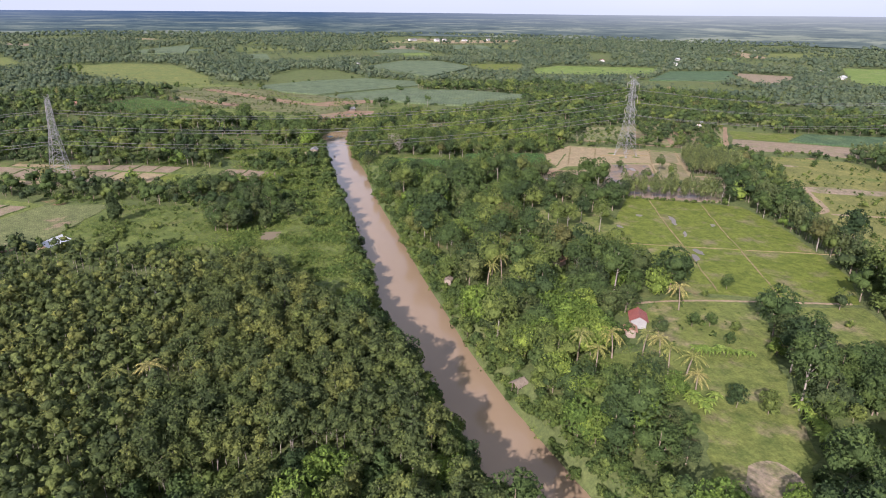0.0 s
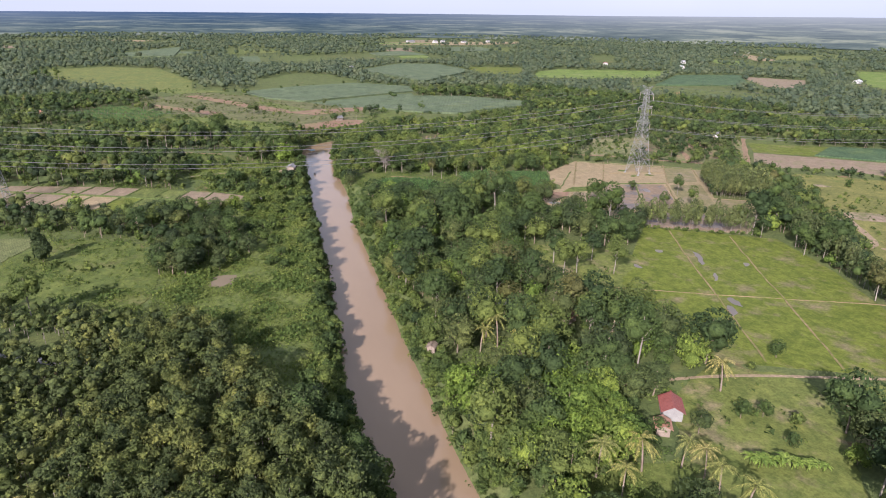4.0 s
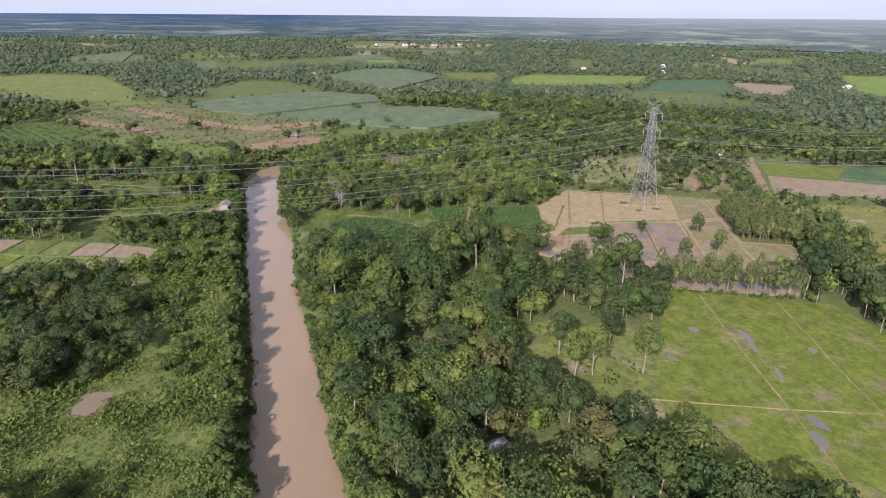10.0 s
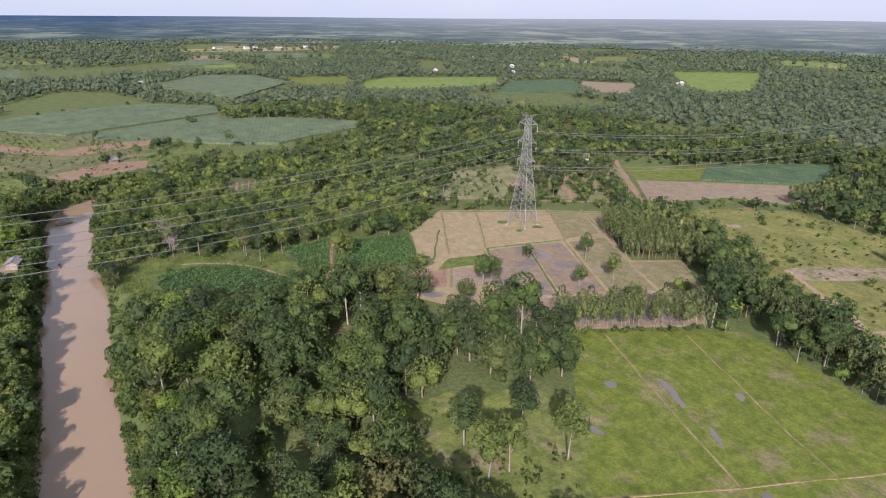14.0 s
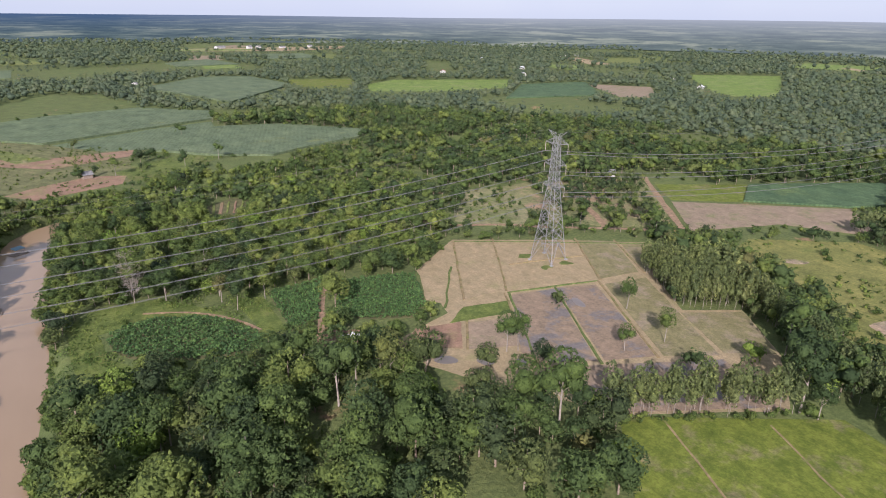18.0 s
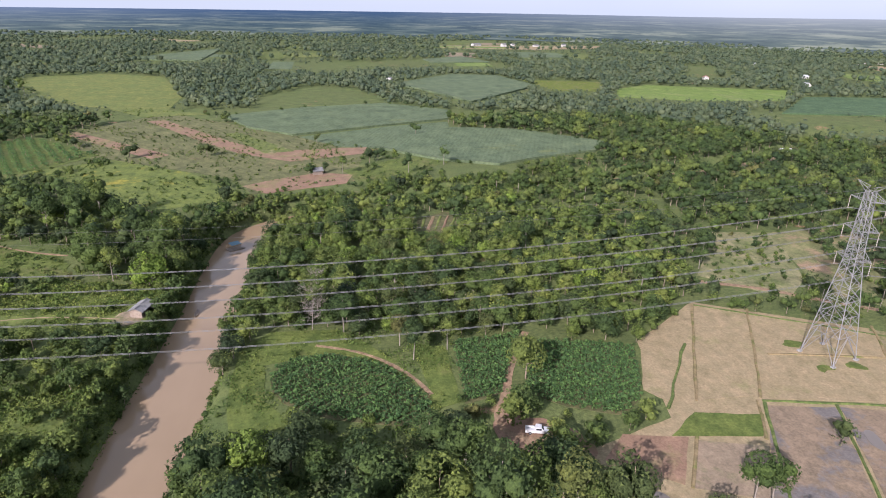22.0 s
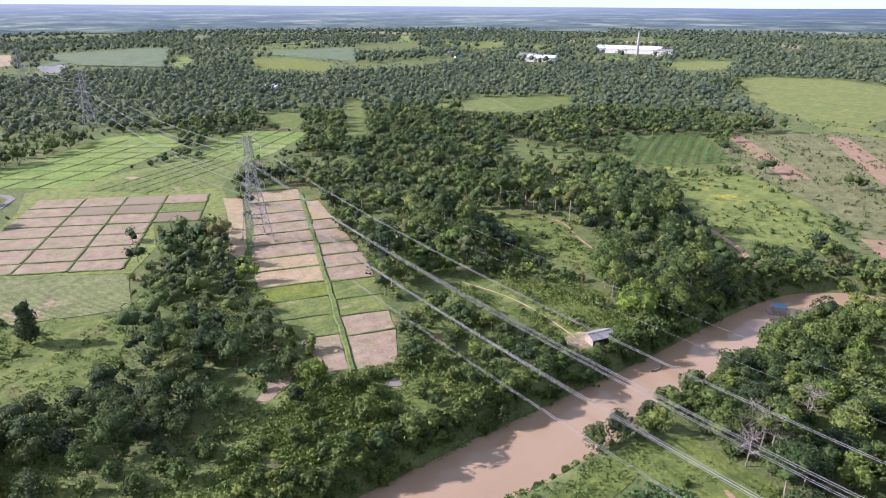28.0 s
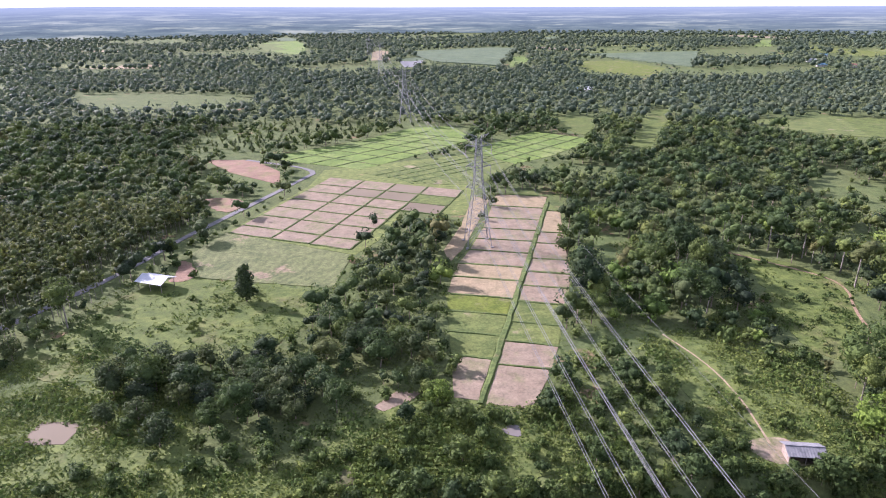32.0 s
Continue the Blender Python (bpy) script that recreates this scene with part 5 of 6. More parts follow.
def low_edges():
    x, y, size = (np.array([p[i] for p in ALL]) for i in (1, 2, 3))
    sx = np.where((x < 38) & (y > 195), 123, np.where(y > 270, 78, 20))
    sy = np.where((x < 38) & (y > 195), 285, np.where(y > 270, 200, 45))
    free = np.array([p[0] is GUM for p in ALL]) | (np.hypot(x - 75, y - 230) > 650) | ((x < 38) & (y < 195))
    free |= np.array([p[0] is SHRUB for p in ALL]) & (size < 0.82)
    for wood in (TREE_BELT, [(100, 240), (125, 229), (134, 211), (141, 219), (165, 248), (150, 270), (138, 290), (120, 300), (95, 270)], [(92, 205), (101, 196), (108, 186), (120, 178), (123, 150), (110, 148), (90, 165)]):
        free |= inside(wood, x, y)
    tall = np.array([HEIGHT[p[0].name] for p in ALL]) * size
    kept, left = [], np.ones(len(x), bool)
    for kind, h, k in ((None, tall, 1.0), (SMALL, 5.2 * size * 0.7, 0.7), (SHRUB, 2.6 * size * 0.6, 0.6)):
        f = 0.85 * h / (80 - 0.85 * h)
        ok = free | ~within_any(OPEN + VIEW, x + (x - sx) * f, y + (y - sy) * f)
        kept += [(kind or ALL[i][0], x[i], y[i], size[i] * k) for i in np.nonzero(ok & left)[0]]
        left &= ~ok
    return kept


ALL = low_edges()


# single trees that stand out
for k, a, b, s in ((DARKT, 82, 106, 1.0), (SMALL, 79, 531, 1.1), (DARKT, 87, 536, 0.7), (SMALL, 80, 537, 1.0), (BROAD, 100, 176, 1.05), (BROAD, 105, 171, 1.1), (DARKT, 109, 163, 1.0), (BROAD, 115, 160, 0.9), (BROAD, 118, 153, 0.9), (BROAD, 100, 195, 1.0), (DARKT, 95, 199, 0.95), (LIGHT, 86, 102, 0.75), (SMALL, 91, 129, 0.7), (SMALL, 114, 118, 0.6), (SMALL, 111, 129, 0.75), (SMALL, 116, 128, 0.7), (SHRUB, 121, 124, 0.8), (DARKT, 88, 97, 0.7), (BROAD, 72, 104, 0.8),
                   (SMALL, 96, 94, 0.9), (SMALL, 101, 90, 1.0), (DARKT, 99, 127, 0.55), (SMALL, 125, 312, 1.3), (SMALL, 132, 306, 0.9), (SMALL, 140, 304, 0.9), (SMALL, 149, 307, 0.85), (DARKT, 190, 296, 0.72), (TALL, 208, 286, 0.66), (TALL, 201, 266, 0.66), (TALL, 188, 268, 0.62), (DARKT, 166, 275, 0.68), (TALL, 164, 282, 0.78), (TALL, 161, 283, 0.8), (DARKT, 152, 279, 0.75), (LIGHT, 211, 247, 0.8),
                   (TALL, 202, 225, 0.75), (TALL, 207, 213, 0.7), (TALL, 203, 205, 0.65), (DARKT, 160, 246, 1.0), (SMALL, 196, 253, 1.0), (BROAD, 128, 315, 0.8), (SMALL, 141, 289, 1.1), (SMALL, 133, 300, 1.3),
                   (SMALL, 209, 357, 0.7), (BROAD, 138, 148, 0.5), (DARKT, 160, 127, 0.8), (DARKT, -19.5, 578, 1.2), (DARKT, 21.3, 579, 1.25), (TALL, 130, 529, 0.95), (TALL, -200, 845, 1.2), (TALL, -189, 844, 1.3), (TALL, -178, 846, 1.35), (TALL, 96, 531, 0.9), (TALL, 152, 548, 0.9), (TALL, 61, 190, 1.0), (TALL, 100, 233, 0.95), (TALL, 112, 221, 0.95),
                   (TALL, 110, 210, 0.9), (TALL, 115, 210, 0.9), (TALL, 127, 207, 0.9), (TALL, 114, 162, 0.9), (TALL, 126, 220, 0.85), (TALL, 92, 274, 1.05), (TALL, 100, 280, 0.95), (TALL, 101, 273, 0.9), (TALL, 109, 259, 1.0),
                   (TALL, 78, 284, 0.9), (TALL, 80, 286, 0.9), (BROAD, 72, 286, 1.25), (LIGHT, 82, 258, 0.7), (LIGHT, 24, 112, 1.0), (LIGHT, 27, 116, 0.9), (LIGHT, 29, 109, 0.9), (LIGHT, 22, 107, 0.8),
                   (DARKT, -92, 300, 0.9), (DARKT, -115, 304, 0.7), (SMALL, 60, 372, 1.2), (DARKT, 62, 344, 0.75), (DARKT, 64, 349, 0.8), (DARKT, 0, 309, 0.7), (LIGHT, 7, 312, 0.75), (SMALL, -6, 318, 0.8)):
    ALL.append((k, a, b, s))

for i in range(34):
    ALL.append(((LIGHT, BROAD, SMALL, BROAD, DARKT, SHRUB)[i % 6], rng.uniform(54, 68), rng.uniform(119, 152), rng.uniform(0.6, 0.95)))
for i in range(14):
    ALL.append(((LIGHT, BROAD, SMALL)[i % 3], rng.uniform(59, 68), rng.uniform(90, 112), rng.uniform(0.6, 0.9)))

PALM_AT = [(-31, 133), (-24, 130), (-19, 128), (72, 121), (81, 120), (73, 114), (89, 119), (91, 115), (90, 110), (90, 104), (90, 100), (72, 171), (67, 170), (77, 168), (114, 139)]
ALL = [p for p in ALL if all(math.hypot(p[1] - x, p[2] - y) > 4.2 for x, y in PALM_AT) or p[0] is SHRUB]

GROUPS = {}
for k, a, b, s in ALL:
    GROUPS.setdefault(k.name, []).append((a, b, s))


def place(form, x, y, z, s, turn):
    c, n = math.cos(turn), math.sin(turn)
    v = form[0] * s
    return np.stack((v[:, 0] * c - v[:, 1] * n + x, v[:, 0] * n + v[:, 1] * c + y, v[:, 2] + z), 1), form[1]


SINGLE = {"fruit_tree": 150, "broadleaf_tree": 270, "mango_tree": 170, "tall_forest_tree": 160, "bamboo_clump": 60, "rubber_tree": 280, "eucalyptus_tree": 240, "shrub": 280, "young_tree": 240}
NEAR_REACH = 112


def plant(kind):
    spots = np.array(GROUPS.get(kind.name, []))
    if not len(spots):
        return
    dist, _ = off_line(STRETCH, spots[:, 0], spots[:, 1])
    spots, dist = spots[np.argsort(dist)], np.sort(dist)
    zs = ground_z(spots[:, 0], spots[:, 1])
    turns = rng.uniform(0, math.tau, len(spots))
    protos = []
    for crown, trunk in kind.near:
        protos.append((mesh_from("crown", *crown, [kind.leaf]), mesh_from("trunk", *trunk, [kind.bark])))
    first = {}
    count = min(SINGLE[kind.name], len(spots))
    for i in range(count):
        (x, y, s), v = spots[i], i % len(protos)
        m = pose(x, y, zs[i], 0, 0, math.degrees(turns[i])) @ Matrix.Diagonal((s, s, s * rng.uniform(0.9, 1.12), 1))
        if v not in first:
            ob = new(kind.name)
            tagged(ob, kind.label, kind.category, kind.category + "s of the wood")
            for n, me in zip(("crown", "trunk"), protos[v]):
                new(n, me).parent = ob
            first[v] = ob
            ob.matrix_basis = m
            keep = ob
        else:
            keep = copy_thing(first[v], Matrix())
            keep.matrix_basis = m
    leaf, wood, tint = [], [], []
    for i in range(count, len(spots)):
        x, y, s = spots[i]
        forms = kind.near if dist[i] < NEAR_REACH * (0.66 if kind in (RUBBER_T, SMALL, SHRUB) else 0.85) else kind.mid
        cr, tr = forms[i % len(forms)]
        leaf.append(place(cr, x, y, zs[i], s, turns[i]))
        wood.append(place(tr, x, y, zs[i], s, turns[i]))
        tint.append(np.full(len(cr[0]), rng.random()))
    if leaf:
        top = tagged(new(kind.name + "_stand"), "many more of the same " + kind.name.replace("_", " ") + "s, close together", "trees", kind="stuff")
        v, t = join(leaf)
        ob = tagged(new("crowns", mesh_from("crowns", v, t, [kind.leaf], tint=np.concatenate(tint))), kind="stuff")
        ob.parent = top
        v, t = join(wood)
        ob = tagged(new("trunks", mesh_from("trunks", v, t, [kind.bark])), kind="stuff")
        ob.parent = top


for k in KINDS:
    plant(k)

far, tint = [], []
for forms, x, y, s in FAR_SPOTS:
    for i in range(len(x)):
        f = forms[i % len(forms)]
        rise = float(np.interp(math.hypot(x[i] - 75, y[i] - 190), [1880, 2050, 2400, 3000], [0, 4.5, 13.5, 26.5])) * float(far_rise(x[i], y[i]))
        far.append(place(f, x[i], y[i], rise, s[i], i * 2.4))
        tint.append(np.full(len(f[0]), rng.random()))
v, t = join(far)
tagged(new("far_woods", mesh_from("far_woods", v, t, [LEAF_FAR_HAZED], tint=np.concatenate(tint))), "far woods across the plain, tinted blue-green for haze", "trees", kind="stuff")


# ---------------------------------------------------------------- crops
def cassava():
    forms = []
    for s in range(3):
        rs = np.random.default_rng(200 + s)
        c = np.array([(0, 0, 0.75)])
        forms.append(leaves_on(rs, c, np.array([0.44]), 15, 0.46, 0.95, 0.2))
    for name, p in CASSAVA.items():
        p = np.asarray(p, float)
        ang = {"crop_patch_by_pool": 1.3, "cassava_plot_by_river": 0.6, "cassava_plot_by_path": 0.25, "cassava_plot_by_paddy": 0.3}[name]
        c, s = math.cos(ang), math.sin(ang)
        u, w = np.meshgrid(np.arange(-40, 40, 0.75), np.arange(-40, 40, 1.5))
        u, w = u.ravel() + rng.normal(0, 0.12, u.size), w.ravel() + rng.normal(0, 0.1, u.size)
        m = p.mean(0)
        x, y = m[0] + u * c - w * s, m[1] + u * s + w * c
        ok = inside(p, x, y)
        v, t = join([place(forms[i % 3], a, b, 0.05, rng.uniform(0.75, 1.25), i * 2.0) for i, (a, b) in enumerate(zip(x[ok], y[ok]))])
        tagged(new("cassava_plants", mesh_from("cassava_plants", v, t, [LEAF_WEED if "pool" in name else LEAF_CASSAVA], tint=np.repeat(rng.random(ok.sum()), len(v) // ok.sum()))), "bright green leafy crop beside a pool" if "pool" in name else "dark green cassava plants in rows", "crop", kind="stuff")


cassava()


# ---------------------------------------------------------------- weeds and low scrub
def weeds():
    forms = []
    for s in range(4):
        rs = np.random.default_rng(300 + s)
        c = np.array([(0, 0, 0.1), (0.5, 0.3, 0.15), (-0.4, 0.4, 0.05)])
        forms.append(leaves_on(rs, c, np.array([0.85, 0.6, 0.55]), 22, 0.40, 0.7, 0.1, 0.6))
    x, y = spread(-80, 135, 60, 448, 1.8, 0.5)
    d, along = off_line(RIVER_LINE, x, y)
    ok = (d > river_half(along) + 0.6) & ~within_any(OPEN, x, y) & ~(inside(PLANTATION, x, y) & (y > 110) & ~inside(OPEN_WEEDS, x, y))
    thin = within_any(SPARSE, x, y)
    g = np.array([noise.noise((a / 9, b / 9, 8)) + 0.5 * noise.noise((a / 28, b / 28, 4)) for a, b in zip(x, y)])
    scrub = inside(SCRUBLAND, x, y) | inside(OPEN_WEEDS, x, y) | inside([(8, 292), (0, 309), (11, 326), (24, 338), (34, 323), (38, 300), (33, 287)], x, y)
    west = (x < 42) & (y > 180) & (y < 400)
    ok &= np.where(scrub, g > -0.6, np.where(within_any(VIEW, x, y), g > -0.3, np.where(thin, g > 0.0, np.where(west, g > -0.45, g > 0.12))))
    x, y, g, scrub = x[ok], y[ok], g[ok], scrub[ok]
    bx, by = spread(-68, 44, 158, 448, 1.35, 0.5)
    d, along = off_line(RIVER_LINE, bx, by)
    deep = (d > river_half(along) + 0.6) & ~within_any(OPEN, bx, by) & (inside(SCRUBLAND, bx, by) | inside(OPEN_WEEDS, bx, by) | inside(BRUSH, bx, by))
    bx, by = bx[deep], by[deep]
    bg = np.array([noise.noise((a / 11, b / 11, 13)) for a, b in zip(bx, by)])
    deep = bg > -0.25
    x, y, g = np.concatenate((x, bx[deep])), np.concatenate((y, by[deep])), np.concatenate((g, bg[deep]))
    scrub = np.concatenate((scrub, np.ones(deep.sum(), bool)))
    z = ground_z(x, y)
    size = np.clip(0.65 + g * 0.9, 0.45, 1.3) * rng.uniform(0.75, 1.35, len(x)) * np.where(scrub, 1.45, 1.0)
    out = [place(forms[i % 4], x[i], y[i], z[i], size[i], i * 2.2) for i in range(len(x))]
    v, t = join(out)
    tint = np.repeat(np.clip(0.5 + g * 0.7 + rng.normal(0, 0.1, len(g)), 0, 0.99), len(forms[0][0]))
    tagged(new("weeds", mesh_from("weeds", v, t, [LEAF_WEED], tint=tint)), "low green weeds and scrub covering the ground", "weeds", kind="stuff")


weeds()


def far_tufts():
    """Bushes and weeds dotted over the open fields further off."""
    forms = []
    for s in range(3):
        rs = np.random.default_rng(320 + s)
        forms.append(leaves_on(rs, np.array([(0, 0, 0.2)]), np.array([1.0]), 9, 1.0, 0.8, 0.1, 0.7))
    x, y = spread(-260, 360, 120, 760, 3.4, 0.5)
    g = np.array([noise.noise((a / 24, b / 24, 6)) for a, b in zip(x, y)])
    hit = np.zeros(len(x), bool)
    for p in ([(-84, 656), (-44, 718), (-23, 730), (68, 640), (112, 597), (101, 520), (54, 497), (-39, 578)], [(-60, 552), (-27, 574), (20, 540), (52, 492), (12, 474), (-30, 510)], [(-133, 824), (-40, 900), (-21, 738), (-74, 738)],
              [(300, 308), (334, 284), (330, 240), (302, 228), (262, 180), (188, 120), (178, 122), (209, 192), (256, 270)], [(96, 540), (135, 571), (155, 557), (139, 536), (104, 516)], [(-28, 208), (-62, 224), (-58, 287), (-21, 273)],
              [(-66, 424), (-34, 444), (2, 422), (6, 405), (-42, 420)], [(209, 383), (241, 424), (264, 420), (228, 362)], [(109, 240), (126, 238), (145, 222), (127, 203), (120, 187), (104, 218)], [(108, 145), (123, 149), (140, 136), (126, 116), (94, 66), (84, 88), (92, 118)]):
        hit |= inside(p, x, y)
    hit &= (rng.random(len(x)) < np.clip(0.42 + g * 1.3, 0.06, 0.9))
    x, y = x[hit], y[hit]
    v, t = join([place(forms[i % 3], x[i], y[i], 0.1, rng.uniform(0.3, 1.0), i * 2.1) for i in range(len(x))])
    tagged(new("field_weeds", mesh_from("field_weeds", v, t, [LEAF_BUSH], tint=np.repeat(rng.random(len(x)), 27))), "tufts of weeds over the open fields", "weeds", kind="stuff")


far_tufts()

# ---------------------------------------------------------------- power line
def pylon(x, y, h, base, label, turn=-1.5, slim=0.72):
    t = radians(turn)
    top = thing("lattice_pylon", x, y, 0, turn, label, "pylon", "pylons of the power line")
    zw, wt = 0.60 * h, 1.45

    def half(z):
        return base + (wt - base) * z / zw if z < zw else wt + (0.85 - wt) * (z - zw) / (h - 2 - zw)
    corners = ((1, 1), (-1, 1), (-1, -1), (1, -1))
    for sx, sy in corners:
        bm = bmesh.new()
        for z0, z1 in ((-0.6, zw), (zw, h - 2)):
            bar(bm, (sx * half(max(z0, 0)), sy * half(max(z0, 0)), z0), (sx * half(z1), sy * half(z1), z1), 0.16 * slim)
        part("leg", bm, STEEL, top)
        part("footing", boxed(sx * base - 0.5, sx * base + 0.5, sy * base - 0.5, sy * base + 0.5, -0.5, 0.45), CONCRETE, top, "concrete footing")
    levels = [0.0, 0.16 * h, 0.27 * h, 0.36 * h, 0.44 * h, 0.51 * h, 0.57 * h] + [zw + (h - 2 - zw) * k / 8 for k in range(9)]
    for i in range(4):
        (ax, ay), (bx, by) = corners[i], corners[(i + 1) % 4]
        bm = bmesh.new()
        for z0, z1 in zip(levels, levels[1:]):
            w0, w1 = half(z0), half(z1)
            p, q = (ax * w0, ay * w0, z0), (bx * w0, by * w0, z0)
            r, s = (ax * w1, ay * w1, z1), (bx * w1, by * w1, z1)
            if z0 == 0:
                m = ((ax + bx) / 2 * w1, (ay + by) / 2 * w1, z1)
                bar(bm, p, m, 0.10 * slim)
                bar(bm, q, m, 0.10 * slim)
            else:
                bar(bm, p, s, 0.085 * slim)
                bar(bm, q, r, 0.085 * slim)
            bar(bm, r, s, 0.085 * slim)
            if z1 < 0.4 * h:
                m0 = tuple((a + b) / 2 for a, b in zip(p, r))
                m1 = tuple((a + b) / 2 for a, b in zip(q, s))
                mid = tuple((a + b) / 2 for a, b in zip(r, s))
                bar(bm, m0, mid, 0.07 * slim)
                bar(bm, m1, mid, 0.07 * slim)
        part("lattice_face", bm, STEEL, top)
    ends = []
    for z, reach in ((h - 4.4, 4.4), (h - 11.6, 4.3), (h - 19, 4.3)):
        for sy in (1, -1):
            bm = bmesh.new()
            w = half(z)
            tip = (0, sy * reach, z + 0.4)
            for sx in (1, -1):
                bar(bm, (sx * w, sy * w, z), tip, 0.10 * slim)
                bar(bm, (sx * w, sy * w, z + 2.0), tip, 0.09 * slim)
                for k in (0.3, 0.6):
                    bar(bm, (sx * w * (1 - k), sy * (w + (reach - w) * k), z + 0.4 * k), (sx * w * (1 - k), sy * (w + (reach - w) * k), z + 2 - 1.6 * k), 0.06 * slim)
                    bar(bm, (sx * w * (1 - k), sy * (w + (reach - w) * k), z + 0.4 * k), (-sx * w * (1.3 - k), sy * (w + (reach - w) * (k - 0.3)), z + 0.4 * k), 0.06 * slim)
            part("cross_arm", bm, STEEL, top)
            part("insulator", tube(bmesh.new(), [(0, sy * reach, z + 0.4 - 0.266 * k) for k in range(13)], [0.05 if k % 2 else 0.13 for k in range(13)], 6), GLASSY, top, "brown glazed insulator string")
            ends.append((-math.sin(t) * sy * reach, math.cos(t) * sy * reach, z - 2.8))
    for sy in (1, -1):
        bm = bmesh.new()
        for sx in (1, -1):
            bar(bm, (sx * 0.85, sy * 0.85, h - 2), (0, sy * 3.6, h), 0.09 * slim)
            bar(bm, (sx * 0.85, sy * 0.85, h - 1.0), (0, sy * 3.6, h), 0.08 * slim)
            bar(bm, (sx * 0.85, sy * 0.85, h - 2), (-sx * 0.85, sy * 0.85, h - 1), 0.07 * slim)
        bar(bm, (0.85, sy * 0.85, h - 1), (-0.85, sy * 0.85, h - 1), 0.08 * slim)
        part("earth_wire_peak", bm, STEEL, top)
        ends.append((-math.sin(t) * sy * 3.6, math.cos(t) * sy * 3.6, h))
    return x, y, ends


PYLONS = [pylon(560, 312, 44, 4.6, "grey galvanised steel lattice pylon beyond the farm road"), pylon(214, 329, 46, 4.6, "grey galvanised steel lattice pylon standing in dry paddies", 16, 0.8),
          pylon(-88, 340, 40, 4.4, "grey galvanised steel lattice pylon beside paddy plots"), pylon(-349, 339, 40, 4.4, "grey galvanised steel lattice pylon in far scrub"),
          pylon(-640, 339, 40, 4.4, "distant steel lattice pylon"), pylon(-960, 339, 40, 4.4, "distant steel lattice pylon")]
for (x0, y0, e0), (x1, y1, e1) in zip(PYLONS, PYLONS[1:]):
    span = x0 - x1
    for i, ((u0, w0, z0), (u1, w1, z1)) in enumerate(zip(e0, e1)):
        sag = (8.3 if i < 6 else 5.5) * (span / 303) ** 2
        cable = thing("earth_wire" if i > 5 else "power_line", x0, y0, 0, 0, "thin steel earth wire strung between pylon tops" if i > 5 else "pair of pale aluminium conductors strung between pylons", "cable", "wires of the power line")
        for side in ((0,) if i > 5 else (-0.22, 0.22)):
            pts = []
            for k in range(25):
                f = k / 24
                pts.append((u0 + (x1 + u1 - x0 - u0) * f, w0 + (y1 + w1 - y0 - w0) * f + side, z0 + (z1 - z0) * f - 4 * sag * f * (1 - f)))
            part("wire", tube(bmesh.new(), pts, [0.017 if i > 5 else 0.046] * 25, 4), WIRE, cable)


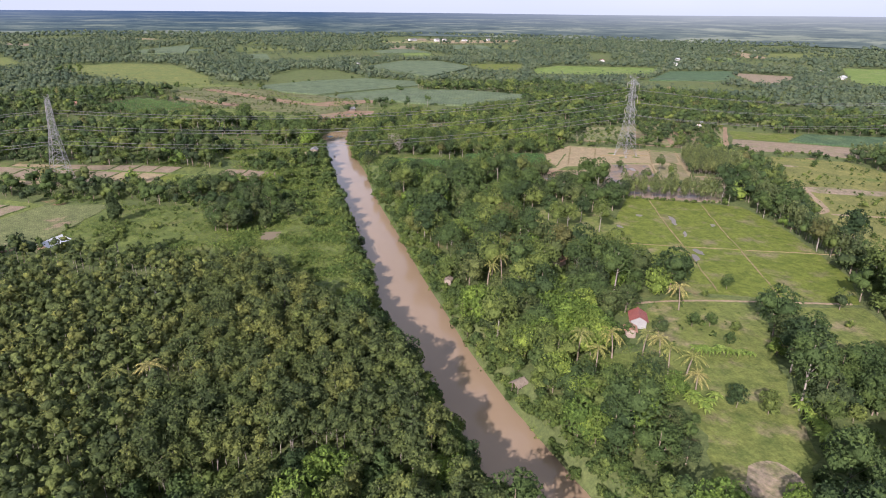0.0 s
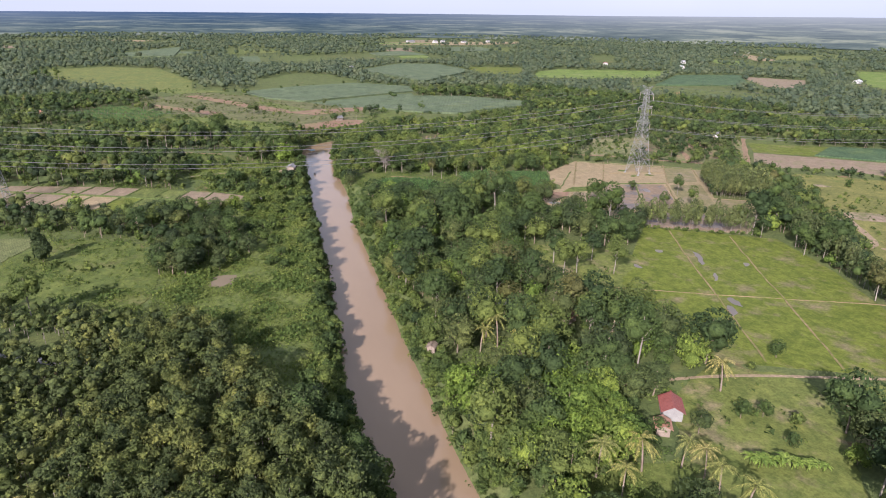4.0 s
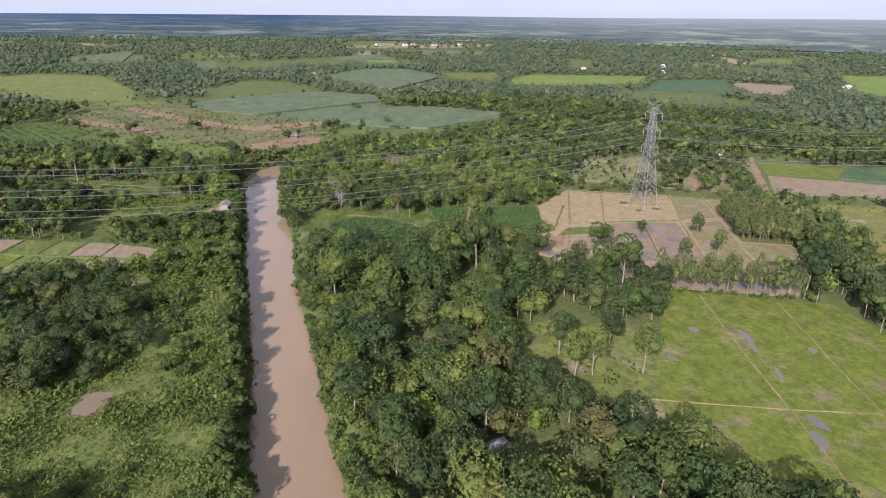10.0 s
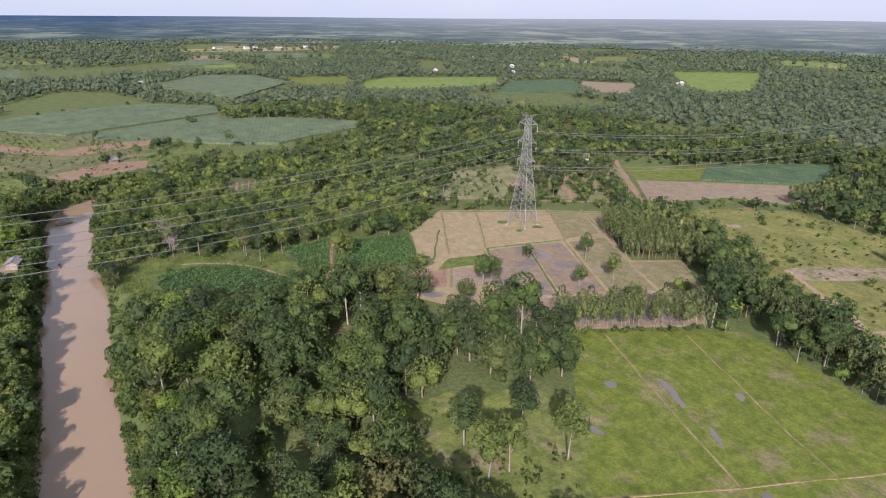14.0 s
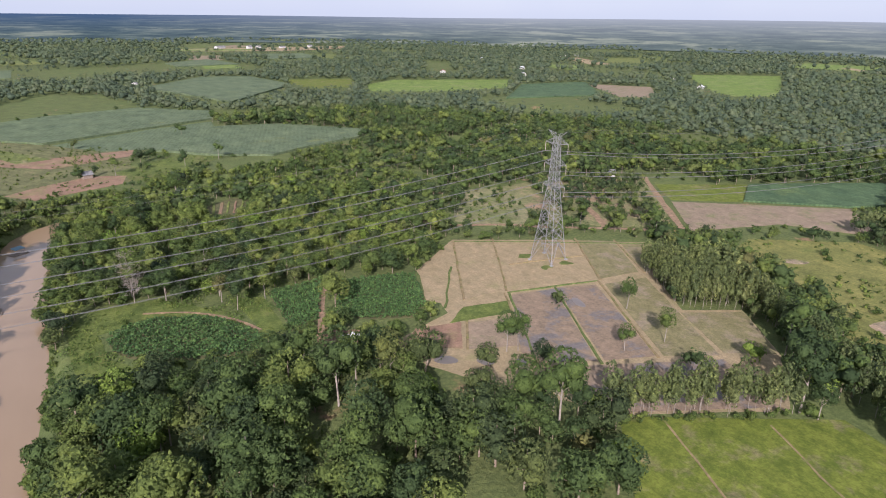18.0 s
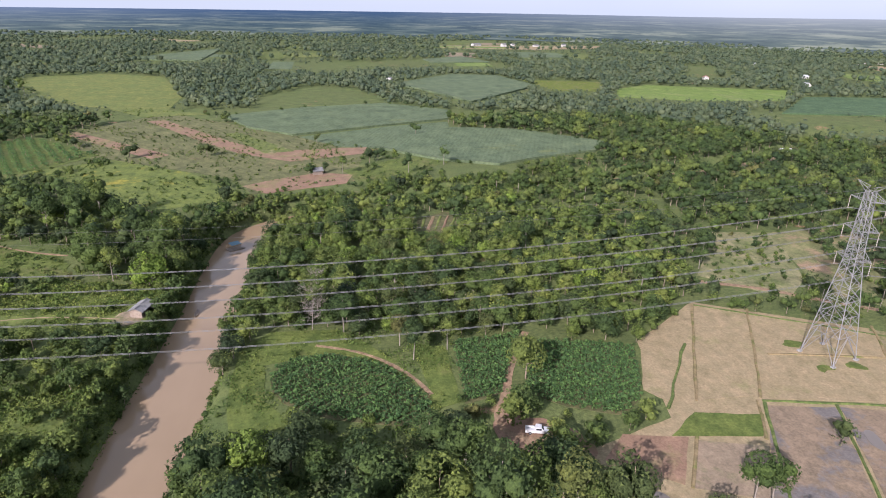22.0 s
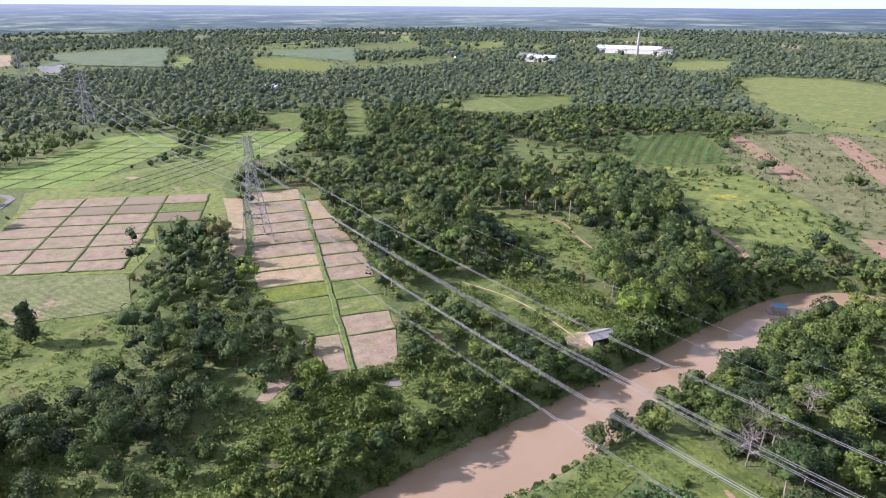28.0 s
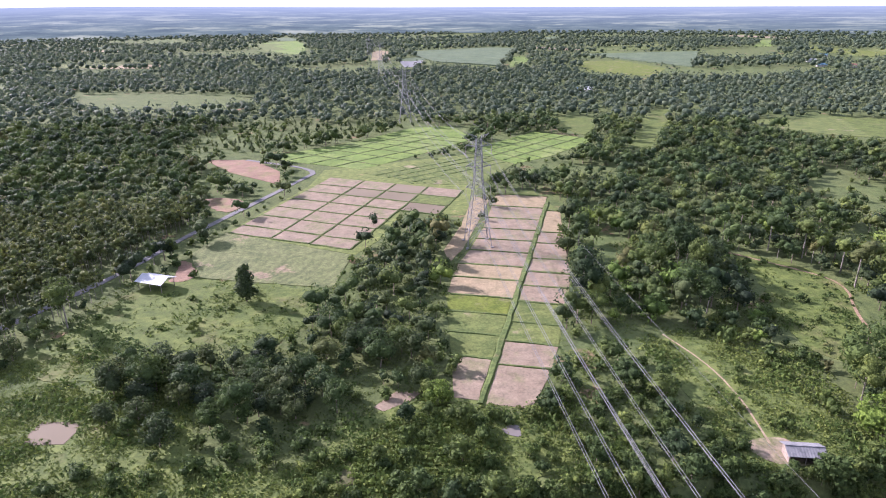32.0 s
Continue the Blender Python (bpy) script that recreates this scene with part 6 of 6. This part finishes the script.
# ---------------------------------------------------------------- buildings
def gable(name, x, y, turn, long, wide, eave, rise, roof, wall, label, over=0.5, open_front=False, walls=True, low=0.0):
    """A small building: walls, posts, a ridged sheet roof in two slopes."""
    top = thing(name, x, y, low, turn, label, name.split("_")[-1])
    hx, hy = long / 2, wide / 2
    if walls:
        part("wall", boxed(-hx, hx, hy - 0.12, hy, -0.3, eave), wall, top)
        if not open_front:
            part("wall", boxed(-hx, -0.5, -hy, -hy + 0.12, -0.3, eave), wall, top)
            part("wall", boxed(0.5, hx, -hy, -hy + 0.12, -0.3, eave), wall, top)
            part("wall", boxed(-0.5, 0.5, -hy, -hy + 0.12, 2.0, eave), wall, top)
            part("door", boxed(-0.48, 0.48, -hy + 0.03, -hy + 0.08, 0, 1.98), WALL_WOOD, top)
        for sx in (-1, 1):
            bm = bmesh.new()
            a, b = sx * hx, sx * (hx - 0.12)
            v = [bm.verts.new(p) for p in ((a, -hy + 0.125, -0.3), (a, hy - 0.125, -0.3), (a, hy - 0.125, eave), (a, 0, eave + rise * 0.93), (a, -hy + 0.125, eave),
                                           (b, -hy + 0.125, -0.3), (b, hy - 0.125, -0.3), (b, hy - 0.125, eave), (b, 0, eave + rise * 0.93), (b, -hy + 0.125, eave))]
            bm.faces.new(v[:5])
            bm.faces.new(v[:4:-1])
            for k in range(5):
                bm.faces.new((v[k], v[(k + 1) % 5], v[5 + (k + 1) % 5], v[5 + k]))
            bmesh.ops.recalc_face_normals(bm, faces=bm.faces)
            part("gable_wall", bm, wall, top)
    for sx in (-1, 0, 1):
        for sy in (-1, 1):
            if not walls or (open_front and sy < 0):
                part("post", bar(bmesh.new(), (sx * (hx - 0.2), sy * (hy - 0.2), -0.4), (sx * (hx - 0.2), sy * (hy - 0.2), eave + 0.1), 0.09), WALL_WOOD, top)
    n = max(4, int(long / 0.45))
    for sy in (-1, 1):
        bm = bmesh.new()
        rows = []
        for k in range(n * 2 + 1):
            px = -hx - over + (long + 2 * over) * k / (2 * n)
            d = 0.05 if k % 2 else 0.0
            ey = hy + over
            ez = eave - rise * over / hy
            rows.append([bm.verts.new(p) for p in ((px, 0, eave + rise + d), (px, sy * ey, ez + d), (px, sy * ey, ez - 0.05), (px, 0, eave + rise - 0.05))])
        for r, s in zip(rows, rows[1:]):
            for k in range(4):
                bm.faces.new((r[k], r[(k + 1) % 4], s[(k + 1) % 4], s[k]))
        bm.faces.new(rows[0])
        bm.faces.new(rows[-1])
        bmesh.ops.recalc_face_normals(bm, faces=bm.faces)
        part("roof_slope", bm, roof, top)
    part("ridge_cap", boxed(-hx - over, hx + over, -0.18, 0.18, eave + rise + 0.02, eave + rise + 0.10), roof, top)
    return top


gable("river_hut", 36, 377.2, 75, 6.2, 3.6, 2.3, 0.7, ROOF_ZINC, WALL_WOOD, "small wooden hut with a weathered zinc roof by the river", open_front=True)
gable("field_hut", -19, 486.5, 25, 3.6, 3.0, 2.2, 0.7, ROOF_ZINC, WALL_WOOD, "small grey roofed hut among bushes")
gable("field_shed", -67.8, 235, 62, 9.0, 6.0, 3.2, 1.1, ROOF_WHITE, WALL_WHITE, "open shed with a bright white metal roof", walls=False)
gable("farm_house", 97.5, 134.5, 62, 5.4, 4.1, 2.5, 1.2, ROOF_RED, CONCRETE, "small farmhouse with a red metal roof among trees")
gable("lean_shed", 92, 129.5, 62, 3.2, 2.6, 2.2, 0.6, ROOF_RUST, WALL_WOOD, "rusty roofed shed beside the farmhouse")
gable("wood_house", 81, 190, 20, 3.6, 2.8, 2.4, 0.9, ROOF_ZINC, WALL_WOOD, "small house with a pale metal roof hidden in trees")
gable("wood_hut", 96.5, 180, 30, 3.6, 3.0, 2.2, 0.8, ROOF_RUST, WALL_WOOD, "little hut with a rusty roof under trees")
gable("fishing_shelter", 54.5, 116, 25, 2.8, 2.2, 1.7, 0.6, ROOF_THATCH, WALL_WOOD, "thatched fishing shelter on the river bank", walls=False, low=float(ground_z(np.array([54.5]), np.array([116.0]))[0]))
gable("fishing_hut", 55.5, 174, 60, 2.4, 2.0, 2.0, 0.5, ROOF_THATCH, WALL_WOOD, "little plank hut on the river bank", over=0.3, low=float(ground_z(np.array([55.5]), np.array([174.0]))[0]))
gable("farm_house", 83, 533, 20, 4.6, 3.6, 2.4, 1.2, ROOF_ZINC, WALL_WOOD, "wooden farmhouse beside a bare red field")
gable("field_house", 329, 412.5, -30, 5.2, 4.0, 2.6, 1.0, ROOF_ZINC, WALL_WHITE, "white house above the orchard")
gable("field_house", 372, 557, -20, 7.0, 5.0, 3.0, 1.2, ROOF_WHITE, WALL_WHITE, "white roofed house among trees")
gable("plantation_house", -133, 600, 10, 8.0, 5.5, 2.6, 1.4, ROOF_RUST, WALL_WOOD, "house with a rusty reddish roof by the oil palms")
gable("village_house", -473, 524, 40, 12.0, 9.0, 3.6, 2.0, ROOF_WHITE, WALL_WHITE, "village house with a white roof in the woods")
gable("village_house", -480, 514, 40, 10.0, 8.0, 3.0, 1.5, BLUE_SHEET, WALL_WHITE, "village house with a blue roof in the woods")
for hx, hy, r, lab in ((163, 976, ROOF_ZINC, "grey roofed farm building in cane fields"), (678, 930, ROOF_WHITE, "white roofed building by far fields"), (777, 698, ROOF_WHITE, "white farm building by rice fields"),
                       (1180, 1320, ROOF_WHITE, "white roofed village hall"), (1120, 1290, ROOF_RED, "red roofed village house among far trees"), (1060, 1270, ROOF_RED, "red roofed village house among far trees"), (590, 1010, ROOF_RED, "red roofed village house among far trees"),
                       (753, 1030, ROOF_WHITE, "white village building among far trees"), (820, 1240, ROOF_WHITE, "white village building among far trees"), (-620, 930, ROOF_RED, "red roofed village house among far trees"), (-640, 900, BLUE_SHEET, "blue roofed village shed among far trees"),
                       (-700, 930, ROOF_WHITE, "white village building among far trees"), (-780, 1010, BLUE_SHEET, "blue roofed village shed among far trees"), (850, 800, ROOF_WHITE, "white farm building by rice fields")):
    gable("village_house", hx, hy, rng.uniform(0, 90), 11, 8, 3, 1.8, r, WALL_WHITE, lab)
for hx, hy, l in ((440, 1740, 26), (500, 1715, 11), (530, 1745, 9), (585, 1735, 14), (660, 1750, 11)):
    gable("campus_hall", hx, hy, rng.uniform(0, 40), l, 9, rng.uniform(3, 6), 2, ROOF_ZINC, WALL_WHITE, "pale institutional building on the far plain")


def factory():
    gable("factory_hall", -545, 1190, 24, 104, 50, 7, 4, ROOF_WHITE, WALL_WHITE, "large white factory hall with a low roof")
    gable("factory_hall", -462, 1165, 24, 22, 14, 9, 2, ROOF_ZINC, WALL_WHITE, "grey factory annex beside the big hall")
    gable("factory_hall", -522, 955, 30, 40, 24, 6, 3, ROOF_WHITE, WALL_WHITE, "white warehouse in the village")
    gable("factory_hall", -560, 965, 30, 26, 20, 6, 3, ROOF_ZINC, WALL_WHITE, "grey roofed warehouse in the village")
    c = thing("chimney", -503, 1152, 0, 0, "tall pale factory chimney", "chimney")
    part("shaft", tube(bmesh.new(), [(0, 0, -0.5), (0, 0, 14), (0, 0, 35)], [2.3, 1.9, 1.4], 12), CONCRETE, c, smooth=True)
    part("rim", tube(bmesh.new(), [(0, 0, 33.5), (0, 0, 34.3), (0, 0, 35.5)], [1.5, 1.8, 1.8], 12), CONCRETE, c)


factory()


def raft():
    r = thing("house_raft", 53, 440, WATER, 35, "floating bamboo house raft with a blue sheet roof", "raft")
    part("deck", boxed(-3, 3, -1.8, 1.8, -0.15, 0.25), WALL_WOOD, r)
    for sx in (-1, 1):
        for sy in (-1, 1):
            part("post", bar(bmesh.new(), (sx * 1.7, sy * 1.1, 0.2), (sx * 1.7, sy * 1.1, 2.2), 0.06), WALL_WOOD, r)
    part("roof", box(bmesh.new(), -2.0, 2.0, -1.4, 1.4, 0, 0.08, pose(0, 0, 2.2, 8)), BLUE_SHEET, r, "blue sheet roof")
    b = thing("wooden_boat", 48.6, 385, WATER + 0.03, 88, "narrow wooden boat moored at the river bank", "boat")
    bm = bmesh.new()
    rows = []
    for k in range(9):
        u = -2.4 + 4.8 * k / 8
        w = 0.5 * (1 - (u / 2.6) ** 2) + 0.05
        lift = 0.25 * (u / 2.4) ** 4
        rows.append([bm.verts.new(p) for p in ((u, -w, 0.32 + lift), (u, -w * 0.6, -0.1), (u, w * 0.6, -0.1), (u, w, 0.32 + lift), (u, w * 0.85, 0.30 + lift), (u, w * 0.5, 0.02), (u, -w * 0.5, 0.02), (u, -w * 0.85, 0.30 + lift))])
    for r0, r1 in zip(rows, rows[1:]):
        for k in range(8):
            bm.faces.new((r0[k], r0[(k + 1) % 8], r1[(k + 1) % 8], r1[k]))
    bm.faces.new(rows[0])
    bm.faces.new(rows[-1][::-1])
    bmesh.ops.recalc_face_normals(bm, faces=bm.faces)
    part("hull", bm, WALL_WOOD, b)
    for u in (-1.0, 0.6):
        part("thwart", boxed(u, u + 0.2, -0.4, 0.4, 0.2, 0.24), WALL_WOOD, b)


raft()


def pickup(x, y, turn):
    c = thing("pickup_truck", x, y, 0.1, turn, "white pickup truck parked under trees on red soil", "truck")

    def prism(profile, half, taper=0.0):
        bm = bmesh.new()
        a = [bm.verts.new((u, -half + taper * (w > 1.0), w)) for u, w in profile]
        b = [bm.verts.new((u, half - taper * (w > 1.0), w)) for u, w in profile]
        bm.faces.new(a)
        bm.faces.new(b[::-1])
        for k in range(len(a)):
            bm.faces.new((a[k], b[k], b[(k + 1) % len(a)], a[(k + 1) % len(a)]))
        bmesh.ops.recalc_face_normals(bm, faces=bm.faces)
        return bm
    part("body", prism([(-2.55, 0.45), (2.5, 0.45), (2.55, 0.8), (2.4, 1.0), (1.3, 1.08), (-0.62, 1.08), (-0.62, 0.62), (-2.45, 0.62), (-2.45, 1.08), (-2.55, 1.08)], 0.86), CAR_WHITE, c)
    part("cab", prism([(1.3, 1.083), (0.7, 1.62), (0.3, 1.70), (-0.4, 1.68), (-0.6, 1.083)], 0.82, 0.10), CAR_WHITE, c)
    for sy in (-1, 1):
        part("bed_side", boxed(-2.45, -0.63, sy * 0.80 - 0.05, sy * 0.80 + 0.05, 0.63, 1.08), CAR_WHITE, c)
        part("side_window", box(bmesh.new(), -0.4, 0.75, -0.01, 0.01, 1.15, 1.52, pose(0, sy * 0.80, 0)), GLASS_DARK, c)
        for u in (-1.6, 1.65):
            w = part("wheel", tube(bmesh.new(), [(u, sy * 0.70, 0.36), (u, sy * 0.90, 0.36)], [0.36, 0.36], 14), RUBBER, c)
            part("rim", tube(bmesh.new(), [(u, sy * 0.90, 0.36), (u, sy * 0.915, 0.36)], [0.21, 0.19], 10), STEEL, w)
        part("headlight", boxed(2.47, 2.56, sy * 0.66 - 0.14, sy * 0.66 + 0.14, 0.78, 0.92), GLASS_DARK, c)
    part("windscreen", box(bmesh.new(), -0.01, 0.01, -0.66, 0.66, -0.26, 0.26, pose(1.02, 0, 1.36, 0, -48, 0)), GLASS_DARK, c)


pickup(129.5, 309, -15)


# ---------------------------------------------------------------- palms and bananas
def palm_proto(seed, height, fronds, reach, name, label):
    rs = np.random.default_rng(seed)
    ob = tagged(new(name), label, "palm", "palms")
    lean = rs.normal(0, 0.5, 2)
    pts = [(lean[0] * k * k / 25, lean[1] * k * k / 25, -0.5 + (height + 0.5) * k / 5) for k in range(6)]
    part("trunk", tube(bmesh.new(), pts, [0.24, 0.19, 0.17, 0.16, 0.15, 0.16], 7), BARK, ob)
    tipp = np.array(pts[-1])
    bm = bmesh.new()
    for i in range(fronds):
        a = i * 2.399 + rs.uniform(-0.2, 0.2)
        up = rs.uniform(-0.15, 1.0)
        d = np.array((math.cos(a), math.sin(a), 0))
        side = np.array((-d[1], d[0], 0))
        rib = []
        for k in range(8):
            f = k / 7
            rib.append(tipp + d * reach * f * (1 - 0.12 * f) * (1 - 0.3 * max(up, 0)) + np.array((0, 0, reach * (0.6 * up * f - 0.5 * f * f))))
        for k in range(7):
            m, n = rib[k], rib[k + 1]
            w = 0.55 * math.sin(math.pi * (0.15 + 0.8 * k / 7))
            for s in (-1, 1):
                for j in (0.0, 0.34, 0.67):
                    p, q = m + (n - m) * j, m + (n - m) * (j + 0.30)
                    tip = (p + q) / 2 + side * s * w + (n - m) * 0.5 - np.array((0, 0, w * 0.55))
                    bm.faces.new([bm.verts.new(c) for c in (p, q, tip)])
    part("fronds", bm, LEAF_PALM, ob, "yellowish green drooping fronds")
    return ob


palm = [palm_proto(5, 7.4, 16, 4.2, "coconut_palm", "coconut palm with drooping yellow-green fronds"), palm_proto(6, 8.6, 17, 4.4, "coconut_palm", "tall coconut palm with drooping fronds")]
for i, (x, y) in enumerate(PALM_AT):
    m = pose(x, y, 0, 0, 0, i * 70)
    if i < 2:
        palm[i].matrix_basis = m
    else:
        s = rng.uniform(0.8, 1.05)
        o = copy_thing(palm[i % 2], m)
        o.matrix_basis = m @ Matrix.Diagonal((s, s, s, 1))

oil = palm_proto(9, 1.6, 22, 3.2, "oil_palm", "young oil palm in a plantation row")
oil_leaf = [c for c in oil.children if c.name.startswith("fronds")][0]
oil_leaf.data.materials[0] = LEAF_CASSAVA
x, y = spread(-126, -38, 530, 644, 6.6, 0.05)
ok = inside([(-123, 590), (-91, 640), (-40, 587), (-67, 534)], x, y)
for i, (a, b) in enumerate(zip(x[ok], y[ok])):
    if i == 0:
        oil.matrix_basis = pose(a, b, 0)
    else:
        copy_thing(oil, pose(a, b, 0, 0, 0, i * 50))


def banana_proto():
    ob = tagged(new("banana_plant"), "banana plant with large bright leaves", "plant", "banana plants")
    part("stem", tube(bmesh.new(), [(0, 0, -0.3), (0, 0, 1.0), (0.05, 0, 1.9)], [0.14, 0.12, 0.08], 6), LEAF_BANANA, ob)
    for i in range(8):
        a = i * 2.4
        d, s = np.array((math.cos(a), math.sin(a), 0)), np.array((-math.sin(a), math.cos(a), 0))
        bm = bmesh.new()
        rows = []
        for k in range(6):
            f = k / 5
            c = np.array((0, 0, 1.8)) + d * 1.9 * f + np.array((0, 0, 1.5 * f - 1.6 * f * f))
            w = 0.34 * math.sin(math.pi * (0.12 + 0.82 * f))
            rows.append([bm.verts.new(c + s * w + np.array((0, 0, 0.06))), bm.verts.new(c), bm.verts.new(c - s * w + np.array((0, 0, 0.06)))])
        for r, q in zip(rows, rows[1:]):
            bm.faces.new((r[0], r[1], q[1], q[0]))
            bm.faces.new((r[1], r[2], q[2], q[1]))
        part("leaf", bm, LEAF_BANANA, ob)
    return ob


banana = banana_proto()
spots = [(102 + k * 1.2 + rng.normal(0, 0.3), 116 - k * 0.5 + rng.normal(0, 0.4)) for k in range(11)] + [(112 + rng.normal(0, 1.2) - k * 0.7, 92 - k * 1.2 + rng.normal(0, 0.8)) for k in range(16)] \
    + [(88 + rng.normal(0, 3), 97 + rng.normal(0, 3)) for k in range(9)]
for i, (x, y) in enumerate(spots):
    if i == 0:
        banana.matrix_basis = pose(x, y, 0)
    else:
        s = rng.uniform(0.8, 1.2)
        o = copy_thing(banana, pose(x, y, 0))
        o.matrix_basis = pose(x, y, 0, 0, 0, i * 67) @ Matrix.Diagonal((s, s, s, 1))


# ---------------------------------------------------------------- single trees with a form of their own
def sole_tree():
    t = thing("lone_tree", -53, 264, 0, 0, "lone dark conical tree standing in the meadow", "tree")
    rs = np.random.default_rng(77)
    c = np.array([(rs.normal(0, 0.35), rs.normal(0, 0.35), z) for z in (3.2, 4.8, 6.4, 8.0, 9.6, 11.0)] + [(1.2, 0.4, 4.2), (-1.1, 0.6, 5.2), (0.3, -1.2, 5.0)])
    r = np.array([2.3, 2.5, 2.3, 2.0, 1.5, 1.0, 1.5, 1.4, 1.5])
    cr = join([(p + ICO_V * q * 0.85 * rs.uniform(0.8, 1.15, (12, 1)), ICO_T) for p, q in zip(c, r)] + [leaves_on(rs, c, r, 520, 0.8)])
    new("crown", mesh_from("crown", *cr, [LEAF_DARK])).parent = t
    new("trunk", mesh_from("trunk", *make_trunk(3, 9, 0.22, c), [BARK])).parent = t


def dead_tree(x, y, h, seed):
    t = thing("bare_tree", x, y, 0, 0, "leafless pale grey tree with fine twigs", "tree")
    rs = np.random.default_rng(seed)
    out = [limb((0, 0, -0.5), (0.2, 0, h * 0.45), 0.16, 0.11), limb((0.2, 0, h * 0.45), (0, 0.2, h), 0.11, 0.03, 4)]
    for i in range(24):
        z = h * rs.uniform(0.28, 0.85)
        a = i * 2.4
        e = np.array((math.cos(a) * h * 0.3, math.sin(a) * h * 0.3, z + h * rs.uniform(0.05, 0.25))) * (1, 1, 1)
        out.append(limb((0.15, 0, z), e, 0.05, 0.02, 3))
        for j in range(8):
            k = rs.uniform(0.4, 1.0)
            s = np.array((0.15, 0, z)) * (1 - k) + e * k
            out.append(limb(s, s + rs.normal(0, h * 0.08, 3) + (0, 0, h * 0.06), 0.03, 0.012, 3))
    part_ob = new("bare_crown", mesh_from("bare_crown", *join(out), [BARK_PALE]))
    part_ob.parent = t


sole_tree()
dead_tree(83, 366, 11.5, 1)
dead_tree(85, 369, 9, 5)
dead_tree(83, 361, 8, 2)
dead_tree(84, 385, 8, 4)
dead_tree(28, 116, 8, 3)
